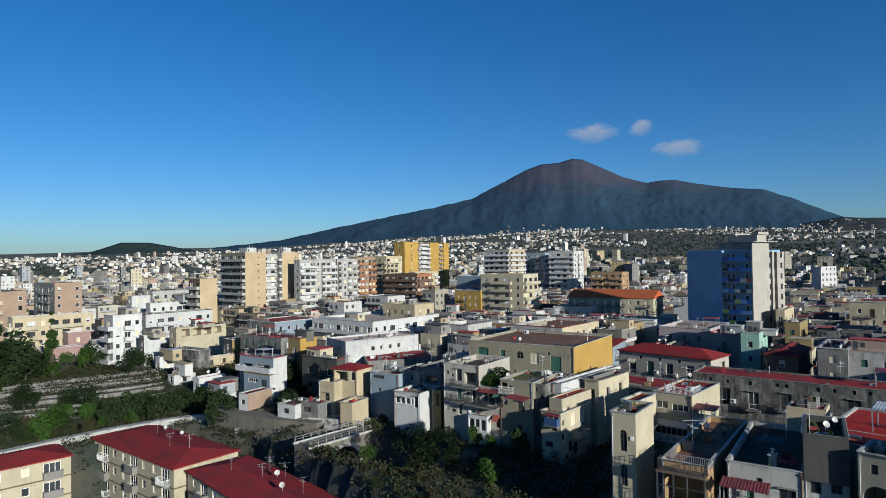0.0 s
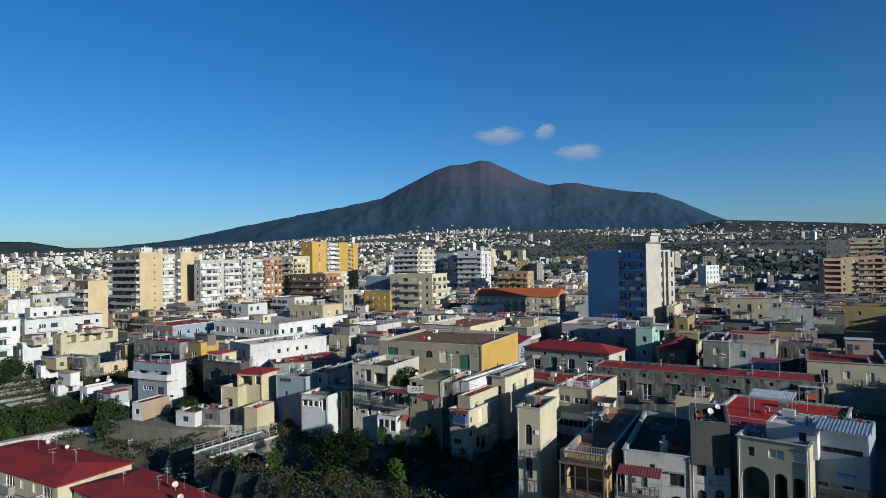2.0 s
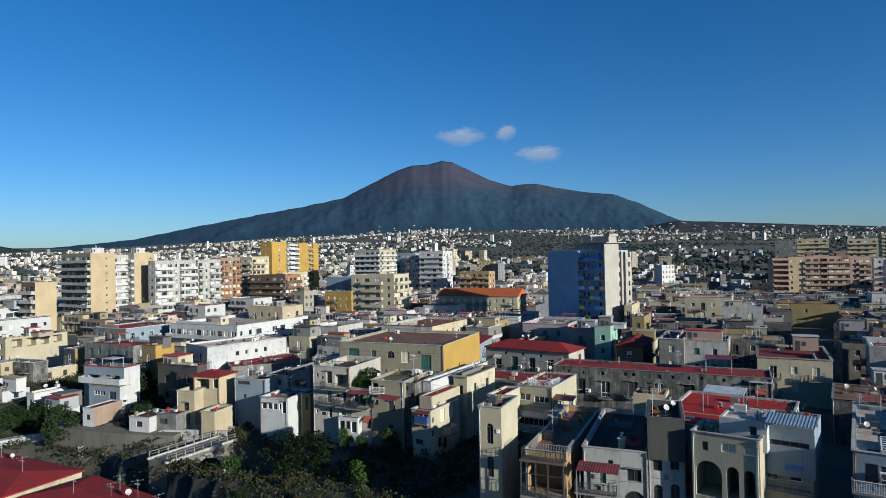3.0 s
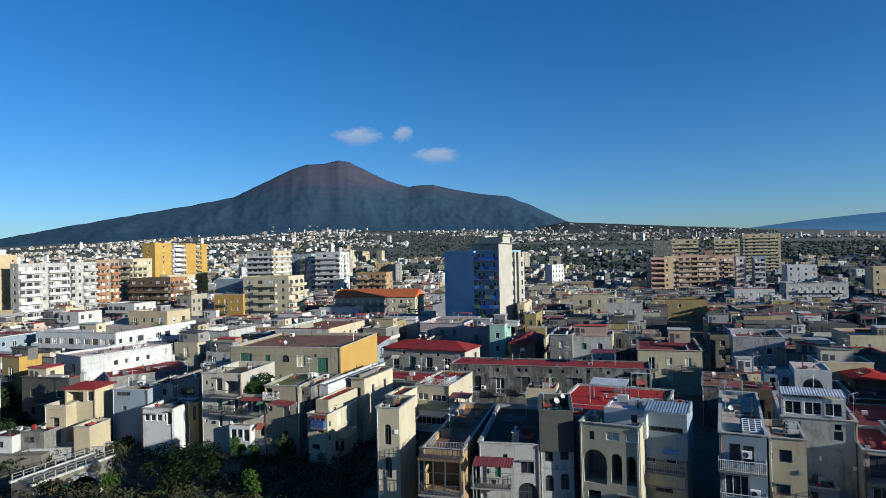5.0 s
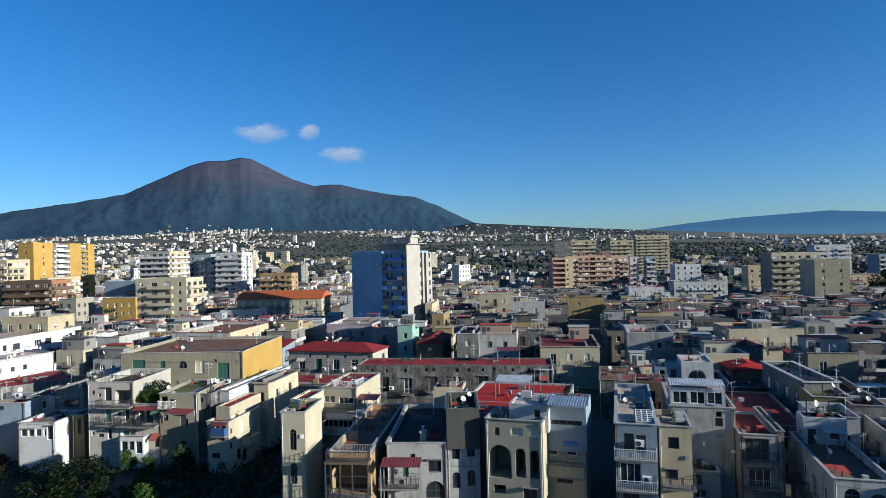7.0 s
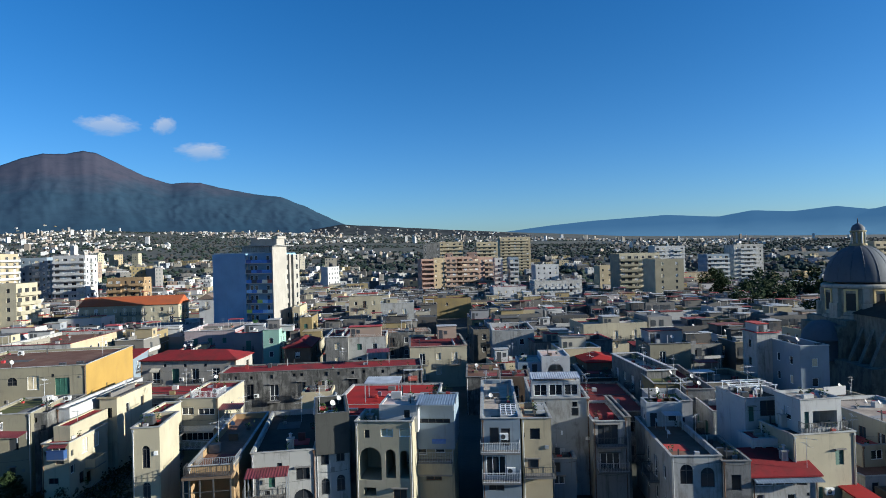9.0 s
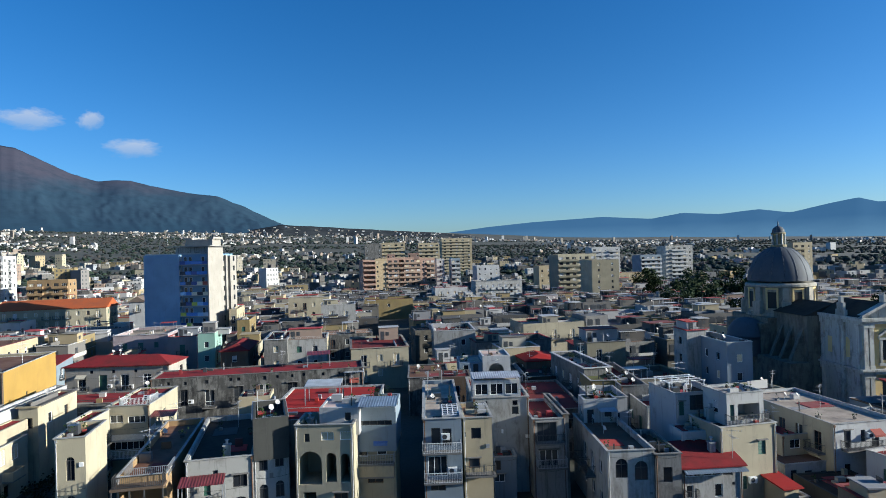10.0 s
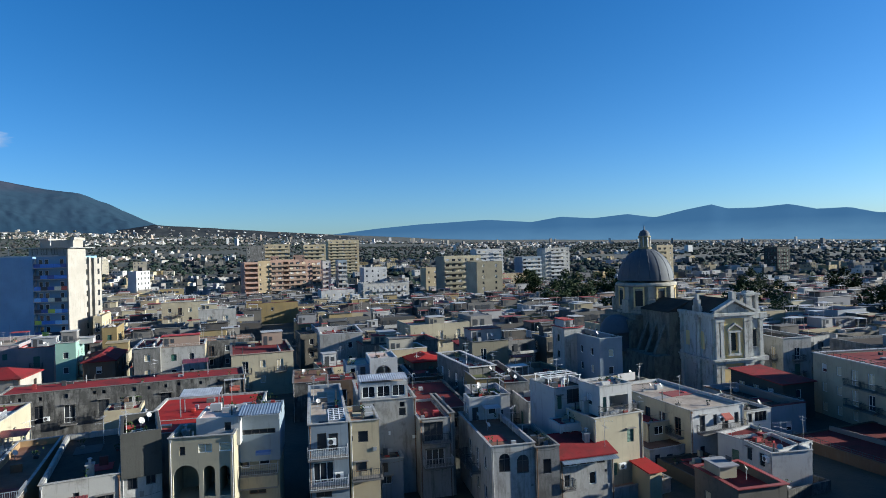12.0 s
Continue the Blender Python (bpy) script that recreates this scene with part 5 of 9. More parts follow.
# olive house with a yellow side
house(-70.3, 84.6, 8, 19.8, 18.5, 3.7, 17.6, "olive", "brown", side_wall="yellow", right=([(7, 9.2, 0.5, 0.7, "k")], []), parapet=0.4, label="olive-grey house with a blind ochre-yellow side wall", front=([(1.9, 10.9, 2.1, 1.9, "g"), (6.4, 10.1, 0.9, 2.5, "g"), (9.5, 11.4, 1.3, 1.2, "a"), (12.1, 10.7, 1.5, 1.9, "r"), (15.7, 9.8, 1.9, 2.4, "g"), (15.2, 12.3, 0.4, 0.5, "k")], []))
# white block
house(-102.5, 82.7, 78, 18.6, 9.0, 3.7, 15.0, "white", "white", parapet=0.3, label="bright white house with four small windows", front=([(6.2, 8.8, 0.8, 0.9, "k"), (8.4, 8.9, 0.5, 0.8, "k"), (10.6, 8.9, 0.7, 0.8, "k"), (12.8, 8.9, 0.7, 0.9, "k")], []))
# tall white house
house(-185.2, 64.1, 3, 5.7, 7.9, 3.7, 18.0, "offwhite", "light", fine=False, side_wall="white", front=bays("B", 5.7, 14.3, "white"), right=bays("wBw", 7.9, 14.3, "white"))
# yellow house behind a tree
house(-212.2, 70.8, 3, 5.0, 4.0, 3.7, 14.7, "darkgrey", "dark", fine=False, side_wall="ochre", floors=2)
# pink house
house(-202.6, 52.1, 3, 3.5, 11.2, 3.7, 8.5, "pink", "grey", fine=False, floors=1, parapet=0.9, balcony=0, label="pink rendered house with a flat roof")
# pink house, upper
house(-216.8, 63.3, 3, 3.6, 10.0, 3.7, 11.2, "pink", "grey", fine=False, floors=2, parapet=0.6, balcony=0, label="pink rendered house with a roof terrace")
# white veranda
house(-192.4, 61.3, 3, 3.1, 6.5, 3.7, 9.4, "white", "light", fine=False, parapet=0.9, front=([], []), label="low white house with an open veranda", right=([(2.4, 0.0, 1.5, 2.6, "o"), (4.5, -0.2, 1.2, 2.9, "o")], []))
# long balcony flats left
house(-223.5, 50.4, 3, 4.1, 22.6, 3.7, 16.5, "cream", "tan", fine=False, front=bays("B", 4.1, 12.8, "pale"), right=bays("BBwBBBw", 22.6, 12.8, "pale"), left=([], []), parapet=0.5, name="apartment_block", group="blocks of flats", category="apartment block", label="long cream block with full-length balconies")
# white house upper
house(-237.7, 96.9, 3, 3.6, 19.3, 3.7, 17.3, "offwhite", "darkred", fine=False, side_wall="white", parapet=0.15, right=bays("wwwBBw", 19.3, 13.6, "white"))
# white house beside
house(-251.3, 95.6, 3, 3.4, 7.2, 3.7, 19.8, "offwhite", "white", fine=False, side_wall="white", balcony=0, parapet=0.3)
# white house lower
house(-220.3, 87.5, 3, 4.9, 24.6, 3.7, 14.8, "offwhite", "white", fine=False, side_wall="white", parapet=0.7, right=bays("wBBwwBw", 24.6, 11.1, "white"))
# red roofed top floor
house(-259.3, 106.6, 3, 3.9, 18.3, 3.7, 20.8, "offwhite", "darkred", fine=False, parapet=0.1, right=bays("BwBBw", 18.3, 17.1, "pale"))
# narrow beige house
house(-174.8, 69.5, 3, 2.6, 4.5, 3.7, 12.5, "weathered", "dark", fine=False, side_wall="white", right=([], []), parapet=0.4)
# white cube house low
house(-165.1, 69.6, 3, 2.4, 4.4, 3.7, 7.7, "offwhite", "grey", fine=False, side_wall="white", balcony=0, floors=1)
# dark grey low house
house(-166.1, 74.8, 10, 10.6, 3.8, 3.7, 9.1, "weathered", "brown", fine=False, floors=2, balcony=0.4, gap=2.6)
# cream low house
house(-159.0, 78.5, 3, 1.7, 9.2, 3.7, 6.7, "cream", "tan", fine=False, floors=1, parapet=0.4, balcony=0)
# white hut with a red roof
house(-149.8, 66.1, 3, 3.0, 5.5, 2.5, 5.2, "white", "red", fine=False, floors=1, parapet=0.12, balcony=0, label="low white house under a red slab")
# white hut with a red roof, second
house(-136.0, 65.8, 3, 2.4, 6.7, 1.1, 6.2, "white", "red", fine=False, floors=1, parapet=0.12, balcony=0, label="low white house under a red slab")
# white terrace wall
house(-127.7, 63.8, 3, 1.8, 8.5, 0.7, 4.8, "white", "grey", fine=False, front=([], []), right=([], []), parapet=0.9, label="low white walled terrace above the hollow")
# blue balcony house: shade on the front painted as pale blue
house(-124.2, 70.6, 8, 11.0, 3.7, 1.4, 11.8, "blue", "dark", fine=False, side_wall="white", right=([], []), parapet=0.9, label="white house with balconies, shade on its front painted pale blue", front=([(1.1, 7.4, 3.4, 1.3, "o"), (5.8, 7.5, 4.1, 1.3, "o"), (3.0, 4.6, 3.3, 1.5, "w"), (7.4, 4.7, 2.1, 1.5, "k")], [(-0.0, 7.4, 11.1, 1.2, "white")]))
# blue house, lower part, with the same painted shade on its front
house(-121.1, 69.8, 8, 8.3, 2.4, 1.1, 8.3, "blue", "light", fine=False, side_wall="white", parapet=0.8, front=([(1.5, 5.4, 2.9, 0.9, "w"), (5.5, 4.8, 1.8, 1.5, "k")], []))
# brown flank house: shade on its front painted as dark grey
house(-164.1, 88.4, 3, 4.3, 6.7, 3.7, 10.4, "darkgrey", "darkred", fine=False, side_wall="ochre", right=([], []), parapet=0.15)
# yellow house
house(-119.4, 79.9, 3, 4.3, 4.6, 3.6, 14.9, "ochre", "darkred", fine=False, side_wall="yellow", balcony=0.3, floors=3)
# house added over a shaded area, the shade put into its dark render
house(-109.1, 76.4, 6, 10.3, 2.5, 3.6, 12.2, "darkgrey", "dark", fine=False, floors=2, balcony=0.6, parapet=0.9, label="house with terraces, its shade put into dark render")
# cream terrace house left
house(-182.2, 81.0, 3, 4.0, 16.1, 3.7, 13.1, "pale", "tan", fine=False, floors=2, parapet=0.3, balcony=0, label="long cream house with an arcaded terrace", right=([(1.7, 6.8, 2.4, 2.2, "o"), (5.2, 6.7, 2.5, 2.3, "o"), (8.8, 6.7, 2.2, 2.1, "o"), (12.2, 6.9, 2.3, 2.0, "o")], []))
# terracotta long house
house(-125.5, 213.0, 6, 33.0, 12.0, 3.7, 16.8, "pale", "terracotta", fine=False, kind="gable", rise=2.8, floors=2, label="long pale house under a terracotta gabled roof")
# white chapel
house(-86.2, 218.6, 3, 5.3, 10.0, 3.7, 18.0, "white", "grey", fine=False, kind="gable", rise=1.8, floors=1)
# lilac house
house(-67.7, 161.4, 3, 13.0, 18.5, 3.7, 13.2, "lilac", "light", fine=False, floors=2, label="lilac-grey rendered house with a flat roof")
# lilac annex
house(-51.2, 151.6, 3, 6.5, 10.0, 3.7, 13.6, "lilac", "grey", fine=False, floors=2, )
# cream house by the tower
house(-46.1, 189.5, 3, 2.2, 14.0, 3.7, 16.6, "cream", "grey", fine=False, floors=2, )
# ochre house by the tower
house(-41.8, 180.2, 3, 3.5, 12.0, 3.7, 14.2, "ochre", "darkred", fine=False, floors=2, )
# dark house with red roof
house(-35.0, 135.6, 3, 5.7, 14.0, 3.7, 12.1, "brown", "red", fine=False, floors=2, kind="hip", rise=1.2)
# peach long house
house(-98.4, 136.2, 3, 15.6, 25.0, 3.7, 14.1, "offwhite", "brown", fine=False, floors=2, side_wall="cream", right=bays("wwwwwww", 25.0, 10.4), label="long cream house with a row of tall windows")
# cream balcony flats
house(-158.8, 199.5, 3, 20.4, 11.6, 3.7, 25.8, "pale", "grey", fine=False, front=bays("wBBw", 20.4, 22.1, "pale"), right=bays("BBB", 11.6, 22.1, "pale"), left=([], []), parapet=0.5, name="apartment_block", group="blocks of flats", category="apartment block", label="cream block of flats with long balconies")
# wall in shade, the shade painted on as pale blue
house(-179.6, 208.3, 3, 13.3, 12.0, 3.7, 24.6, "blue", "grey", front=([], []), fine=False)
# yellow low house
house(-171.7, 197.9, 3, 13.5, 12.0, 3.7, 18.8, "yellow", "grey", fine=False, floors=2, )
# tan house
house(-121.4, 146.2, 3, 11.3, 12.0, 3.7, 11.3, "ochre", "terracotta", fine=False, floors=2, )
# white house with red awnings
house(-127.9, 133.7, 3, 15.9, 12.0, 3.7, 13.2, "offwhite", "brown", fine=False, floors=2, )
# flats with brick flank
house(-243.2, 223.0, 3, 23.5, 11.4, 3.7, 25.0, "brown", "dark", fine=False, front=bays("BBBBB", 23.5, 21.3, "brown"), right=bays("BBBB", 11.4, 21.3, "brown"), left=([], []), parapet=0.5, side_wall="brick", name="apartment_block", group="blocks of flats", category="apartment block", label="brown block of flats with an orange brick flank")
# white flats behind brick
house(-238.2, 236.5, 3, 4.7, 19.5, 3.7, 25.7, "cream", "grey", fine=False, front=bays("w", 4.7, 22.0, "white"), right=bays("BBwwwB", 19.5, 22.0, "white"), left=([], []), parapet=0.5, name="apartment_block", group="blocks of flats", category="apartment block", label="cream block of flats with small square windows")
# ochre tower
house(-291.7, 276.5, 3, 9.2, 13.5, 3.8, 43.8, "yellow", "light", fine=False, front=bays("w", 9.2, 40.0, "yellow"), right=bays(".w.", 13.5, 40.0, "yellow"), left=([], []), parapet=0.5, name="apartment_block", group="blocks of flats", category="apartment block", label="tall ochre-yellow block of flats")
# ochre tower, middle
house(-292.0, 290.3, 3, 10.4, 9.0, 3.9, 42.8, "white", "light", fine=False, front=bays("B", 10.4, 38.9, "white"), right=bays("LL", 9.0, 38.9, "white"), left=([], []), parapet=0.5, name="apartment_block", group="blocks of flats", category="apartment block", label="recessed white balcony bay of an ochre tower")
# ochre tower, second
house(-293.6, 299.6, 3, 11.9, 9.4, 4, 43.6, "yellow", "light", fine=False, front=([], []), right=bays(".", 9.4, 39.6, "yellow"), left=([], []), parapet=0.5, name="apartment_block", group="blocks of flats", category="apartment block", label="tall ochre-yellow block of flats")
# ochre tower, outer balcony bay
house(-294.0, 309.2, 3, 11.0, 4.4, 4, 42.6, "white", "light", fine=False, front=([], []), right=bays("L", 4.4, 38.6, "yellow"), left=([], []), parapet=0.5, name="apartment_block", group="blocks of flats", category="apartment block", label="narrow balcony bay of an ochre tower")
# ochre tower, end
house(-294.4, 313.8, 3, 12.2, 5.4, 4, 43.4, "yellow", "light", fine=False, front=([], []), right=([], []), left=([], []), parapet=0.5, name="apartment_block", group="blocks of flats", category="apartment block", label="tall ochre-yellow end wall of flats")
# white flats a
house(-243.5, 166.5, 3, 4.3, 21.8, 3.7, 33.0, "offwhite", "grey", fine=False, front=bays("w", 4.3, 29.3, "white"), right=bays("BBBwBBB", 21.8, 29.3, "white"), left=([], []), parapet=0.5, name="apartment_block", group="blocks of flats", category="apartment block", label="white block of flats covered in cluttered balconies")
# peach flats b
house(-249.3, 192.6, 3, 4.5, 13.7, 3.7, 33.2, "peach", "grey", fine=False, front=bays("w", 4.5, 29.5, "offwhite"), right=bays("BwBB", 13.7, 29.5, "offwhite"), left=([], []), parapet=0.5, side_wall="offwhite", name="apartment_block", group="blocks of flats", category="apartment block", label="pale block of flats with white balconies")
# brick flats c
house(-253.3, 208.3, 3, 5.4, 13.1, 3.7, 34.0, "apricot", "darkred", fine=False, front=bays("w", 5.4, 30.3, "brick"), right=bays("BBwBB", 13.1, 30.3, "brick"), left=([], []), parapet=0.5, side_wall="peach", name="apartment_block", group="blocks of flats", category="apartment block", label="peach block of flats with brick-red balconies")
# cream flats d
house(-258.4, 228.6, 3, 10.4, 12.6, 3.7, 34.4, "cream", "grey", fine=False, front=bays("wBB", 10.4, 30.7, "pale"), right=bays("BBBw", 12.6, 30.7, "pale"), left=([], []), parapet=0.5, name="apartment_block", group="blocks of flats", category="apartment block", label="cream block of flats with long balconies")
# pale flats e
house(-234.8, 298.8, 3, 18.0, 18.1, 3.7, 37.6, "offwhite", "grey", fine=False, front=bays("BBBBB", 18.0, 33.9, "white"), right=bays("BBB", 18.1, 33.9, "white"), left=([], []), parapet=0.5, side_wall="cream", name="apartment_block", group="blocks of flats", category="apartment block", label="white block of flats with a cream balcony side")
# light blue flats
house(-219.9, 322.1, 3, 13.5, 12.0, 3.7, 35.4, "blue", "light", fine=False, front=bays("wwBw", 13.5, 31.7, "white"), right=bays("BBw", 12.0, 31.7, "white"), left=([], []), parapet=0.5, side_wall="blue", name="apartment_block", group="blocks of flats", category="apartment block", label="light blue block of flats")
# white flats f
house(-197.4, 313.6, 3, 16.0, 12.2, 3.7, 36.0, "white", "darkred", fine=False, front=bays("BBBB", 16.0, 32.3, "white"), right=bays("wBw", 12.2, 32.3, "white"), left=([], []), parapet=0.5, name="apartment_block", group="blocks of flats", category="apartment block", label="white block of flats with a small red roof room")
# peach flats g
house(-166.3, 306.3, 3, 18.0, 8.8, 3.7, 24.0, "apricot", "grey", fine=False, front=bays("BBwBB", 18.0, 20.3, "apricot"), right=bays("ww", 8.8, 20.3, "apricot"), left=([], []), parapet=0.5, name="apartment_block", group="blocks of flats", category="apartment block", label="low peach block of flats")
# white long workshop
house(-166.0, 120.3, 3, 27.9, 30.9, 3.7, 13.7, "white", "light", fine=False, front=bays("BBBBBBBBBB", 27.9, 10.0, "white", depth=1.6), right=bays("wwBBBBwww", 30.9, 10.0, "white"), label="long white building with bands of windows")
# white terrace house
house(-158.8, 144.9, 3, 14.6, 10.0, 3.7, 17.1, "cream", "light", fine=False, floors=2, )
# grey house with red roof
house(-185.6, 108.5, 3, 14.9, 17.7, 3.7, 12.8, "grey", "red", fine=False, floors=2, side_wall="blue", parapet=0.2, balcony=0)
# dark red flat roofs
house(-154.6, 88.2, 3, 18.1, 8.5, 3.7, 12.5, "grey", "darkred", fine=False, floors=2, parapet=0.2)
# cream flank house
house(-230.1, 109.9, 3, 7.9, 7.1, 3.7, 26.2, "brown", "darkred", fine=False, front=bays("BB", 7.9, 22.5, "offwhite"), side_wall="smooth", right=([], []))
# brown house far left
house(-276.1, 70.6, 3, 21.2, 9.1, 3.7, 25.6, "grey", "grey", fine=False, side_wall="peach", right=bays("w.w", 9.1, 21.9, "peach"))
# peach house at the side
house(-255.9, 46.0, 3, 24.2, 10.1, 3.7, 24.0, "grey", "grey", fine=False, side_wall="peach", right=bays("B.w", 10.1, 20.3, "pale"))
# green-roofed house
house(-19.1, 191.0, 3, 10.4, 10.0, 3.7, 16.7, "offwhite", "green", fine=False, floors=2, balcony=0.6, gap=4, label="grey-cream house with a green roof")
# long white parapet house
house(-32.2, 212.6, 3, 13.8, 14.0, 3.7, 17.9, "pale", "red", fine=False, floors=2, )
# grey house, red roof
house(-25.5, 133.6, 3, 4.8, 14.0, 3.7, 14.3, "grey", "red", fine=False, floors=2, parapet=0.2)
# cream and red house
house(-21.0, 135.4, 3, 8.5, 10.0, 3.7, 13.9, "offwhite", "red", fine=False, floors=2, side_wall="cream", parapet=0.3)
# cream house with red and dark roofs
house(-7.0, 127.8, 3, 11.9, 18.0, 3.7, 12.5, "pale", "darkred", fine=False, floors=2, parapet=0.25, balcony=0)
# long ochre wall
house(-8.1, 261.9, 3, 20.5, 14.0, 3.7, 12.6, "ochre", "grey", fine=False, floors=1, balcony=0, gap=12)
# ochre house
house(12.9, 241.7, 3, 8.1, 10.0, 3.7, 9.9, "ochre", "grey", fine=False, floors=1)
# long ochre house
house(20.7, 239.1, 3, 34.3, 12.0, 3.7, 11.0, "ochre", "brown", fine=False, floors=1, gap=5, balcony=0)
# pale house with cornice
house(11.0, 137.6, -2, 9.4, 14.0, 3.7, 14.2, "offwhite", "darkred", fine=False, floors=3, balcony=0, label="pale grey house with peeling render")
# long cream house
house(36.8, 160.8, 3, 17.0, 14.0, 3.7, 12.2, "pale", "darkred", fine=False, floors=2, balcony=0, gap=4.5)
# dark long shed
house(19.4, 130.6, 3, 16.8, 9.0, 3.7, 12.3, "grey", "dark", fine=False, floors=1, balcony=0, front=([], []))
# cream low wall house
house(23.0, 121.9, 3, 8.3, 7.0, 3.7, 12.2, "cream", "dark", fine=False, front=([], []))
# dark house with red roof behind
house(26.7, 114.9, 3, 7.0, 10.0, 3.7, 10.8, "brown", "brightred", fine=False, kind="hip", rise=0.8, floors=1)
# white house with dark windows
house(68.4, 193.2, 3, 8.6, 14.0, 3.7, 10.4, "blue", "light", fine=False, floors=2, balcony=0)
# white house beside
house(75.8, 190.5, 3, 8.2, 12.0, 3.7, 10.6, "white", "light", fine=False, floors=1, balcony=0)
# blue-grey house at the church
house(56.3, 96.8, 0, 4.5, 13.0, 3.7, 15.6, "blue", "dark", fine=False, floors=3, balcony=0)
# pale stair tower
house(53.7, 105.1, 0, 3.6, 5.0, 3.7, 16.7, "offwhite", "light", fine=False, front=([], []))
# terrace house by the slot
house(30.7, 93.1, 3, 4.5, 16.0, 3.7, 13.2, "grey", "light", fine=False, floors=2)
# pale red roofed house
house(95.2, 95.7, -5, 6.3, 16.0, 3.7, 13.2, "offwhite", "darkred", fine=False, floors=2, )
# dark flats
house(99.1, 340.9, 3, 22.9, 16.0, 3.7, 28.7, "pale", "grey", fine=False, front=bays("BBBwBB", 22.9, 25.0, "olive"), right=bays("..", 16.0, 25.0, "olive"), left=([], []), parapet=0.5, side_wall="olive", name="apartment_block", group="blocks of flats", category="apartment block", label="tall olive-beige block of flats")
# cream flank flats
house(108.6, 311.6, 3, 14.9, 16.0, 3.7, 25.5, "olive", "grey", fine=False, front=bays("ww", 14.9, 21.8, "olive"), right=bays(".", 16.0, 21.8, "olive"), left=([], []), parapet=0.5, side_wall="pale", name="apartment_block", group="blocks of flats", category="apartment block", label="shaded block of flats with a blind cream flank")
# yellow low flats
house(153.8, 401.5, 3, 25.5, 12.0, 4.0, 14.3, "cream", "light", fine=False, front=bays("wwwwwww", 25.5, 10.3, "cream"), right=bays("www", 12.0, 10.3, "cream"), left=([], []), parapet=0.5, name="apartment_block", group="blocks of flats", category="apartment block", label="low yellow building with evenly spaced windows")
# white flats far
house(171.3, 491.0, 3, 24.5, 14.0, 4, 32.2, "white", "grey", fine=False, front=bays("BBwBB", 24.5, 28.2, "white"), right=bays("ww", 14.0, 28.2, "white"), left=([], []), parapet=0.5, name="apartment_block", group="blocks of flats", category="apartment block", label="white far block of flats with balconies")
# blue-white flats far
house(190.9, 440.4, 3, 16.5, 14.0, 4, 25.5, "blue", "light", fine=False, front=bays("BBBB", 16.5, 21.5, "white"), right=bays("ww", 14.0, 21.5, "white"), left=([], []), parapet=0.5, name="apartment_block", group="blocks of flats", category="apartment block", label="blue-white far block of flats")
# grey flats far
house(215.6, 451.1, 3, 22.2, 14.0, 4, 31.9, "offwhite", "grey", fine=False, front=bays("wBBBw", 22.2, 27.9, "white"), right=bays("BB", 14.0, 27.9, "white"), left=([], []), parapet=0.5, name="apartment_block", group="blocks of flats", category="apartment block", label="grey-white far block of flats")
# flats behind dome
house(242.7, 342.8, 3, 12.7, 14.0, 3.8, 31.6, "cream", "grey", fine=False, front=bays("BBw", 12.7, 27.8, "cream"), right=bays("BBB", 14.0, 27.8, "cream"), left=([], []), parapet=0.5, name="apartment_block", group="blocks of flats", category="apartment block", label="cream block of flats behind a church dome")
# white cube house
house(59.2, 384.8, 3, 14.6, 14.0, 3.7, 22.7, "white", "light", fine=False, front=bays("wwww", 14.6, 19.0, "white"), right=bays("ww", 14.0, 19.0, "white"), left=([], []), parapet=0.5, name="apartment_block", group="blocks of flats", category="apartment block", label="white house with small dark windows")
# white house blue stripe
house(36.4, 416.0, 3, 5.4, 10.0, 3.7, 27.4, "white", "light", fine=False, front=bays("w", 5.4, 23.7, "white"), right=bays("ww", 10.0, 23.7, "white"), left=([], []), parapet=0.5, name="apartment_block", group="blocks of flats", category="apartment block", label="white flats with a blue flank strip")
# white house blue stripe b
house(46.4, 415.0, 3, 6.1, 10.0, 3.7, 27.5, "blue", "light", fine=False, front=bays("BB", 6.1, 23.8, "white"), right=bays("ww", 10.0, 23.8, "white"), left=([], []), parapet=0.5, side_wall="white", name="apartment_block", group="blocks of flats", category="apartment block", label="pale blue flats with a white flank")
# white house with red roof far
house(25.2, 298.9, 3, 16.0, 12.0, 3.7, 14.6, "white", "red", fine=False, floors=2, )
# pale workshops
house(48.0, 316.4, 3, 24.7, 14.0, 3.7, 16.1, "offwhite", "light", fine=False, floors=2, rail="white")
# grey flats behind a
house(-1.4, 520.0, 3, 20.7, 14.0, 4, 41.0, "cream", "grey", fine=False, front=bays("BBBB", 20.7, 37.0, "cream"), right=bays("ww", 14.0, 37.0, "cream"), left=([], []), parapet=0.5, side_wall="cream", name="apartment_block", group="blocks of flats", category="apartment block", label="cream block of flats with a top terrace")
# grey flats behind b
house(30.2, 518.8, 3, 18.2, 14.0, 4, 40.0, "cream", "grey", fine=False, front=bays("BBBB", 18.2, 36.0, "cream"), right=bays("ww", 14.0, 36.0, "cream"), left=([], []), parapet=0.5, side_wall="cream", name="apartment_block", group="blocks of flats", category="apartment block", label="cream block of flats with a top terrace")
# shaded flank of the blocks behind, its shade painted as grey render
house(-14.4, 512.0, 3, 14.0, 12.0, 4, 40.0, "grey", "grey", fine=False, front=bays("w..w", 14.0, 36.0), right=([], []), left=([], []), parapet=0.5, name="apartment_block", group="blocks of flats", category="apartment block", label="flank of cream flats, its shade put into grey render")
# far balcony block
house(62.0, 640.0, 3, 32.0, 14.0, 4, 46.0, "cream", "grey", fine=False, front=bays("BBBBB", 32.0, 42.0, "cream"), right=([], []), left=([], []), parapet=0.5, name="apartment_block", group="blocks of flats", category="apartment block", label="far cream block with continuous balconies")
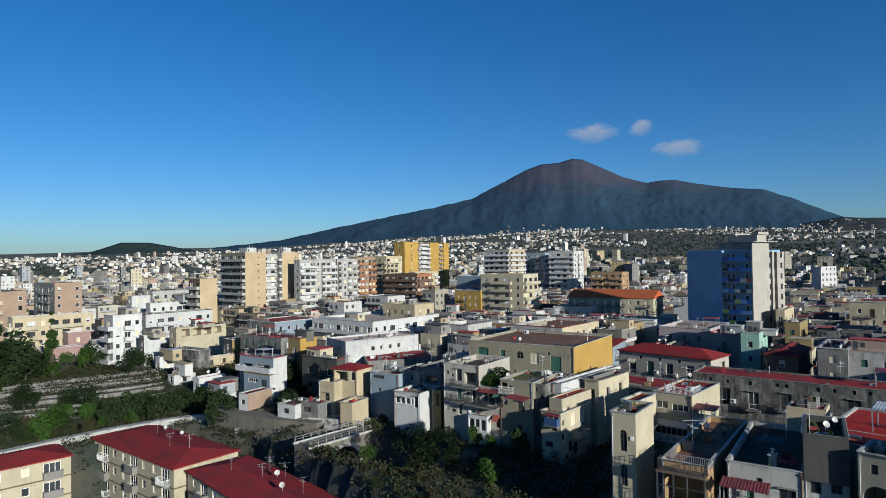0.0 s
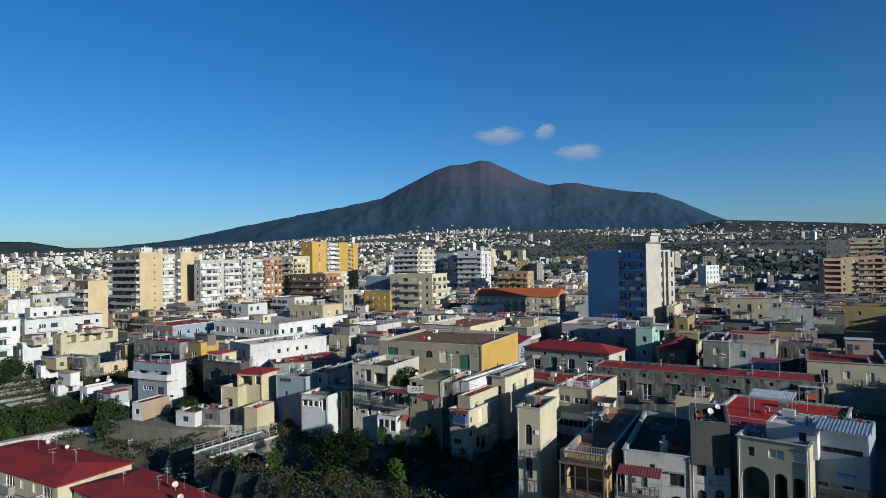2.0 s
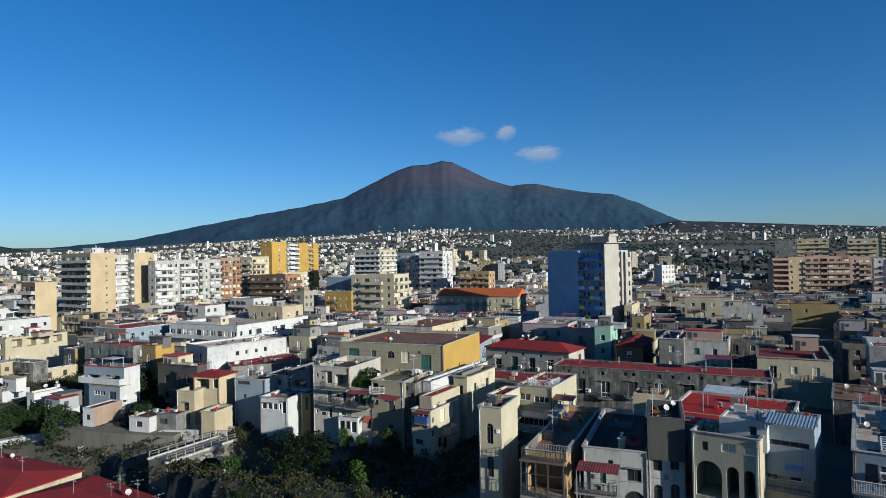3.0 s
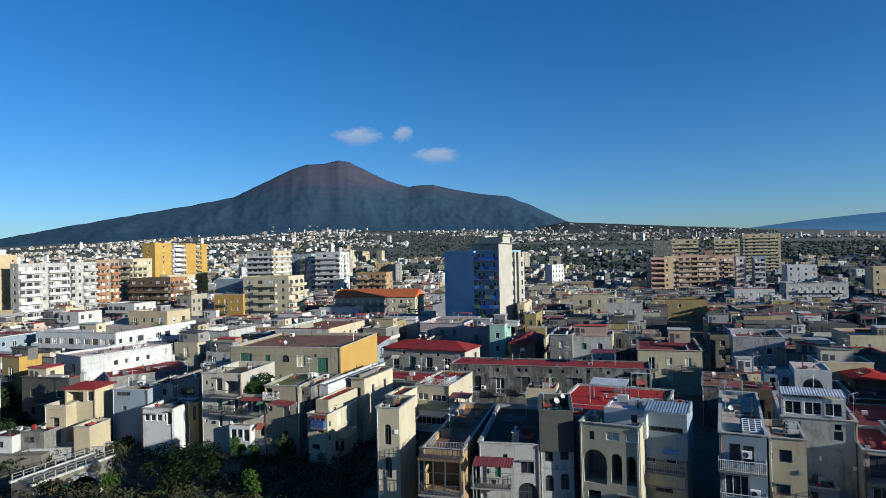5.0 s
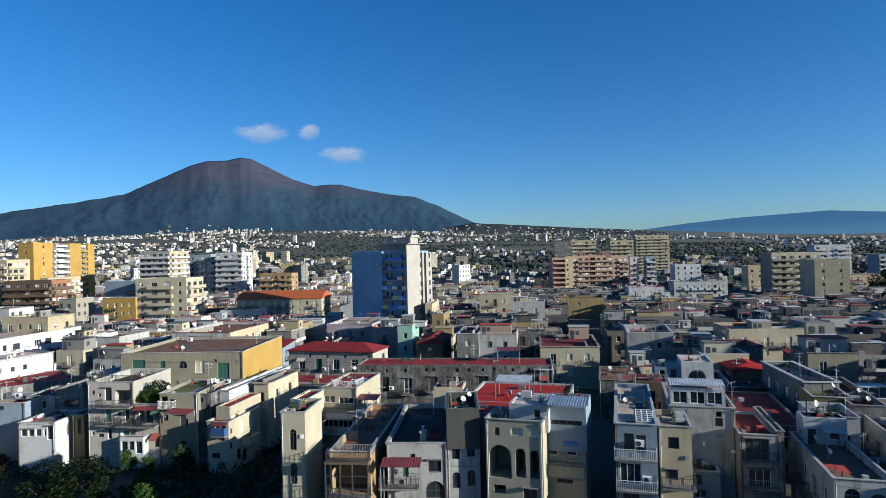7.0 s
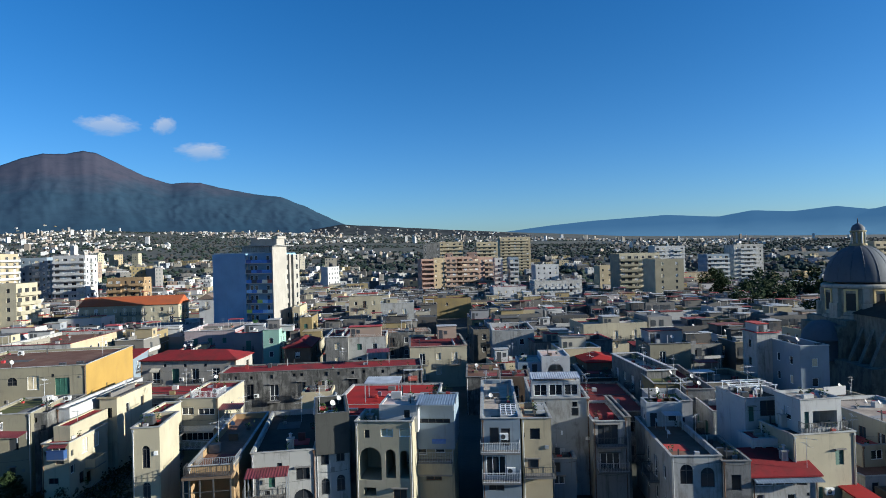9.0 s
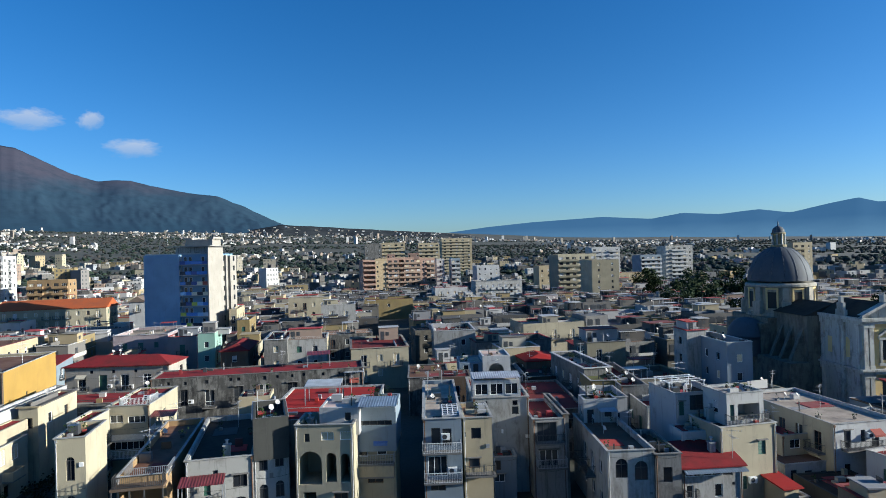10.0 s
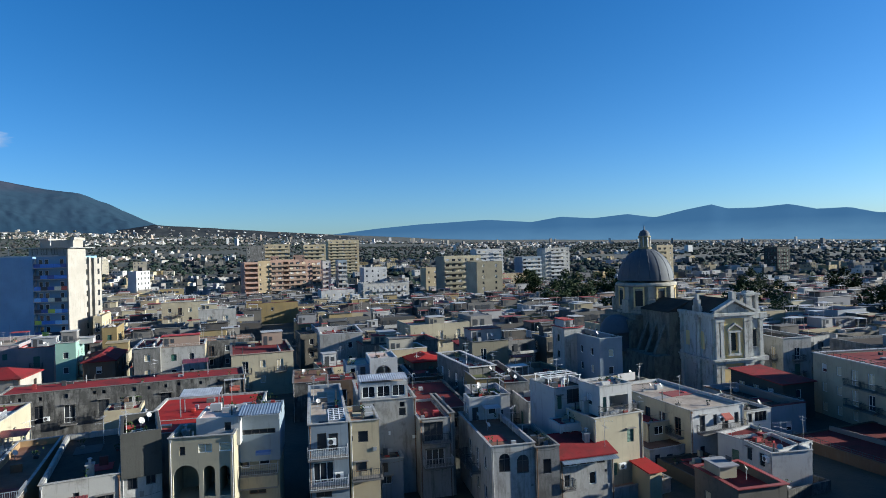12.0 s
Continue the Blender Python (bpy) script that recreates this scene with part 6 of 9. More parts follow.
# long yellow low building
house(96.0, 372.0, 3, 44.0, 12.0, 3.9, 21.5, "cream", "tan", fine=False, front=bays("wwwwwwwwwww", 44.0, 17.0, "cream"), right=([], []), left=([], []), parapet=0.4, label="long low yellow building with a row of windows")
# dark office
house(421.6, 426.9, 3, 14.1, 14.0, 4, 27.0, "darkgrey", "grey", fine=False, name="apartment_block", group="blocks of flats", category="apartment block", )
# red roofed wing
house(-13.2, 66.0, -4, 11.8, 16.0, 3.7, 14.8, "offwhite", "brightred", parapet=0.15, right=([], []), front=([], []))
# cream roof hut
house(-18.1, 77.9, 4, 3.8, 4.0, 11.5, 14.8, "cream", "red", parapet=0.1, right=([], []), name="roof_room", label="cream roof room under a red slab", category="roof hut", band=False, front=([(2.3, 2.1, 0.6, 0.7, "w")], []))
# canopy over the balcony house
canopy(-2.9, 59.8, -6, 3.8, 3.0, 16.7, 17.3, SHEET_BLUE)
# white canopy
canopy(9.9, 70.6, -4, 5.7, 2.5, 15.0, 17.2, SHEET_WHITE)
# red canopy
canopy(-18.6, 56.3, 8, 3.9, 2.0, 6.2, 11.8, SHEET_RED)
# blue-white roof room
house(11.1, 92.3, -3, 3.6, 6.0, 8, 15.2, "blue", "light", parapet=0.15, right=([], []), name="roof_room", label="blue-white roof room", category="roof hut", band=False, front=([(0.6, 6.0, 0.8, 0.8, "w"), (2.1, 5.6, 0.8, 1.3, "k")], []))
# white arched roof room
house(14.6, 91.8, -3, 4.2, 6.0, 8, 16.1, "white", "white", parapet=0.2, right=([], []), name="roof_room", label="white roof room with a wide arch", category="roof hut", band=False, front=([(0.9, 5.3, 2.3, 1.7, "A")], []))
# dark red roof room
house(7.3, 83.7, -4, 4.3, 5.0, 8, 14.9, "brown", "darkred", parapet=0.1, name="roof_room", label="low roof room under dark red felt", category="roof hut", band=False)
# brown roofed yard house
house(18.9, 80.5, -4, 7.5, 18.0, 3.7, 10.6, "weathered", "darkred", parapet=0.2, kinds="bk")
# grey mid house
house(15.4, 102.5, -3, 7.7, 10.0, 3.7, 11.0, "grey", "dark", parapet=0.3)
# shed with corrugated roof
house(3.8, 105.9, -3, 7.1, 12.0, 3.7, 10.5, "weathered", "brown", parapet=0.15)
# dark houses behind slot
house(24.7, 106.9, -4, 6.4, 14.0, 3.7, 9.5, "brown", "dark", parapet=0.3)
# white house with a long balcony
house(51.0, 66.1, 3, 8.6, 17.0, 3.7, 10.9, "white", "light", right=([], []), parapet=0.3, side_wall="pale", label="white house with blue-tinted front and a long balcony", front=([(1.4, 4.3, 0.9, 2.1, "k"), (3.6, 4.9, 0.6, 1.4, "k"), (5.0, 4.1, 1.0, 2.1, "k"), (7.0, 4.8, 0.7, 1.4, "k"), (5.0, 0.7, 1.2, 2.1, "k"), (1.4, 1.1, 0.8, 1.4, "k"), (7.3, 0.9, 0.7, 1.7, "k")], [(1.0, 4.3, 7.2, 1.0, "bars")]))
# white house next to it
house(61.1, 67.9, 3, 4.3, 9.0, 3.7, 9.4, "white", "dark", right=([], []), parapet=0.3, front=([(0.4, 4.1, 0.7, 1.2, "k"), (1.5, 4.1, 2.1, 1.3, "k")], []))
# terrace wing
house(54.3, 62.3, -97, 6.6, 5.0, 3.7, 8.4, "white", "dark", right=([], []), parapet=0.8, label="low white wing with a row of doors", front=([(0.6, 2.8, 0.8, 1.4, "k"), (2.3, 2.7, 0.9, 1.5, "k"), (4.5, 2.7, 0.9, 1.5, "k")], []))
# terrace wing room
house(55.0, 56.4, 11, 6.2, 8.0, 3.7, 8.4, "white", "darkred", right=([], []), parapet=0.3, label="low white room beside a walled terrace", front=([(0.6, 2.6, 0.7, 1.4, "k"), (1.9, 2.8, 0.7, 1.2, "k"), (3.2, 2.2, 2.0, 1.9, "k")], []))
# cream house with a green rim
house(47.3, 69.9, 4, 4.0, 9.0, 3.7, 8.7, "pale", "green", right=([], []), parapet=0.6, label="pale house with a green roof rim", front=([(1.1, 3.3, 1.4, 1.1, "w")], []))
# low rooms with a canopy
house(45.5, 66.9, 4, 6.9, 5.0, 3.7, 6.3, "offwhite", "brown", right=([], []), parapet=0.1, front=([(0.8, 0.2, 0.8, 1.7, "k"), (2.6, 0.1, 1.0, 1.6, "k"), (4.7, 0.3, 1.0, 1.2, "k")], []))
# white loggia on the corner house
house(35.4, 61.2, 6, 4.4, 4.0, 12.9, 16.3, "white", "light", right=([], []), parapet=0.25, name="roof_room", label="white penthouse with an open planted loggia", category="roof hut", front=([(0.4, 0.5, 0.5, 1.7, "g"), (1.3, 0.5, 2.6, 1.7, "o")], []))
terrace_rail(35.2, 61.3, 6, 4.6, 1.0, 13.2, "bars")
# roof room above the red roof
house(31.0, 62.4, -1, 2.7, 3.0, 9.5, 12.2, "white", "darkred", right=([], []), parapet=0.1, name="roof_room", label="small white roof room with a dark red slab", category="roof hut", band=False, front=([(0.3, 1.1, 0.9, 0.8, "w"), (1.4, 1.1, 0.9, 0.8, "w")], []))
# cream house with a red-brown roof
house(85.8, 80.2, -98, 16.9, 16.0, 3.7, 13.5, "pale", "darkred", fine=False, floors=3, balcony=0, parapet=0.3, label="pale house with a red-brown roof")
# dark red roofs
house(68.3, 67.7, -86, 12.7, 16.0, 3.7, 5.5, "brown", "darkred", fine=False, floors=1, parapet=0.15, balcony=0)
# dark shed
house(46.1, 59.3, 0, 7.0, 7.0, 3.7, 5.5, "darkgrey", "dark", fine=False, floors=1, parapet=0.15, balcony=0, front=([], []))
# stone terrace front
house(53.3, 53.4, 6, 6.6, 9.0, 3.7, 5.2, "weathered", "tan", fine=False, front=([], []), parapet=0.7)
# shaded house, the shade put into its pale blue colour
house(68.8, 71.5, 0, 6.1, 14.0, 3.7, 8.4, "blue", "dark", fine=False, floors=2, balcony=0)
# house in scaffold netting
house(-42.1, 144.0, 3, 3.7, 8.0, 3.7, 15.1, "netting", "grey", fine=False, floors=2, label="narrow house behind green scaffold netting")
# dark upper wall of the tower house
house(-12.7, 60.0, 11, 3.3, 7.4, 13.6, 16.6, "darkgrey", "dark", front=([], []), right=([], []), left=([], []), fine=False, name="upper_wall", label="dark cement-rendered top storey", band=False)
# red roof beside the olive house
house(-46.4, 82.9, 0, 2.3, 10.0, 3.7, 13.7, "pale", "red", parapet=0.15, fine=False, floors=1)
# red awning of the terraced house
canopy(-53.2, 71.7, -6, 3.7, 1.6, 11.4, 12.0, SHEET_RED)

# ---------------------------------------------------------------- the blue and white tower
def tower():
    top = new("tower_block")
    top.matrix_basis = pose(-71.3, 192.2, 4, 0, 0, -14)
    tagged(top, "tall flats with a blind blue wall, mosaic balconies and white flank", "apartment block", "blocks of flats")
    SPOTS.append(footprint(-71.3, 192.2, -14, 21.1, 15.6))
    H, W1, W2, D = 29.4, 11.4, 21.1, 15.6
    g = Builder()
    g.box(0, 0, -1, W1, D, H)
    part("blue_wall", g, WALL["skyblue"], top, "blind wall in faded blue paint")
    g = Builder()
    g.box(W1, 1.5, -1, W2 - 0.45, D - 0.5, H - 0.01)
    part("bay_wall", g, WALL["skyblue"], top)
    # white rounded wing walls between the blue slab and the balconies
    FH = 3.05
    panels = [plain("navy_panel", (0.025, 0.07, 0.26), 0.5), plain("blue_panel", (0.05, 0.20, 0.55), 0.5), plain("dark_panel", (0.02, 0.025, 0.04), 0.5), plain("sky_panel", (0.25, 0.50, 0.75), 0.5),
              plain("cream_panel", (0.75, 0.70, 0.52), 0.6), plain("lime_panel", (0.55, 0.58, 0.08), 0.6), plain("red_panel", (0.45, 0.08, 0.05), 0.6), plain("grey_panel", (0.45, 0.58, 0.68), 0.6)]
    rows = ["01110", "21011", "12046", "31424", "20531", "51137", "05221", "41242", "01121", "21031"]
    rnd = random.Random(3)
    for f in range(9):
        z = H - FH * (f + 1)
        s = Builder()
        s.box(W1, 0, z - 0.2, W2 - 0.4, 1.5, z)
        slab = part("balcony", s, WALL["white"], top)
        n = 5
        for k in range(n):
            a, b = W1 + 0.2 + (W2 - W1 - 0.7) * k / n, W1 + 0.2 + (W2 - W1 - 0.7) * (k + 1) / n
            q = Builder()
            q.box(a + 0.02, -0.02, z + 0.05, b - 0.02, 0.06, z + 1.05)
            part("panel", q, panels[int(rows[f][k])], slab)
        wing = Builder()
        wing.face([(W1 + 0.02, 0, z), (W1 + 0.02, 0, z + 1.1), (W1 + 0.02, 1.4, z + FH - 0.2), (W1 + 0.02, 1.4, z)])
        wing.face([(W1 + 0.12, 0, z), (W1 + 0.12, 1.4, z), (W1 + 0.12, 1.4, z + FH - 0.2), (W1 + 0.12, 0, z + 1.1)])
        wing.face([(W1 + 0.02, 0, z), (W1 + 0.12, 0, z), (W1 + 0.12, 0, z + 1.1), (W1 + 0.02, 0, z + 1.1)])
        wing.face([(W1 + 0.02, 0, z + 1.1), (W1 + 0.12, 0, z + 1.1), (W1 + 0.12, 1.4, z + FH - 0.2), (W1 + 0.02, 1.4, z + FH - 0.2)])
        part("wing_wall", wing, WALL["white"], top)
        for u in (W1 + 0.8, W1 + 2.4, W1 + 6.4, W1 + 8.2):
            a, b, _ = window_meshes("d" if u < W1 + 4 else "w", 1.0, 2.2)
            fr = part("window", a, None, top, at=pose(u, 1.4, z + 0.1))
            part("pane", b, None, fr)
    # white lit flank: a taller fin, recessed strips with windows
    g = Builder()
    g.box(W2 - 0.4, -0.6, -1, W2, 8.2, H + 1.9)
    g.box(W2 - 2.4, 4.6, H, W2 - 0.4, 8.2, H + 1.9)
    part("fin_wall", g, WALL["chalk"], top, "bright white flank")
    g = Builder()
    g.box(W2 - 0.4, 8.2, -1, W2 - 0.3, 11.6, H - 0.4)
    g.box(W2 - 0.3, 9.4, -1, W2 + 0.25, 10.4, H - 0.4)
    g.box(W2 - 0.4, 11.6, -1, W2 + 0.5, D, H - 0.6)
    part("flank_wall", g, WALL["chalk"], top)
    for f in range(9):
        z = H - FH * (f + 1)
        for u, w, out in ((8.5, 0.8, -0.24), (10.6, 0.8, -0.24), (13.4, 1.0, 0.56)):
            a, b, _ = window_meshes("k", w, 1.6)
            fr = part("window", a, None, top, at=pose(W2 + out, u, z + 0.7, 0, 0, 90))
            part("pane", b, None, fr)
    g = Builder()
    g.box(0.3, 0.3, H, W2 - 3, 0.5, H + 0.35)
    part("coping", g, WALL["white"], top)
    g = Builder()
    g.box(8.0, 4.0, H, W2 - 2.6, D - 2.5, H + 2.3)
    g.box(6.5, 2.4, H + 2.3, W2 - 1.0, D - 0.5, H + 2.5)
    ph = part("penthouse", g, WALL["offwhite"], top)
    for u in (9.0, 11.4, 14.2, 17.5):
        a, b, _ = window_meshes("k", 1.5, 1.6)
        fr = part("window", a, None, ph, at=pose(u, 3.92, H + 0.5))
    g = Builder()
    g.box(10.5, 5, H + 2.5, 19.5, 10, H + 4.5)
    g.box(10.2, 4.7, H + 4.5, 13.0, 10.3, H + 5.0)
    g.box(19.0, 4.7, H + 4.5, 20.0, 10.3, H + 5.2)
    part("lift_room", g, WALL["chalk"], top)
    for u, v in ((2, 5), (5.5, 4), (14, 4)):
        antenna(on_roof(-71.3, 192.2, -14, u, v, 4 + H + (3.0 if u > 4 else 0), 30))


tower()


# ---- cream twin towers
def twin():
    kw = dict(fine=False, name="apartment_block", group="blocks of flats", category="apartment block", left=([], []), parapet=0.4)
    tiny = lambda d, at: ([(d * at, 2.4 + 3.05 * k, 0.7, 0.6, "k") for k in range(10)], [])
    house(-272.3, 145.7, 0, 21.5, 10.6, 4, 36.6, "olive", "grey", front=bays("BBBBBB", 21.5, 32.6, "offwhite", depth=1.5), right=tiny(10.6, 0.6), side_wall="smooth",
          label="tall block of flats with grey balconies and a blind cream flank", **kw)
    house(-263.0, 156.3, 0, 8.0, 8.5, 4, 35.8, "offwhite", "grey", front=([], []), right=bays("BB", 8.5, 31.8, "white"), label="recessed stair and balcony part between cream towers", **kw)
    house(-258.8, 164.8, 0, 8.0, 9.6, 4, 36.6, "offwhite", "grey", front=bays("B", 8.0, 32.6, "white"), right=tiny(9.6, 0.78), side_wall="smooth",
          label="tall block of flats with a blind cream flank", **kw)
    hut(-262, 149, 0, 7, 5, 36.2, 2.6, "white", "light")
    hut(-258, 168, 0, 4, 4, 36.2, 2.6, "white", "light")


twin()


# ---- pink-brown flats with many balconies
def pink_flats():
    kw = dict(fine=False, name="apartment_block", group="blocks of flats", category="apartment block", left=([], []), right=([], []), parapet=0.4)
    x, y, yaw = -12.6, 396.0, 12
    for w, up, wall, pat, trim, text in (
            (8.2, 28.2, "salmon", "LL", "salmon", "salmon block of flats with open loggias"),
            (7.6, 28.8, "smooth", "w.w", "salmon", "pale salmon stair front of flats"),
            (23.0, 29.0, "salmon", "BBLBBB", "peach", "salmon block of flats with stacked balconies"),
            (9.4, 28.2, "salmon", "wBB", "peach", "salmon block of flats with stacked balconies")):
        house(x, y, yaw, w, 14, 3.0, up, wall, "darkred", front=bays(pat, w, up - 3.0, trim), label=text, **kw)
        x, y = x + w * math.cos(radians(yaw)), y + w * math.sin(radians(yaw))
    hut(3, 403, 0, 5, 4, 28.4, 3.0, "salmon", "darkred")
    hut(17, 403, 0, 7, 4, 28.6, 3.2, "salmon", "darkred")


pink_flats()


# ---- the domed church
STONE_GREY = plaster("grey_stucco_trim", (1.05, 1.05, 0.96), 0.5)
CHURCH_YELLOW = plaster("church_yellow_panel", (1.6, 1.18, 0.55), 0.1)
LEAD = plaster("dome_lead_sheet", (0.15, 0.18, 0.22), 0.35, (0.05, 0.05, 0.055), 0.75)


def church():
    top = new("church")
    top.matrix_basis = pose(77.2, 92.8, 4, 0, 0, -3)
    tagged(top, "baroque church with grey dome and yellow and stone front", "church")
    SPOTS.append((66, 90, 100, 134))
    W, F, B = 11.0, 7.6, 10.0          # width, width of the middle bay, depth of the front block
    hz, uz = 7.0, 15.3
    g = Builder()
    facade(g, lambda u, v, i: (u, i, v), F, -1, uz, [(3.2, hz + 1.3, 1.5, 3.7, 0.5, True)])
    g.box(0.05, 0.6, -1, F, B, uz - 0.01)
    part("wall", g, CHURCH_YELLOW, top)
    g = Builder()
    facade(g, lambda u, v, i: (F + u, 0.9 + i, v), W - F, -1, uz - 0.4, [(1.0, hz + 1.6, 1.3, 3.6, 0.45, True)])
    g.box(F, 1.4, -1, W, B, uz - 0.41)
    part("side_bay", g, STONE_GREY, top)
    flank = Builder()
    facade(flank, lambda u, v, i: (i, B - u, v), B, -1, uz, [(1.5, hz + 1.6, 1.2, 2.8, 0.4, False), (5.6, hz + 1.4, 1.5, 3.4, 0.45, True)])
    part("flank_wall", flank, STONE_GREY, top)
    for q in ((3.15, 0.42, hz + 1.25, 4.75, 0.5, hz + 5.1), (F + 1.05, 1.3, hz + 1.65, F + 2.25, 1.36, hz + 4.8), (0.36, B - 2.7, hz + 1.6, 0.4, B - 1.5, hz + 4.4), (0.40, B - 7.1, hz + 1.4, 0.44, B - 5.6, hz + 4.8)):
        w = Builder()
        w.box(*q)
        part("window", w, GLASS, top)
    for q in ((-0.5, -0.7, hz - 0.8, F + 0.5, 0.05, hz - 0.3), (-0.8, -1.0, hz - 0.3, F + 0.7, 0.05, hz), (-0.4, -0.5, uz - 1.0, F + 0.4, 0.05, uz - 0.5), (-0.7, -0.9, uz - 0.5, F + 0.7, 0.05, uz),
              (F + 0.7, 0.2, hz - 0.8, W + 0.5, 0.95, hz), (F + 0.7, 0.3, uz - 1.3, W + 0.5, 0.95, uz - 0.4),
              (-0.7, 0.05, uz - 0.5, 0.06, B, uz), (-0.45, 0.05, uz - 1.0, 0.05, B, uz - 0.5), (-0.8, 0.05, hz - 0.3, 0.04, B, hz), (-0.5, 0.05, hz - 0.8, 0.03, B, hz - 0.3)):
        t = Builder()
        t.box(*q)
        part("cornice", t, STONE_GREY, top)
    for u, y in ((0.05, 0.0), (1.0, 0.0), (6.0, 0.0), (6.75, 0.0), (F + 0.15, 0.9), (W - 1.0, 0.9)):
        for a, b in ((-0.5, hz - 0.8), (hz, uz - 1.0)):
            p = Builder()
            p.box(u, y - 0.35, a, u + 0.7, y + 0.04, b)
            p.box(u - 0.08, y - 0.45, a, u + 0.78, y + 0.03, a + 0.5)
            p.box(u - 0.1, y - 0.48, b - 0.6, u + 0.8, y + 0.03, b)
            part("pilaster", p, STONE_GREY, top)
    for v in (0.3, 3.9, 4.9, B - 0.9):
        for a, b in ((-0.5, hz - 0.8), (hz, uz - 1.0)):
            p = Builder()
            p.box(-0.35, v, a, 0.03, v + 0.7, b)
            p.box(-0.45, v - 0.08, a, 0.02, v + 0.78, a + 0.5)
            p.box(-0.48, v - 0.1, b - 0.6, 0.02, v + 0.8, b)
            part("pilaster", p, STONE_GREY, top)
    # yellow panel of the lower storey, in a raised frame
    for q in ((0.95, -0.12, 1.4, 6.65, 0.0, 1.7), (0.95, -0.12, 5.2, 6.65, 0.0, 5.5)):
        n = Builder()
        n.box(*q)
        part("panel_frame", n, STONE_GREY, top)
    # window surround with its own pediment, and the main pediment
    s = Builder()
    s.box(2.8, -0.3, hz + 0.9, 3.18, 0.03, hz + 4.7)
    s.box(4.72, -0.3, hz + 0.9, 5.1, 0.03, hz + 4.7)
    s.box(2.6, -0.4, hz + 0.5, 5.3, 0.03, hz + 0.9)
    s.box(2.6, -0.4, hz + 4.7, 5.3, 0.03, hz + 5.05)
    for a, b in (((2.4, hz + 5.1), (3.95, hz + 6.1)), ((3.95, hz + 6.1), (5.5, hz + 5.1))):
        s.face([(a[0], -0.5, a[1]), (b[0], -0.5, b[1]), (b[0], -0.5, b[1] + 0.35), (a[0], -0.5, a[1] + 0.35)])
        s.face([(a[0], -0.5, a[1] + 0.35), (b[0], -0.5, b[1] + 0.35), (b[0], 0.03, b[1] + 0.35), (a[0], 0.03, a[1] + 0.35)])
        s.face([(a[0], 0.03, a[1]), (b[0], 0.03, b[1]), (b[0], -0.5, b[1]), (a[0], -0.5, a[1])])
    part("window_surround", s, STONE_GREY, top)
    p = Builder()
    x0, x1, xm, pz = 0.2, 7.4, 3.8, 2.5
    p.face([(x0, 0, uz), (x1, 0, uz), (xm, 0, uz + pz - 0.5)])
    for a, b in (((x0 - 0.7, uz), (xm, uz + pz - 0.4)), ((xm, uz + pz - 0.4), (x1 + 0.7, uz))):
        p.face([(a[0], -0.8, a[1]), (b[0], -0.8, b[1]), (b[0], -0.8, b[1] + 0.5), (a[0], -0.8, a[1] + 0.5)])
        p.face([(a[0], -0.8, a[1] + 0.5), (b[0], -0.8, b[1] + 0.5), (b[0], 0.4, b[1] + 0.5), (a[0], 0.4, a[1] + 0.5)])
        p.face([(a[0], 0.4, a[1]), (b[0], 0.4, b[1]), (b[0], -0.8, b[1]), (a[0], -0.8, a[1])])
    p.box(xm - 0.45, -0.6, uz + pz, xm + 0.45, 0.4, uz + pz + 1.3)
    part("pediment", p, STONE_GREY, top)
    # curled gable over the flank
    c = Builder()
    for v0, v1, h in ((3.6, 5.9, 1.0), (4.0, 5.5, 2.2), (4.4, 5.1, 3.2)):
        c.box(-0.25, v0, uz, 0.25, v1, uz + h)
    part("gable", c, STONE_GREY, top)
    # nave behind the front block, under a low roof
    stucco_dull = plaster("weathered_church_stucco", (0.42, 0.38, 0.30), 0.7, (0.06, 0.055, 0.045))
    n = Builder()
    n.box(-2.6, B, -1, 7.6, 20, uz - 0.6)
    part("nave_wall", n, stucco_dull, top)
    r = Builder()
    r.face([(0, 0.4, uz), (xm, 0.4, uz + pz), (xm, B, uz + pz), (0, B, uz)])
    r.face([(xm, 0.4, uz + pz), (F, 0.4, uz), (F, B, uz), (xm, B, uz + pz)])
    r.face([(0, B, uz), (xm, B, uz + pz), (F, B, uz)])
    r.face([(-3.0, B, uz - 0.6), (2.4, B, uz + 1.6), (2.4, 20, uz + 1.6), (-3.0, 20, uz - 0.6)])
    r.face([(2.4, B, uz + 1.6), (8.0, B, uz - 0.6), (8.0, 20, uz - 0.6), (2.4, 20, uz + 1.6)])
    r.face([(-3.0, B + 0.02, uz - 0.6), (8.0, B + 0.02, uz - 0.6), (2.4, B + 0.02, uz + 1.6)])
    part("roof", r, ROOF["dark"], top)
    # open bell turret
    for u in (W - 3.1,):
        z = uz - 0.2
        b = Builder()
        b.box(u - 0.15, 1.05, z - 0.3, u + 2.75, 3.95, z + 0.35)
        turret = part("bell_turret", b, STONE_GREY, top)
        for du in (0, 1.9):
            for dv in (0, 1.7):
                b = Builder()
                b.box(u + du, 1.3 + dv, z + 0.35, u + du + 0.7, 2.0 + dv, z + 3.0)
                b.box(u + du - 0.08, 1.22 + dv, z + 2.6, u + du + 0.78, 2.08 + dv, z + 2.8)
                part("pier", b, STONE_GREY, turret)
        b = Builder()
        b.box(u - 0.25, 1.05, z + 3.0, u + 2.85, 3.95, z + 3.4)
        b.box(u + 0.5, 1.8, z + 3.4, u + 2.1, 3.2, z + 3.75)
        part("cap", b, STONE_GREY, turret)
    # buttressed flank
    f = Builder()
    for v in (11, 14, 17):
        f.face([(-5.4, v, -1), (-5.4, v, 6.0), (-2.6, v, 12.5), (-2.6, v, -1)])
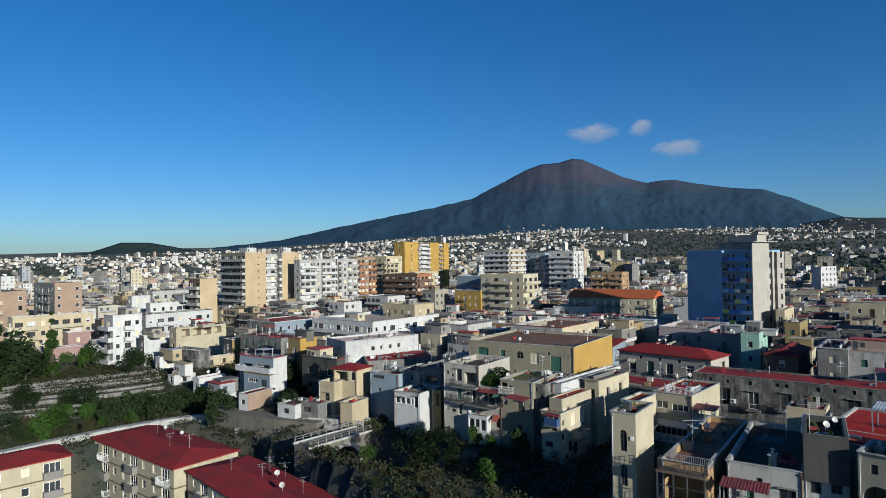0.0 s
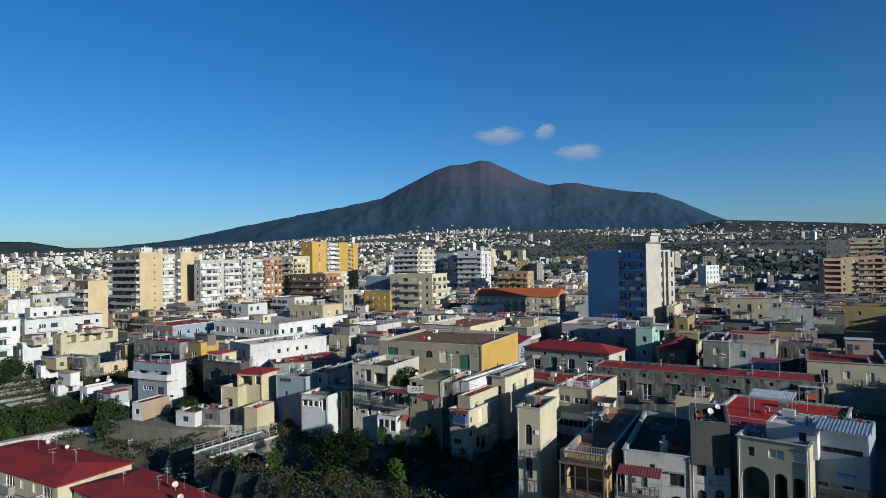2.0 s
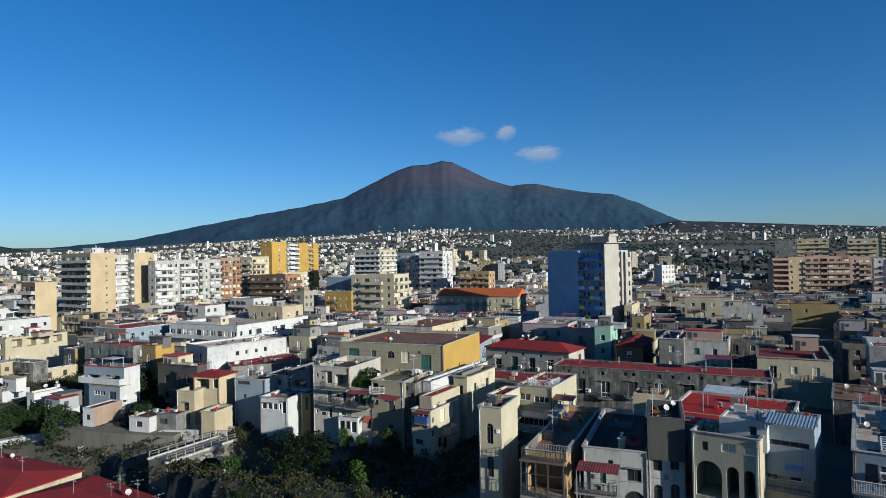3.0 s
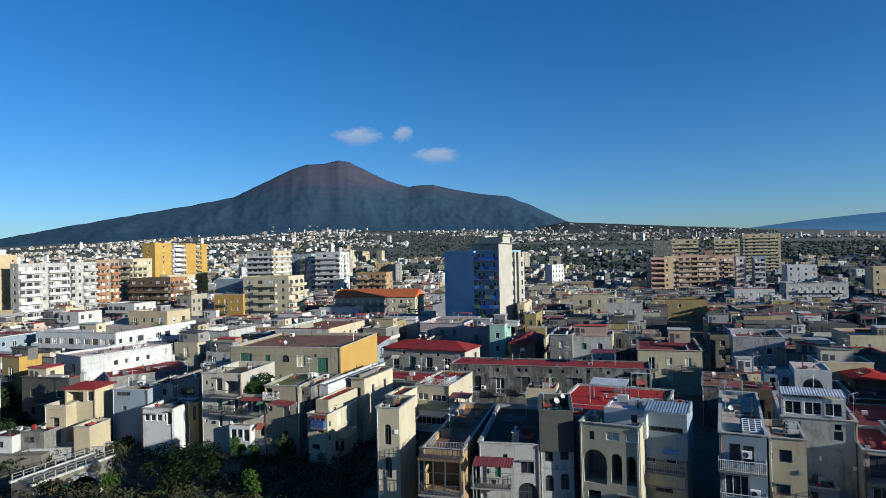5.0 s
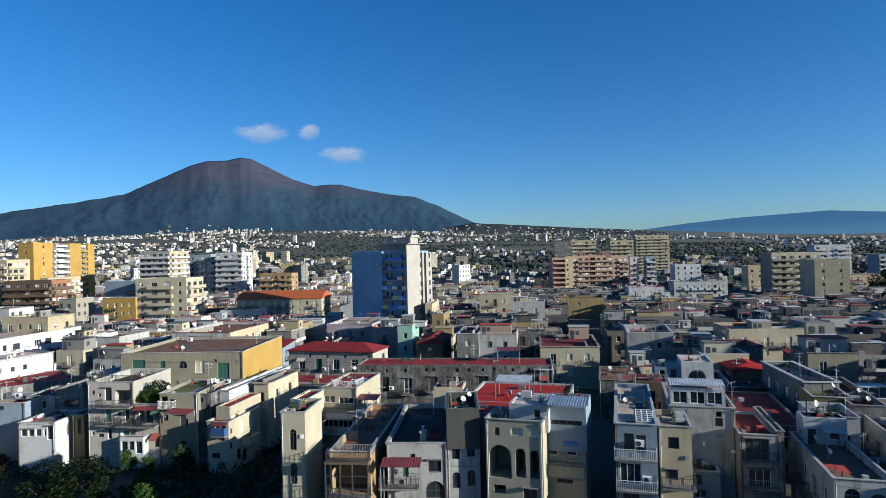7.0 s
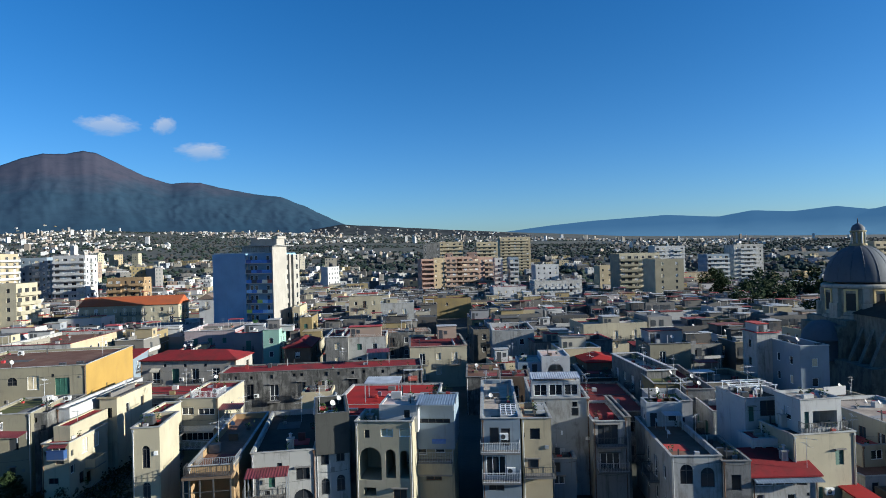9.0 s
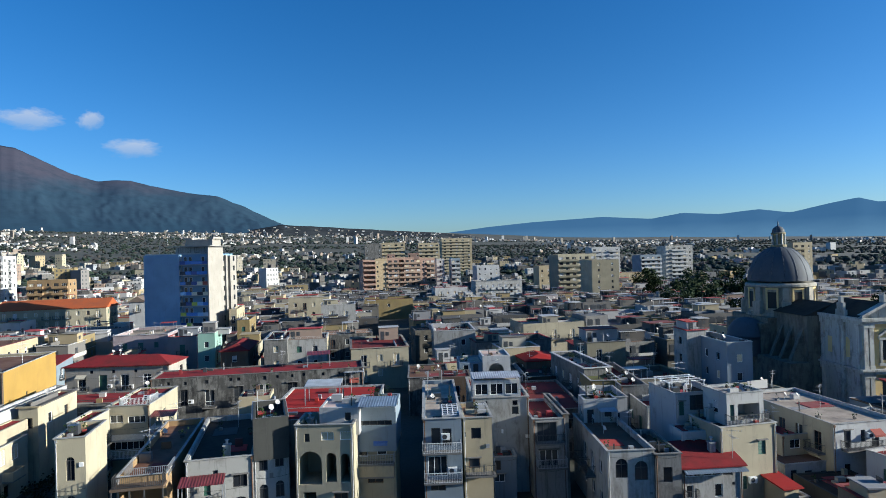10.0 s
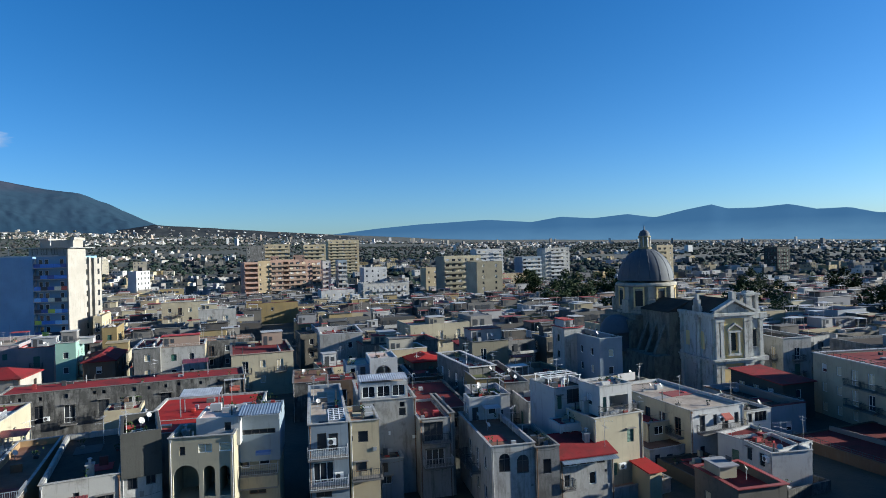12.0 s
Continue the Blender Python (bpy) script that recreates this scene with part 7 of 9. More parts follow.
        f.face([(-5.4, v + 0.9, -1), (-2.6, v + 0.9, -1), (-2.6, v + 0.9, 12.5), (-5.4, v + 0.9, 6.0)])
        f.face([(-5.4, v, 6.0), (-5.4, v + 0.9, 6.0), (-2.6, v + 0.9, 12.5), (-2.6, v, 12.5)])
        f.face([(-5.4, v, -1), (-5.4, v + 0.9, -1), (-5.4, v + 0.9, 6.0), (-5.4, v, 6.0)])
    f.box(-6.6, 9, -1, -2.6, 24, 6.5)
    part("aisle", f, stucco_dull, top)
    # crossing, drum, dome and lantern
    cx, cy = 2.2, 25.8
    c = Builder()
    c.box(cx - 8.0, cy - 6.5, -1, cx + 8.0, cy + 6.5, 12.4)
    c.box(cx - 6.6, cy - 6.6, 12.4, cx + 6.6, cy + 6.6, 13.4)
    part("crossing", c, stucco_dull, top)
    d = Builder()
    d.lathe([(6.4, 13.3), (6.4, 14.0), (5.9, 14.1), (5.9, 19.0), (6.5, 19.2), (6.5, 19.6), (6.2, 19.9), (0, 19.9)], 32, 0, cx, cy)
    stucco = plaster("drum_stucco", (0.80, 0.74, 0.60), 0.5)
    dr = part("drum", d, stucco, top)
    for k in range(8):
        m = pose(cx, cy, 0, 0, 0, 45 * (k + 0.5)) @ pose(5.85, 0, 0)
        b = Builder()
        b.box(0, -0.55, 13.8, 0.75, 0.55, 19.1, 0, m)
        b.box(0, -0.8, 13.8, 1.4, 0.8, 16.4, 0, m)
        part("buttress", b, stucco, dr)
    for k in range(8):
        a = 360 * k / 8
        q = Builder()
        q.box(-0.02, -0.8, 15.0, 0.1, 0.8, 18.2)
        part("window", q, DARK, dr, at=pose(cx, cy, 0, 0, 0, a) @ pose(5.86, 0, 0))
        e = Builder()
        e.box(0, -1.15, 14.7, 0.2, -0.81, 18.7)
        e.box(0, 0.81, 14.7, 0.2, 1.15, 18.7)
        e.box(0, -1.15, 18.7, 0.3, 1.15, 19.0)
        part("window_frame", e, CHURCH_YELLOW, dr, at=pose(cx, cy, 0, 0, 0, a) @ pose(5.86, 0, 0))
    o = Builder()
    prof = [(6.0 * math.cos(t), 19.9 + 7.4 * math.sin(t)) for t in [radians(3 + 7.3 * k) for k in range(12)]]
    o.lathe(prof, 48, 0, cx, cy)
    for k in range(16):
        a = 2 * math.pi * k / 16
        for (r0, z0), (r1, z1) in zip(prof, prof[1:]):
            o.tube((cx + r0 * math.cos(a), cy + r0 * math.sin(a), z0), (cx + r1 * math.cos(a), cy + r1 * math.sin(a), z1), 0.06, 4)
    part("dome", o, LEAD, top, "grey lead-covered ribbed dome", smooth=True)
    l = Builder()
    l.lathe([(1.5, 27.0), (1.5, 27.5), (1.05, 27.6), (1.05, 29.6), (1.4, 29.7), (1.4, 29.95), (1.2, 30.0)], 16, 0, cx, cy)
    lan = part("lantern", l, plaster("lantern_stucco", (0.62, 0.52, 0.30), 0.4), top)
    for k in range(8):
        a = 2 * math.pi * k / 8
        l = Builder()
        l.tube((cx + 1.15 * math.cos(a), cy + 1.15 * math.sin(a), 27.5), (cx + 1.15 * math.cos(a), cy + 1.15 * math.sin(a), 29.7), 0.16, 5)
        part("column", l, STONE_GREY, lan)
    l = Builder()
    l.lathe([(1.2, 29.95), (1.15, 30.5), (0.85, 31.0), (0.4, 31.3), (0.15, 31.4), (0.12, 31.8), (0.05, 32.4), (0.0, 32.5)], 16, 0, cx, cy)
    part("cupola", l, LEAD, top, smooth=True)
    # small side dome
    k = Builder()
    k.lathe([(3.4, 6.0), (3.4, 9.6), (3.7, 9.7), (3.6, 10.0), (3.2, 11.4), (2.3, 12.6), (1.0, 13.2), (0, 13.3)], 24, 0, -6.6, 23.0)
    part("side_dome", k, LEAD, top, smooth=True)


church()

# ---------------------------------------------------------------- the rest of the town
FAR_COLS = [(1.05, 1.03, 0.98), (0.62, 0.56, 0.44), (0.80, 0.64, 0.38), (0.36, 0.34, 0.31), (0.98, 0.96, 0.92), (0.24, 0.22, 0.20), (0.86, 0.80, 0.66), (0.46, 0.43, 0.40),
            (1.1, 1.08, 1.05), (0.55, 0.42, 0.20), (0.30, 0.28, 0.26), (0.72, 0.52, 0.40), (0.62, 0.66, 0.70), (0.95, 0.84, 0.58)]
FAR_WALL = island_paint("far_render", FAR_COLS)
FAR_ROOF = island_paint("far_roofs", [(1.0, 0.08, 0.09), (0.80, 0.06, 0.06), (0.20, 0.19, 0.18), (0.55, 0.055, 0.055), (0.14, 0.13, 0.12), (0.95, 0.08, 0.06), (0.60, 0.60, 0.60), (0.30, 0.18, 0.11), (0.09, 0.09, 0.09), (0.6, 0.06, 0.06), (0.30, 0.06, 0.06)])
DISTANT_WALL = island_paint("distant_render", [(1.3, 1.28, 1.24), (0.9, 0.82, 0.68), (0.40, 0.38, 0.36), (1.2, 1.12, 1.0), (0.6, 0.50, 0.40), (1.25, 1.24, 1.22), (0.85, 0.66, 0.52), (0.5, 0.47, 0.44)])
DIM_WALL = island_paint("old_town_render", [(0.50, 0.48, 0.45), (0.24, 0.23, 0.21), (0.80, 0.79, 0.76), (0.72, 0.60, 0.38), (0.16, 0.155, 0.145), (0.46, 0.48, 0.52), (1.0, 0.99, 0.96), (0.26, 0.25, 0.24), (0.66, 0.50, 0.24), (0.18, 0.165, 0.15)], 0.45)
DIM_ROOF = island_paint("old_town_roofs", [(0.50, 0.06, 0.06), (0.12, 0.115, 0.11), (0.34, 0.05, 0.05), (0.07, 0.07, 0.068), (0.62, 0.07, 0.06), (0.26, 0.27, 0.27), (0.40, 0.06, 0.05), (0.06, 0.06, 0.06), (0.10, 0.10, 0.095)])
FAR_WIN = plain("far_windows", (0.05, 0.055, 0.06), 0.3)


def free(x, y, r=0, a=0, m=2.0, w=9, d=9):
    return not any(x + w > p[0] - m and x < p[2] + m and y + d > p[1] - m and y < p[3] + m for p in SPOTS)


def far_quarter(name, seed, n, r0, r1, a0, a1, power=1.0, tall=0.1, windows=True, label="", keep=None, wall=None, land=None):
    """Distant houses between two distances and bearings, joined: past counting."""
    rnd = random.Random(seed)
    g = Builder()
    for _ in range(n):
        r = r0 + (r1 - r0) * rnd.random() ** power
        a = radians(a0 + (a1 - a0) * rnd.random())
        x, y = -r * math.sin(a), r * math.cos(a)
        if keep and not keep(x, y, r, math.degrees(a)):
            continue
        w, d = rnd.uniform(6, 13), rnd.uniform(6, 11)
        h = rnd.choice((3.2, 3.5, 4, 6, 6.5, 7)) if rnd.random() > tall else rnd.uniform(15, 24)
        yaw = rnd.choice((0, 0, 8, -12, 25, 63)) + rnd.uniform(-4, 4)
        z = (land or ground_z)(x, y)
        m = pose(x, y, z, 0, 0, yaw)
        i = len(g.v)
        g.v.extend(tuple(m @ Vector(q)) for q in ((0, 0, -4), (w, 0, -4), (w, d, -4), (0, d, -4), (0, 0, h), (w, 0, h), (w, d, h), (0, d, h)))
        for q in ((0, 1, 5, 4), (1, 2, 6, 5), (2, 3, 7, 6), (3, 0, 4, 7)):
            g.f.append(tuple(i + k for k in q))
            g.m.append(0)
        g.face([m @ Vector(q) for q in ((0.2, 0.2, h - 0.4), (w - 0.2, 0.2, h - 0.4), (w - 0.2, d - 0.2, h - 0.4), (0.2, d - 0.2, h - 0.4))], 1)
        if rnd.random() < 0.45:
            hx, hy = rnd.uniform(0.5, w - 4), rnd.uniform(0.5, d - 4)
            g.box(hx, hy, h - 0.4, hx + 3, hy + 3, h + 2.2, 0, m)
        if windows:
            nf = int(h / 3.1)
            for f in range(nf):
                v = h - 2.2 - f * 3.1
                for k in range(int(w / 3)):
                    if rnd.random() < 0.8:
                        g.face([m @ Vector(q) for q in ((1 + 3 * k, -0.03, v), (2.1 + 3 * k, -0.03, v), (2.1 + 3 * k, -0.03, v + 1.4), (1 + 3 * k, -0.03, v + 1.4))], 2)
                for k in range(int(d / 3)):
                    if rnd.random() < 0.7:
                        g.face([m @ Vector(q) for q in ((w + 0.03, 1 + 3 * k, v), (w + 0.03, 2.1 + 3 * k, v), (w + 0.03, 2.1 + 3 * k, v + 1.4), (w + 0.03, 1 + 3 * k, v + 1.4))], 2)
    ob = part(name, g, [wall or FAR_WALL, FAR_ROOF, FAR_WIN])
    return tagged(ob, label or "crowded far houses with flat roofs", "houses", kind="stuff")


far_quarter("far_houses", 11, 1500, 400, 1000, 8, 82, 0.8, 0.03, keep=lambda x, y, r, a: free(x, y) and (a > 25 or r < 620 or noise.noise(Vector((x / 200, y / 200, 4))) > 0.05))
far_quarter("far_old_houses", 16, 1050, 400, 1000, -58, 8, 0.8, 0.0, keep=lambda x, y, r, a: free(x, y) and noise.noise(Vector((x / 160, y / 160, 4))) > -0.1, wall=DIM_WALL)
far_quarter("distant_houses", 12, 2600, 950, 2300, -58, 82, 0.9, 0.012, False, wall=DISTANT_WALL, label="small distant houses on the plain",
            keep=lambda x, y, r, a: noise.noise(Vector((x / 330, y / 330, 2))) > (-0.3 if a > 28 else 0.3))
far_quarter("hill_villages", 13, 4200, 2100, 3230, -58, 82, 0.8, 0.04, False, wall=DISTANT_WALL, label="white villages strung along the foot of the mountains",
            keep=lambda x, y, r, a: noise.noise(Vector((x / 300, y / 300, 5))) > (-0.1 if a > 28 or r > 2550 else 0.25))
far_quarter("slope_houses", 14, 420, 3170, 3420, 6, 74, 2.2, 0.0, False, wall=FAR_WALL, label="scattered houses on the lower slopes of the volcano",
            keep=lambda x, y, r, a: noise.noise(Vector((x / 260, y / 260, 9))) > -0.05, land=volcano_z)
far_quarter("ridge_houses", 15, 260, 3010, 3560, -14, 14, 1.0, 0.0, False, wall=DISTANT_WALL, label="houses on a low foothill", land=foothill_z)


def in_sight(x, y):
    a = math.degrees(math.atan2(-x, y))
    return -56 < a < 80


def infill(seed):
    """Ordinary houses in the blocks between the streets, nearest ones as things, those past about 165 m joined."""
    rnd = random.Random(seed)
    walls = ["offwhite"] * 5 + ["pale"] * 5 + ["cream"] * 5 + ["grey"] * 3 + ["peach"] * 2 + ["white"] * 5 + ["stone"] * 2 + ["olive"] * 2 + ["blue", "weathered", "ochre", "lilac", "weathered", "green", "pink"]
    dull = ["grey", "offwhite", "weathered", "stone", "grey", "blue", "darkgrey", "offwhite", "brown", "white", "olive", "lilac", "cream"]
    roofs = ["red"] * 9 + ["brightred"] * 2 + ["darkred"] * 7 + ["grey"] * 2 + ["light"] * 1 + ["brown"] * 4 + ["dark"] * 4 + ["white", "tan", "green"]
    g, k, dim, dim_k = Builder(), Builder(), Builder(), Builder()
    for x, y, yaw, w, d, z, ph, fine in ROOFS:
        if -9 < z and math.hypot(x, y) > 45:
            bits(k, rnd, x, y, yaw, w, d, z, ph, not fine)
            if not fine and math.hypot(x, y) > 95 and z < 20:
                clutter(k, rnd, x, y, yaw, w, d, z, ph, 0.7, False)
    y = 76.0
    while y < 420:
        row = rnd.uniform(8.0, 11)
        x = -420 + rnd.uniform(0, 8)
        lane = rnd.random() < 0.22
        while x < 420:
            w = rnd.uniform(6, 15)
            px, py = x, y + rnd.uniform(-1.2, 1.2)
            x += w + (0.15 if rnd.random() < 0.85 else rnd.uniform(2, 3.5))
            r = math.hypot(px + w / 2, py)
            if not in_sight(px + w / 2, py) or r > 430 or (-0.5 < px + w and px < 4.8 and r < 250):
                continue
            if r < 108 or (-48 < px < 3 and py < 131):
                continue
            if px < -40 and py < 100 + 0.15 * (-px) and px > -330 and py < 128:
                continue
            if not free(px, py, m=0.3, w=w, d=row):
                continue
            h = rnd.uniform(5.6, 7.0) if rnd.random() < 0.72 else rnd.uniform(7.2, 9.8)
            bearing = math.degrees(math.atan2(-px, py))
            if r > 230 and bearing > 22:
                h += rnd.uniform(0, 1.5)
                if rnd.random() < 0.06:
                    h += rnd.uniform(2, 6)
            if r > 262 and bearing < 8:
                h = rnd.uniform(3.2, 5.5)
            z = ground_z(px, py)
            yaw = 3 + rnd.uniform(-3, 3)
            old = bearing < 9 and rnd.random() < 0.8
            wall, roof = rnd.choice(dull if old else walls), rnd.choice(roofs)
            dd = row - (0.2 if not lane else rnd.uniform(1, 3))
            ph = rnd.choice((0.1, 0.12, 0.15, 0.3, 0.8))
            if r < 165:
                kind = "terrace" if rnd.random() < 0.85 else rnd.choice(("shed", "hip"))
                if kind != "terrace":
                    roof = rnd.choice(("red", "darkred", "terracotta"))
                house(px, py, yaw, w, dd, round(z, 1), z + h, wall, roof, fine=False, floors=2 if h > 6.6 else 1, parapet=ph, kind=kind, rise=rnd.uniform(0.6, 1.4),
                      balcony=0.25, seed=rnd.randrange(999), label="%s rendered town house with a %s roof" % (PLAIN_WALL[wall], PLAIN_ROOF[roof]))
                if kind == "terrace":
                    bits(dim_k if old else k, rnd, px, py, yaw, w, dd, z + h - ph, ph)
                    clutter(dim_k if old else k, rnd, px, py, yaw, w, dd, z + h - ph, ph, 1.3)
                deck(rnd, px, py, yaw, w, dd, z + h - ph + 0.4 if kind == "terrace" else z + h, 0.35, False)
            else:
                block(dim if old else g, rnd, px, py, yaw, w, dd, z, h)
        y += row + (rnd.uniform(2.5, 4) if lane else 0.15)
    ob = part("town_houses", g, [FAR_WALL, FAR_ROOF, FAR_WIN, DISH_WHITE, POT_LEAF, DARK_METAL])
    tagged(ob, "crowded flat-roofed houses of the town", "houses", kind="stuff")
    ob = part("old_town_houses", dim, [DIM_WALL, DIM_ROOF, FAR_WIN, DISH_WHITE, POT_LEAF, DARK_METAL])
    tagged(ob, "crowded weathered grey and brown houses of the old town", "houses", kind="stuff")
    ob = part("old_town_roof_clutter", dim_k, [DIM_WALL, DIM_ROOF, FAR_WIN, DISH_WHITE, POT_LEAF, DARK_METAL])
    tagged(ob, "small roof rooms, dishes and tanks on weathered roofs", "roof clutter", kind="stuff")
    gardens(k)
    ob = part("roof_clutter", k, [FAR_WALL, FAR_ROOF, FAR_WIN, DISH_WHITE, POT_LEAF, DARK_METAL])
    tagged(ob, "small roof rooms, low walls, dishes and tanks on the roofs", "roof clutter", kind="stuff")


def gardens(k):
    """Low houses and sheds where the town thins out: above the hollow, and by the church."""
    rnd = random.Random(77)
    for x0, y0, x1, y1, n, h0, h1 in ((-160, 92, -100, 120, 40, 3.5, 6.5), (40, 48, 104, 92, 50, 2.4, 4.0), (-135, 100, -70, 130, 40, 5.0, 8.0), (10, 70, 60, 112, 50, 4.0, 6.5), (96, 84, 150, 140, 40, 4, 7)):
        for _ in range(n):
            w, d = rnd.uniform(4, 8.5), rnd.uniform(4, 9)
            x, y = rnd.uniform(x0, x1), rnd.uniform(y0, y1)
            if not free(x, y, m=0.2, w=w, d=d):
                continue
            wall, roof = rnd.choice(("white", "offwhite", "grey", "pale", "white", "stone", "peach", "blue")), rnd.choice(("dark", "red", "darkred", "brown", "light", "grey", "dark"))
            z = ground_z(x + w / 2, y + d / 2)
            h = rnd.uniform(h0, h1)
            yaw = rnd.uniform(-6, 12)
            house(x, y, yaw, w, d, round(z - 0.5, 1), z + h, wall, roof, fine=False, floors=1, parapet=rnd.choice((0.15, 0.4, 0.8)), balcony=0.1, seed=rnd.randrange(999), gap=2.6,
                  label="low %s rendered house with a %s roof" % (PLAIN_WALL[wall], PLAIN_ROOF[roof]))
            clutter(k, rnd, x, y, yaw, w, d, z + h - 0.2, 0.2, 0.9)


POT_LEAF = foliage("potted_leaves", (0.015, 0.03, 0.008), (0.03, 0.05, 0.014))


def bits(g, rnd, x, y, yaw, w, d, z, ph, rails=True):
    """Railings, pots with plants, boxes, pipes, vents and patches on one flat roof."""
    if w < 2.5 or d < 2.5:
        return
    m = pose(x, y, z, 0, 0, yaw)
    if rails and w < 18 and rnd.random() < 0.4:
        # railing on the parapet, along the front and the sunny side
        mat, h = rnd.choice((3, 5, 5)), ph + rnd.uniform(0.45, 0.8)
        for a, b, along in ((0.15, w - 0.15, True), (0.15, d - 0.15, False)):
            if not along and rnd.random() < 0.5:
                continue
            box = (lambda u0, u1, v0, v1: g.box(u0, 0.1, v0, u1, 0.14, v1, mat, m)) if along else (lambda u0, u1, v0, v1: g.box(w - 0.14, u0, v0, w - 0.1, u1, v1, mat, m))
            box(a, b, h - 0.05, h)
            box(a, b, h - 0.33, h - 0.3)
            n = max(2, int((b - a) / 1.3))
            for k in range(n + 1):
                u = a + (b - a) * k / n
                box(u - 0.025, u + 0.025, ph, h)
    for _ in range(rnd.choice((1, 2, 3, 4, 6))):
        u, v, r = rnd.uniform(0.5, w - 0.5), rnd.uniform(0.5, d - 0.5), rnd.uniform(0.12, 0.25)
        g.box(u - r, v - r, 0, u + r, v + r, 1.6 * r, rnd.choice((1, 1, 0)), m)
        for _ in range(14):
            p = m @ Vector((u + rnd.gauss(0, r), v + rnd.gauss(0, r), 1.6 * r + rnd.uniform(0, 3.5 * r)))
            a = Vector((rnd.gauss(0, 1), rnd.gauss(0, 1), rnd.gauss(0, 1))).normalized()
            c = a.orthogonal().normalized()
            s = rnd.uniform(0.06, 0.15)
            g.face([p - a * s, p + c * s * 0.6, p + a * s, p - c * s * 0.6], 4)
    for _ in range(rnd.choice((1, 2, 3, 4))):
        u, v, a, b = rnd.uniform(0.4, w - 1.2), rnd.uniform(0.4, d - 1.0), rnd.uniform(0.3, 1.1), rnd.uniform(0.25, 0.8)
        g.box(u, v, 0, u + a, v + b, rnd.uniform(0.15, 0.9), rnd.choice((0, 1, 2, 3)), m)
    for _ in range(rnd.choice((0, 1, 2))):
        u, v = rnd.uniform(0.4, w - 0.4), rnd.uniform(0.4, d - 0.4)
        g.box(u - 0.06, v - 0.06, 0, u + 0.06, v + 0.06, rnd.uniform(0.6, 1.8), rnd.choice((3, 5)), m)
    if rnd.random() < 0.6:
        v = rnd.uniform(0.5, d - 0.5)
        g.box(0.4, v, 0.03, w - 0.4, v + 0.06, 0.09, rnd.choice((3, 5)), m)
    for _ in range(rnd.choice((0, 1, 2))):
        u, v = rnd.uniform(0.3, w * 0.6), rnd.uniform(0.3, d * 0.6)
        g.box(u, v, 0, min(w - 0.3, u + rnd.uniform(1.2, 4)), min(d - 0.3, v + rnd.uniform(1.0, 3)), 0.05, rnd.choice((1, 1, 0)), m)


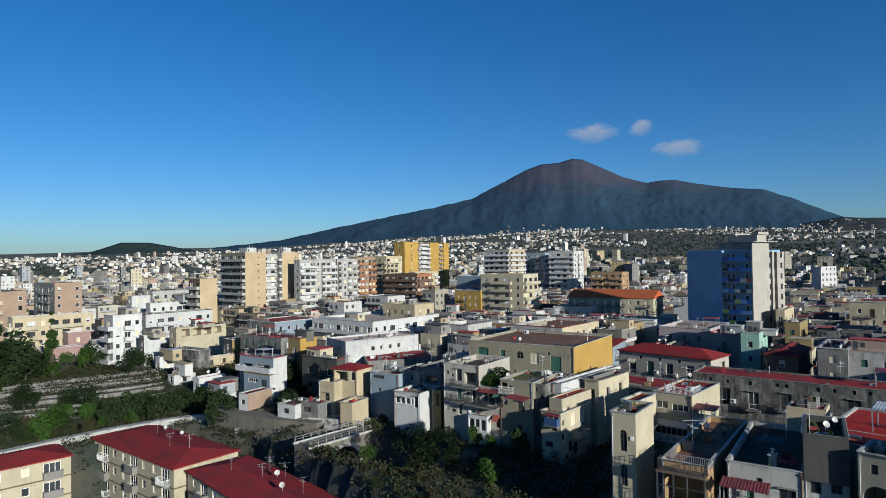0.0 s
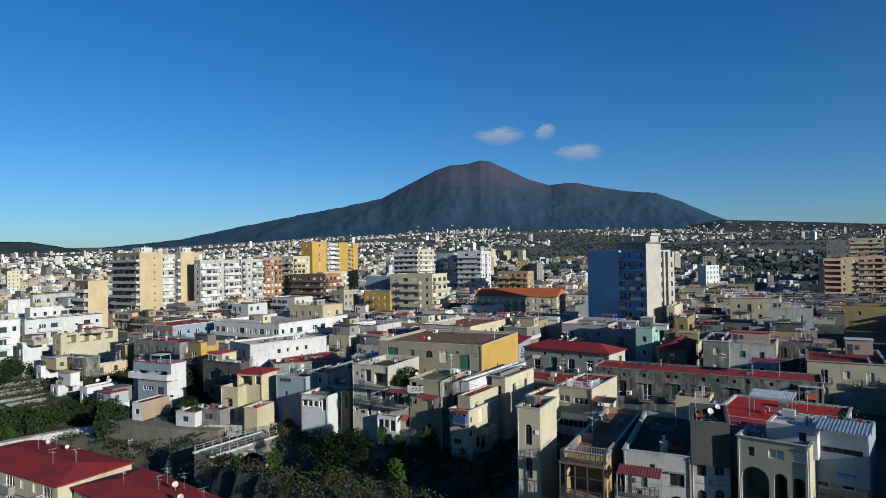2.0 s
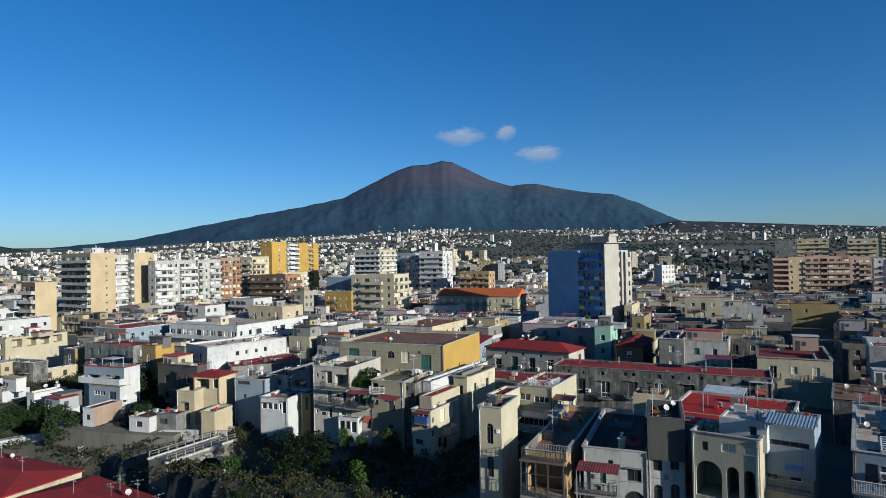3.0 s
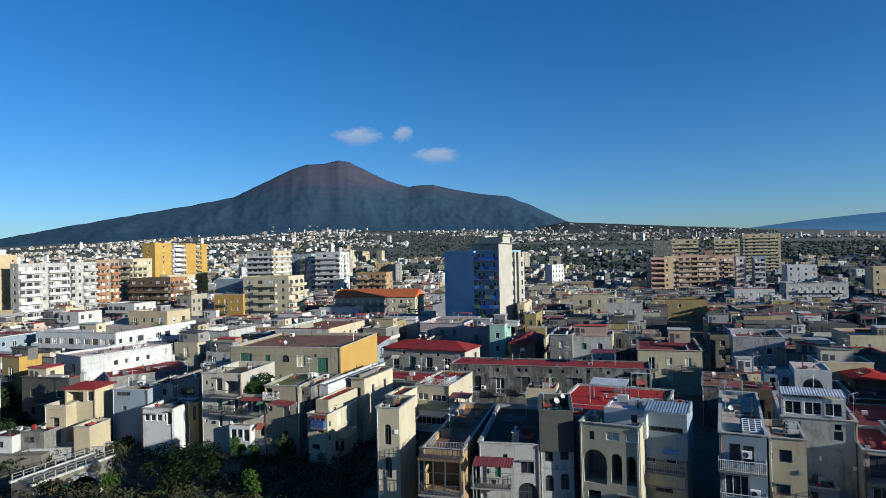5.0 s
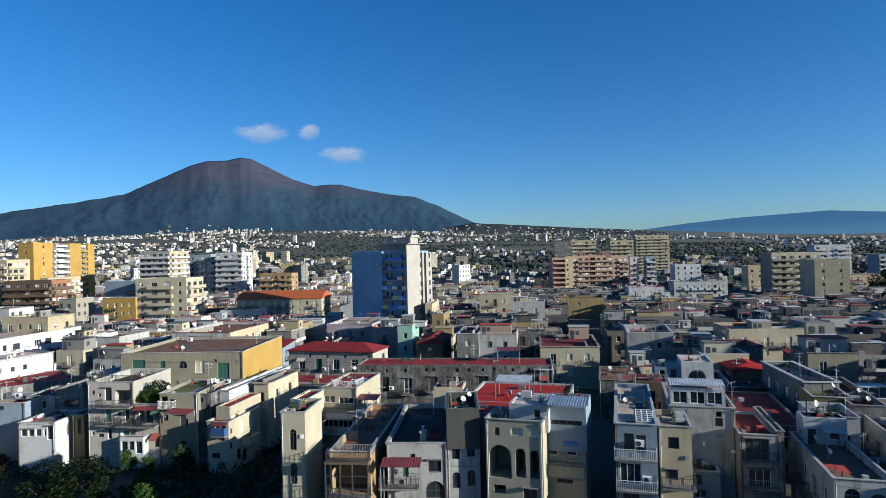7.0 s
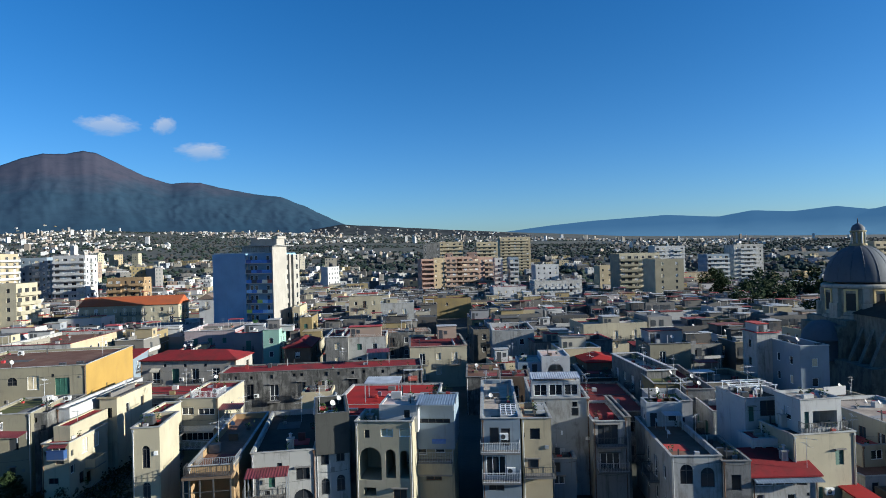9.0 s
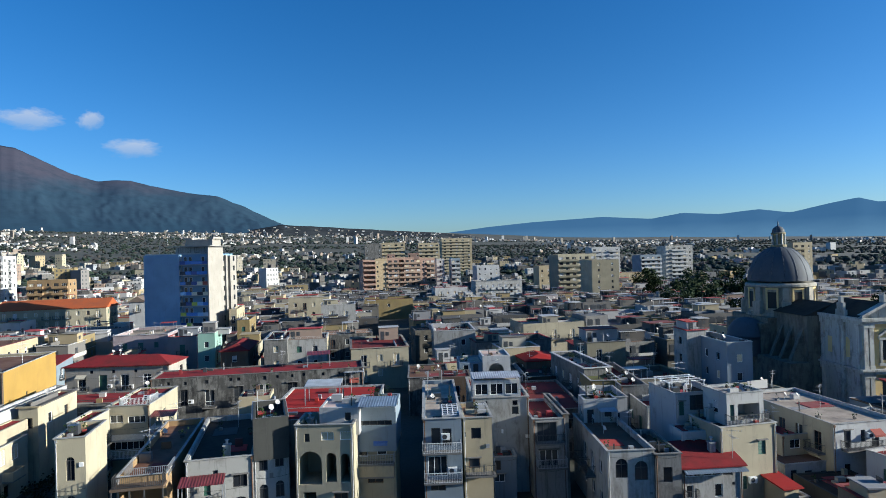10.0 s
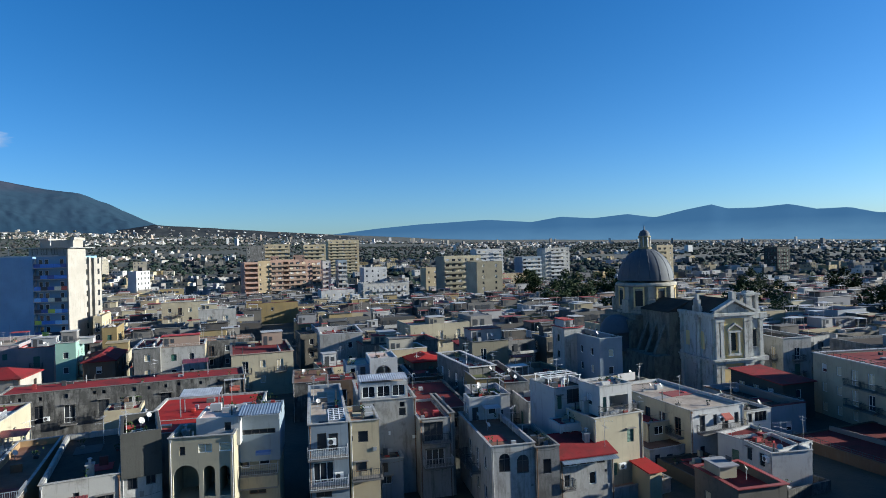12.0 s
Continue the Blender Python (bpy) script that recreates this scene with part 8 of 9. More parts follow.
def clutter(g, rnd, x, y, yaw, w, d, z, ph, busy, gallery=True):
    """Roof rooms with slabs, doors and windows, dividing walls, dishes, tanks, pergolas and washing on one flat roof."""
    m = pose(x, y, z, 0, 0, yaw)
    edge = rnd.choice((0, 3, 3, 3, 1, 1))
    if rnd.random() < 0.8 and ph > 0.12:
        o, c = rnd.uniform(0.05, 0.25), rnd.uniform(0.1, 0.18)
        for q in ((-o, -o, w + o, 0.3), (-o, d - 0.3, w + o, d + o), (-o, 0.3, 0.3, d - 0.3), (w - 0.3, 0.3, w + o, d - 0.3)):
            g.box(q[0], q[1], ph + 0.01, q[2], q[3], ph + c, edge, m)
    if gallery and rnd.random() < 0.55:
        # a full-width gallery: slab, upstand, flat dark panels standing in for a shaded recess
        for f in range(rnd.choice((1, 1, 2))):
            v = -2.95 - 3.0 * f
            u0, u1 = (0.1, w - 0.1) if rnd.random() < 0.6 else (0.1, w * rnd.uniform(0.4, 0.8))
            dep = rnd.uniform(0.8, 1.5)
            g.box(u0, -dep, v - 0.14, u1, 0, v, edge, m)
            g.box(u0, -dep, v, u1, -dep + 0.1, v + rnd.choice((0.5, 0.9)), rnd.choice((0, 3)), m)
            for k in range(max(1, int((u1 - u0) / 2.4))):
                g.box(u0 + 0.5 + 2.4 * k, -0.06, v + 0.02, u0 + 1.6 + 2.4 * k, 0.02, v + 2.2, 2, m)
    if gallery and rnd.random() < 0.4:
        # sunny flank with a gallery of its own
        v, dep = -2.95, rnd.uniform(0.7, 1.2)
        g.box(w, d * 0.1, v - 0.14, w + dep, d * 0.85, v, edge, m)
        g.box(w + dep - 0.1, d * 0.1, v, w + dep, d * 0.85, v + 0.8, rnd.choice((0, 3)), m)
    for _ in range(rnd.choice((0, 1, 1, 2)) if rnd.random() < 0.85 * busy else 0):
        a, b, h = rnd.uniform(1.6, 7.0), rnd.uniform(1.8, 4.2), rnd.choice((1.2, 2.2, 2.4, 2.8))
        u, v = rnd.uniform(0.3, max(0.4, w - a - 0.3)), rnd.uniform(0.8, max(0.9, d - b - 0.3))
        g.box(u, v, 0, u + a, v + b, h, 0, m)
        g.box(u - 0.18, v - 0.22, h, u + a + 0.18, v + b + 0.15, h + 0.14, rnd.choice((1, 1, 0, 3)), m)
        if h > 2:
            g.box(u + 0.35, v - 0.03, 0.02, u + 1.15, v + 0.02, 1.95, 2, m)
        if a > 2.4 and h > 2:
            g.box(u + 1.5, v - 0.03, 0.95, u + 2.2, v + 0.02, 1.8, 2, m)
        if b > 2.4:
            g.box(u + a - 0.02, v + 0.8, 0.9, u + a + 0.03, v + 1.7, 1.8, 2, m)
    for _ in range(rnd.choice((0, 1, 1, 2))):
        if rnd.random() < 0.5:
            u = rnd.uniform(1, w - 1)
            g.box(u, 0.3, 0, u + 0.18, d * rnd.uniform(0.4, 0.95), rnd.uniform(0.4, 1.3), 0, m)
        else:
            v = rnd.uniform(1, d - 1)
            g.box(0.3, v, 0, w * rnd.uniform(0.4, 0.95), v + 0.18, rnd.uniform(0.4, 1.3), 0, m)
    for _ in range(rnd.choice((0, 1, 1, 2))):
        u, v, s = rnd.uniform(0.4, w - 0.4), rnd.uniform(0.4, d - 0.4), rnd.uniform(0.28, 0.42)
        q = m @ pose(u, v, rnd.uniform(0.9, 1.6), 55, 0, rnd.uniform(10, 60))
        i = len(g.v)
        g.v.append(tuple(q @ Vector((0, 0, -0.12))))
        for k in range(9):
            g.v.append(tuple(q @ Vector((s * math.cos(k * 0.698), s * math.sin(k * 0.698), 0))))
        for k in range(9):
            g.f.append((i, i + 1 + k, i + 1 + (k + 1) % 9))
            g.m.append(3)
        g.box(u - 0.03, v - 0.03, 0, u + 0.03, v + 0.03, 1.2, 3, m)
    if rnd.random() < 0.5:
        u, v = rnd.uniform(0.4, w - 0.4), rnd.uniform(0.4, d - 0.4)
        g.box(u - 0.02, v - 0.02, 0, u + 0.02, v + 0.02, 3.0, 3, m)
        g.box(u - 0.6, v - 0.015, 2.8, u + 0.6, v + 0.015, 2.84, 3, m)
        g.box(u - 0.4, v - 0.015, 2.4, u + 0.4, v + 0.015, 2.44, 3, m)
    if rnd.random() < 0.35:
        u, v = rnd.uniform(0.5, w - 1.4), rnd.uniform(0.5, d - 1.2)
        g.box(u, v, 0.2, u + rnd.uniform(0.5, 1.1), v + 0.7, rnd.uniform(0.7, 1.3), rnd.choice((0, 2, 3)), m)
    if w > 6 and rnd.random() < 0.5:
        u, v, a, b = rnd.uniform(0.4, w - 4), rnd.uniform(0.5, d - 3.2), rnd.uniform(2.5, 3.8), rnd.uniform(1.8, 2.8)
        for p in ((u, v), (u + a, v), (u, v + b), (u + a, v + b)):
            g.box(p[0], p[1], 0, p[0] + 0.08, p[1] + 0.08, 2.3, 3, m)
        g.box(u - 0.1, v - 0.1, 2.3, u + a + 0.2, v + b + 0.2, 2.38, rnd.choice((1, 1, 3)), m)


PLAIN_WALL = {"darkgrey": "dark grey", "brown": "brown", "offwhite": "off-white", "pale": "pale yellow", "cream": "cream", "grey": "grey cement", "peach": "peach", "white": "white", "blue": "pale blue", "weathered": "blackened",
              "ochre": "ochre", "lilac": "lilac-grey", "green": "pale green", "pink": "pink", "stone": "grey stone", "olive": "olive-beige"}
PLAIN_ROOF = {"red": "red flat", "brightred": "bright red flat", "darkred": "dark red flat", "grey": "grey felt", "light": "silver-painted flat", "brown": "brown flat", "dark": "dark felt", "white": "white flat", "tan": "tan tiled",
              "green": "green felt", "terracotta": "terracotta"}


def block(g, rnd, x, y, yaw, w, d, z, h):
    """One house of the joined part of the town: parapet, sunken roof, windows with sills, a roof room."""
    m = pose(x, y, z, 0, 0, yaw)
    q = lambda *p: [m @ Vector(a) for a in p]
    ph = rnd.choice((0.1, 0.12, 0.2, 0.5, 0.9))
    i = len(g.v)
    t = 0.25
    g.v.extend(tuple(m @ Vector(a)) for a in ((0, 0, -2), (w, 0, -2), (w, d, -2), (0, d, -2), (0, 0, h), (w, 0, h), (w, d, h), (0, d, h),
                                              (t, t, h), (w - t, t, h), (w - t, d - t, h), (t, d - t, h), (t, t, h - ph), (w - t, t, h - ph), (w - t, d - t, h - ph), (t, d - t, h - ph)))
    for a in range(4):
        b = (a + 1) % 4
        for f in ((a, b, b + 4, a + 4), (a + 4, b + 4, b + 8, a + 8), (a + 8, b + 8, b + 12, a + 12)):
            g.f.append(tuple(i + k for k in f))
            g.m.append(0)
    g.face(q((t, t, h - ph), (w - t, t, h - ph), (w - t, d - t, h - ph), (t, d - t, h - ph)), 1)
    clutter(g, rnd, x, y, yaw, w, d, z + h - ph, ph, 1.0 if math.hypot(x, y) < 300 else 0.7)
    nf = min(2, int(h / 3.1))
    for f in range(nf):
        v = h - ph - 2.3 - f * 3.1
        for k in range(int((w - 0.8) / 2.9)):
            if rnd.random() < 0.8:
                u = 0.9 + 2.9 * k
                tall = rnd.random() < 0.35
                g.box(u, -0.05, v - (0.9 if tall else 0), u + 1.1, 0.05, v + 1.35, 2, m)
                if tall:
                    g.box(u - 0.5, -0.9, v - 1.05, u + 1.6, 0, v - 0.92, 0, m)
                    g.box(u - 0.5, -0.9, v - 0.92, u + 1.6, -0.84, v - 0.05, 3, m)
        for k in range(int((d - 0.8) / 2.9)):
            if rnd.random() < 0.7:
                u = 0.9 + 2.9 * k
                g.box(w - 0.05, u, v, w + 0.05, u + 1.1, v + 1.35, 2, m)
                g.box(-0.05, u, v, 0.05, u + 1.1, v + 1.35, 2, m)


infill(5)

# ---------------------------------------------------------------- the hollow: housing rows, bridge, walls, trees
def row_block(x, y, yaw, w, d, z0, z1, seed):
    """Four-storey public housing under a low red roof, with string courses and glazed-in balconies."""
    rnd = random.Random(seed)
    wins, bals = [], []
    n = max(2, int(w / 3.4))
    for f in range(4):
        v = (z1 - z0) - 3.0 * (f + 1) + 0.1
        for k in range(n):
            u = 0.8 + (w - 1.6) * (k + 0.5) / n
            if k % 3 == 1:
                wins.append((u - 1.2, v, 2.4, 2.3, "d"))
                bals.append((u - 1.35, v, 2.7, 0.9, "solid" if rnd.random() < 0.5 else "white"))
            else:
                wins.append((u - 0.55, v + 0.9, 1.1, 1.3, rnd.choice("wwqr")))
    side = ([(2.0, (z1 - z0) - 2.2 - 3 * f, 1.0, 1.2, "w") for f in range(4)] + [(d - 3.0, (z1 - z0) - 2.2 - 3 * f, 1.0, 1.2, "q") for f in range(4)], [])
    ob = house(x, y, yaw, w, d, z0, z1, "pale", "red", front=(wins, bals), right=side, left=side, kind="hip", rise=0.9, name="housing_block",
               label="cream four-storey housing row with a red roof", group="housing rows in the hollow", category="apartment block")
    b = Builder()
    for f in range(1, 4):
        zz = (z1 - z0) - 3.0 * f
        b.box(-0.06, -0.06, zz - 0.2, w + 0.06, -0.002, zz)
        b.box(w + 0.002, -0.06, zz - 0.2, w + 0.06, d, zz)
    part("string_course", b, WALL["brown"], ob)
    for _ in range(int(w / 4)):
        u, v = rnd.uniform(1, w - 1), rnd.uniform(1.5, d - 1.5)
        (dish if rnd.random() < 0.65 else antenna)(on_roof(x, y, yaw, u, v, z1 + 0.9 * min(v, d - v) / (d / 2) - 0.1, rnd.uniform(20, 60)), rnd.uniform(0.6, 0.85))


row_block(-121.0, 39.6, 4, 28.6, 11.0, -9.5, 1.3, 1)
row_block(-91.8, 43.4, -4, 29.0, 9.6, -9.0, 0.7, 2)
row_block(-113.2, 14.0, 87, 19.8, 9.6, -9.5, 1.3, 4)


def bridge():
    top = new("bridge")
    top.matrix_basis = pose(-76.0, 54.4, 1.2, 0, 0, 90)
    tagged(top, "old stone bridge with one round arch and a railing", "bridge")
    g = Builder()
    facade(g, lambda u, v, i: (u, i, v), 12, -9, 3.1, [(3.4, -6.0, 6.2, 8.0, 4.0, True)])
    g.face([(0, 0, 3.1), (12, 0, 3.1), (12, 4, 3.1), (0, 4, 3.1)])
    g.face([(0, 4, -9), (0, 4, 3.1), (12, 4, 3.1), (12, 4, -9)])
    g.face([(0, 0, -9), (0, 0, 3.1), (0, 4, 3.1), (0, 4, -9)])
    g.face([(12, 0, -9), (12, 4, -9), (12, 4, 3.1), (12, 0, 3.1)])
    part("wall", g, WALL["stone"], top)
    a = Builder()
    pts = [(3.4 + p, -6.0 + q) for p, q in arc(6.2, 8.0)]
    for k, ((u0, v0), (u1, v1)) in enumerate(zip(pts, pts[1:])):
        cu, cv = 6.5, -1.1
        o0, o1 = ((u0 - cu) * 1.2 + cu, (v0 - cv) * 1.2 + cv), ((u1 - cu) * 1.2 + cu, (v1 - cv) * 1.2 + cv)
        a.face([(u0, -0.1, v0), (u1, -0.1, v1), (o1[0], -0.1, o1[1]), (o0[0], -0.1, o0[1])])
    part("arch_ring", a, WALL["offwhite"], top)
    p = Builder()
    p.box(-0.2, -0.15, 3.1, 12.2, 0.25, 3.4)
    p.box(-0.2, 3.75, 3.1, 12.2, 4.1, 3.4)
    part("kerb", p, WALL["offwhite"], top)
    for v in (0.05, 3.9):
        for k in range(9):
            q = Builder()
            q.box(k * 1.48, v - 0.06, 3.4, k * 1.48 + 0.14, v + 0.06, 4.2)
            part("post", q, CEMENT, top)
        q = Builder()
        q.tube((0, v, 4.15), (12, v, 4.15), 0.05, 5)
        q.tube((0, v, 3.8), (12, v, 3.8), 0.04, 5)
        part("rail", q, CEMENT, top)


bridge()


def long_wall(name, pts, h, thick, mat, label):
    """A free-standing wall that follows the ground."""
    g = Builder()
    for (ax, ay), (bx, by) in zip(pts, pts[1:]):
        L = math.hypot(bx - ax, by - ay)
        n = max(1, int(L / 4))
        for k in range(n):
            p = (ax + (bx - ax) * k / n, ay + (by - ay) * k / n)
            q = (ax + (bx - ax) * (k + 1) / n, ay + (by - ay) * (k + 1) / n)
            nx, ny = -(by - ay) / L * thick, (bx - ax) / L * thick
            zp, zq = ground_z(*p), ground_z(*q)
            P = [(p[0], p[1]), (q[0], q[1]), (q[0] + nx, q[1] + ny), (p[0] + nx, p[1] + ny)]
            Z = [zp, zq, zq, zp]
            lo = [(*a, z - 1.0) for a, z in zip(P, Z)]
            hi = [(*a, z + h) for a, z in zip(P, Z)]
            for i in range(4):
                j = (i + 1) % 4
                g.face([lo[i], lo[j], hi[j], hi[i]])
            g.face(hi)
    return tagged(part(name, g, mat), label, "wall", kind="structure")


def level_wall(name, pts, top, drop, thick, mat, label):
    """A retaining wall with a level coping, its face carried down to the hollow."""
    g = Builder()
    for (ax, ay), (bx, by) in zip(pts, pts[1:]):
        L = math.hypot(bx - ax, by - ay)
        nx, ny = -(by - ay) / L * thick, (bx - ax) / L * thick
        P = [(ax, ay), (bx, by), (bx + nx, by + ny), (ax + nx, ay + ny)]
        for i in range(4):
            j = (i + 1) % 4
            g.face([(*P[i], top - drop), (*P[j], top - drop), (*P[j], top), (*P[i], top)])
        g.face([(*p, top) for p in P])
    return tagged(part(name, g, mat), label, "wall", kind="structure")


level_wall("retaining_wall", [(-122.0, 14.0), (-121.5, 26.3), (-122.3, 34.6), (-122.3, 43.9), (-121.0, 52.0), (-119.8, 56.6), (-116, 62)], 2.0, 11, -1.6, WALL["offwhite"], "long pale weathered retaining wall with a wide coping")
level_wall("terrace_bank", [(-112, 57.0), (-103, 58.4), (-94.5, 60.3), (-86.5, 63.2)], 4.5, 9, 9.0, WALL["stone"], "rough stone-faced bank under small houses")
long_wall("road_wall", [(-104, 58), (-90, 64), (-80, 68)], 0.9, 0.4, WALL["offwhite"], "low pale wall along the road to the bridge")
long_wall("path_wall", [(-104, 61), (-90, 67), (-81, 70.5)], 0.8, 0.3, WALL["offwhite"], "low pale wall along the path")
for k in range(9):
    long_wall("terrace_wall", [(-141 - 3.6 * k, 28 + 1.2 * k), (-135 - 3.6 * k, 60 + 1.2 * k)], 0.8 if k % 2 else 0.5, 0.5, WALL["grey"], "low grey terrace wall among gardens")


LEAF = {"dark": foliage("dark_evergreen_leaves", (0.010, 0.020, 0.007), (0.022, 0.034, 0.011)), "green": foliage("green_leaves", (0.020, 0.045, 0.008), (0.035, 0.062, 0.012)),
        "olive": foliage("dry_olive_leaves", (0.026, 0.024, 0.011), (0.042, 0.036, 0.018)), "cypress": foliage("cypress_needles", (0.016, 0.034, 0.007), (0.028, 0.046, 0.01))}
BARK = plaster("tree_bark", (0.10, 0.08, 0.06), 0.5, (0.03, 0.025, 0.02))


def crown_mesh(rnd, r, h, n, leaf, shape="round"):
    g = Builder()
    clumps = []
    for _ in range(14 if shape == "round" else 22):
        if shape == "round":
            a, q = rnd.uniform(0, 6.28), rnd.random() ** 0.5
            z = rnd.uniform(-0.5, 0.5) * h
            k = math.sqrt(max(0.05, 1 - (2 * z / h) ** 2))
            clumps.append((q * r * k * math.cos(a), q * r * k * math.sin(a), z, rnd.uniform(0.25, 0.45) * r))
        else:
            z = rnd.uniform(-0.5, 0.5) * h
            k = r * (1 - 0.85 * (z / h + 0.5) ** 1.4)
            a = rnd.uniform(0, 6.28)
            clumps.append((0.5 * k * math.cos(a), 0.5 * k * math.sin(a), z, 0.6 * k + 0.1))
    for _ in range(n):
        cx, cy, cz, cr = rnd.choice(clumps)
        v = Vector((rnd.gauss(0, 1), rnd.gauss(0, 1), rnd.gauss(0, 1))).normalized() * cr * rnd.uniform(0.7, 1.1)
        p = Vector((cx, cy, cz)) + v
        s = leaf * rnd.uniform(0.6, 1.3)
        u = Vector((rnd.gauss(0, 1), rnd.gauss(0, 1), rnd.gauss(0, 0.6))).normalized()
        w = u.orthogonal().normalized()
        g.face([p - u * s, p + w * s * 0.6, p + u * s, p - w * s * 0.6])
    return g


def tree_kind(key, r, h, trunk, leaf_mat, n, leaf, shape="round"):
    def make():
        rnd = random.Random(key)
        top = new("cypress_tree" if shape != "round" else "tree")
        t = Builder()
        t.tube((0, 0, -0.6), (0.1, 0.05, trunk * 0.6), 0.05 * h + 0.05, 7, 0, 0.04 * h)
        t.tube((0.1, 0.05, trunk * 0.6), (0, 0, trunk + h * 0.4), 0.04 * h, 6, 0, 0.015 * h)
        for k in range(5 if shape == "round" else 0):
            a = k * 1.256 + 0.4
            t.tube((0.05, 0.02, trunk * (0.6 + 0.08 * k)), (0.7 * r * math.cos(a), 0.7 * r * math.sin(a), trunk + h * (0.25 + 0.08 * k)), 0.02 * h, 5, 0, 0.008 * h)
        part("trunk", t, BARK, top)
        part("crown", crown_mesh(rnd, r, h, n, leaf, shape), LEAF[leaf_mat], top, at=pose(0, 0, trunk + h * 0.5))
        return top
    lab = {"dark": "dark evergreen tree with an uneven crown", "green": "green leafy tree with an uneven crown", "olive": "dry olive-brown winter tree", "cypress": "tall narrow cypress tree"}[leaf_mat]
    return proto(key, make, lab, "tree", "trees of the hollow")


TREES = [tree_kind("tree_a", 3.2, 4.6, 1.6, "dark", 1500, 0.28), tree_kind("tree_b", 2.6, 3.6, 1.2, "green", 1200, 0.25), tree_kind("tree_c", 2.2, 3.0, 0.8, "olive", 900, 0.25),
         tree_kind("tree_d", 4.2, 5.6, 2.2, "dark", 2200, 0.32)]
CYPRESS = tree_kind("tree_e", 1.5, 13.0, 0.6, "cypress", 1800, 0.3, "spire")


def plant(kind, x, y, s=1.0, z=None):
    kind(pose(x, y, ground_z(x, y) if z is None else z, 0, 0, (x * 37 + y * 91) % 360), s)


CYPRESS(pose(-176, 48.8, ground_z(-176, 48.8)), 1.25)
rnd = random.Random(21)
for x0, y0, x1, y1, n, kinds, s0, s1 in (
        (-185, 22, -164, 36, 12, (0, 3, 3), 0.8, 1.3), (-76, 44, -48, 64, 22, (2, 2, 2, 0), 0.15, 0.38), (-60, 42, -36, 58, 18, (2, 0, 2), 0.15, 0.35), (-112, 64, -96, 74, 8, (0, 2), 0.4, 0.7)):
    for _ in range(n):
        x, y = rnd.uniform(x0, x1), rnd.uniform(y0, y1)
        if free(x, y, m=0.6, w=0.5, d=0.5):
            plant(TREES[rnd.choice(kinds)], x, y, rnd.uniform(s0, s1))
for x, y, s, k in ((-63, 60, 0.7, 1), (-61.0, 63, 0.6, 1), (-55.5, 61.5, 0.75, 0), (-58.4, 58.5, 0.8, 0), (-69.0, 62.5, 0.6, 0), (-66.2, 57.0, 0.5, 1), (-50.5, 63.5, 0.55, 1), (-47.0, 60.0, 0.6, 1), (-72.5, 58.0, 0.65, 1)):
    plant(TREES[k], x, y, s)

for u, v, q in ((0.5, 0.9, 0.30), (1.2, 1.2, 0.38), (2.1, 1.0, 0.34), (3.0, 1.3, 0.28), (1.6, 3.0, 0.42), (2.7, 3.2, 0.36)):
    p = on_roof(-59.14, 73.52, 8, u, v, 12.2).translation
    plant(TREES[1 if v < 2 else 0], p.x, p.y, q, p.z)


def scrub(seed):
    """Low bushes and dry grass of the slope, past counting."""
    r = random.Random(seed)
    g = Builder()
    for _ in range(12000):
        x, y = r.uniform(-190, -34), r.uniform(26, 92)
        if not free(x, y, m=0.4, w=0.3, d=0.3) or noise.noise(Vector((x / 9, y / 9, 1))) < -0.35:
            continue
        z = ground_z(x, y)
        hgt = r.uniform(0.3, 1.3)
        for _ in range(13):
            p = Vector((x + r.gauss(0, 0.5), y + r.gauss(0, 0.5), z + r.uniform(0, hgt)))
            u = Vector((r.gauss(0, 1), r.gauss(0, 1), r.gauss(0, 1))).normalized()
            w = u.orthogonal().normalized()
            s = r.uniform(0.1, 0.26)
            g.face([p - u * s, p + w * s * 0.6, p + u * s, p - w * s * 0.6], r.choice((0, 0, 1, 1, 1)))
    ob = part("scrub", g, [LEAF["dark"], LEAF["olive"], LEAF["green"]])
    tagged(ob, "low scrub and dry grass on the slope", "scrub", kind="stuff")


scrub(8)


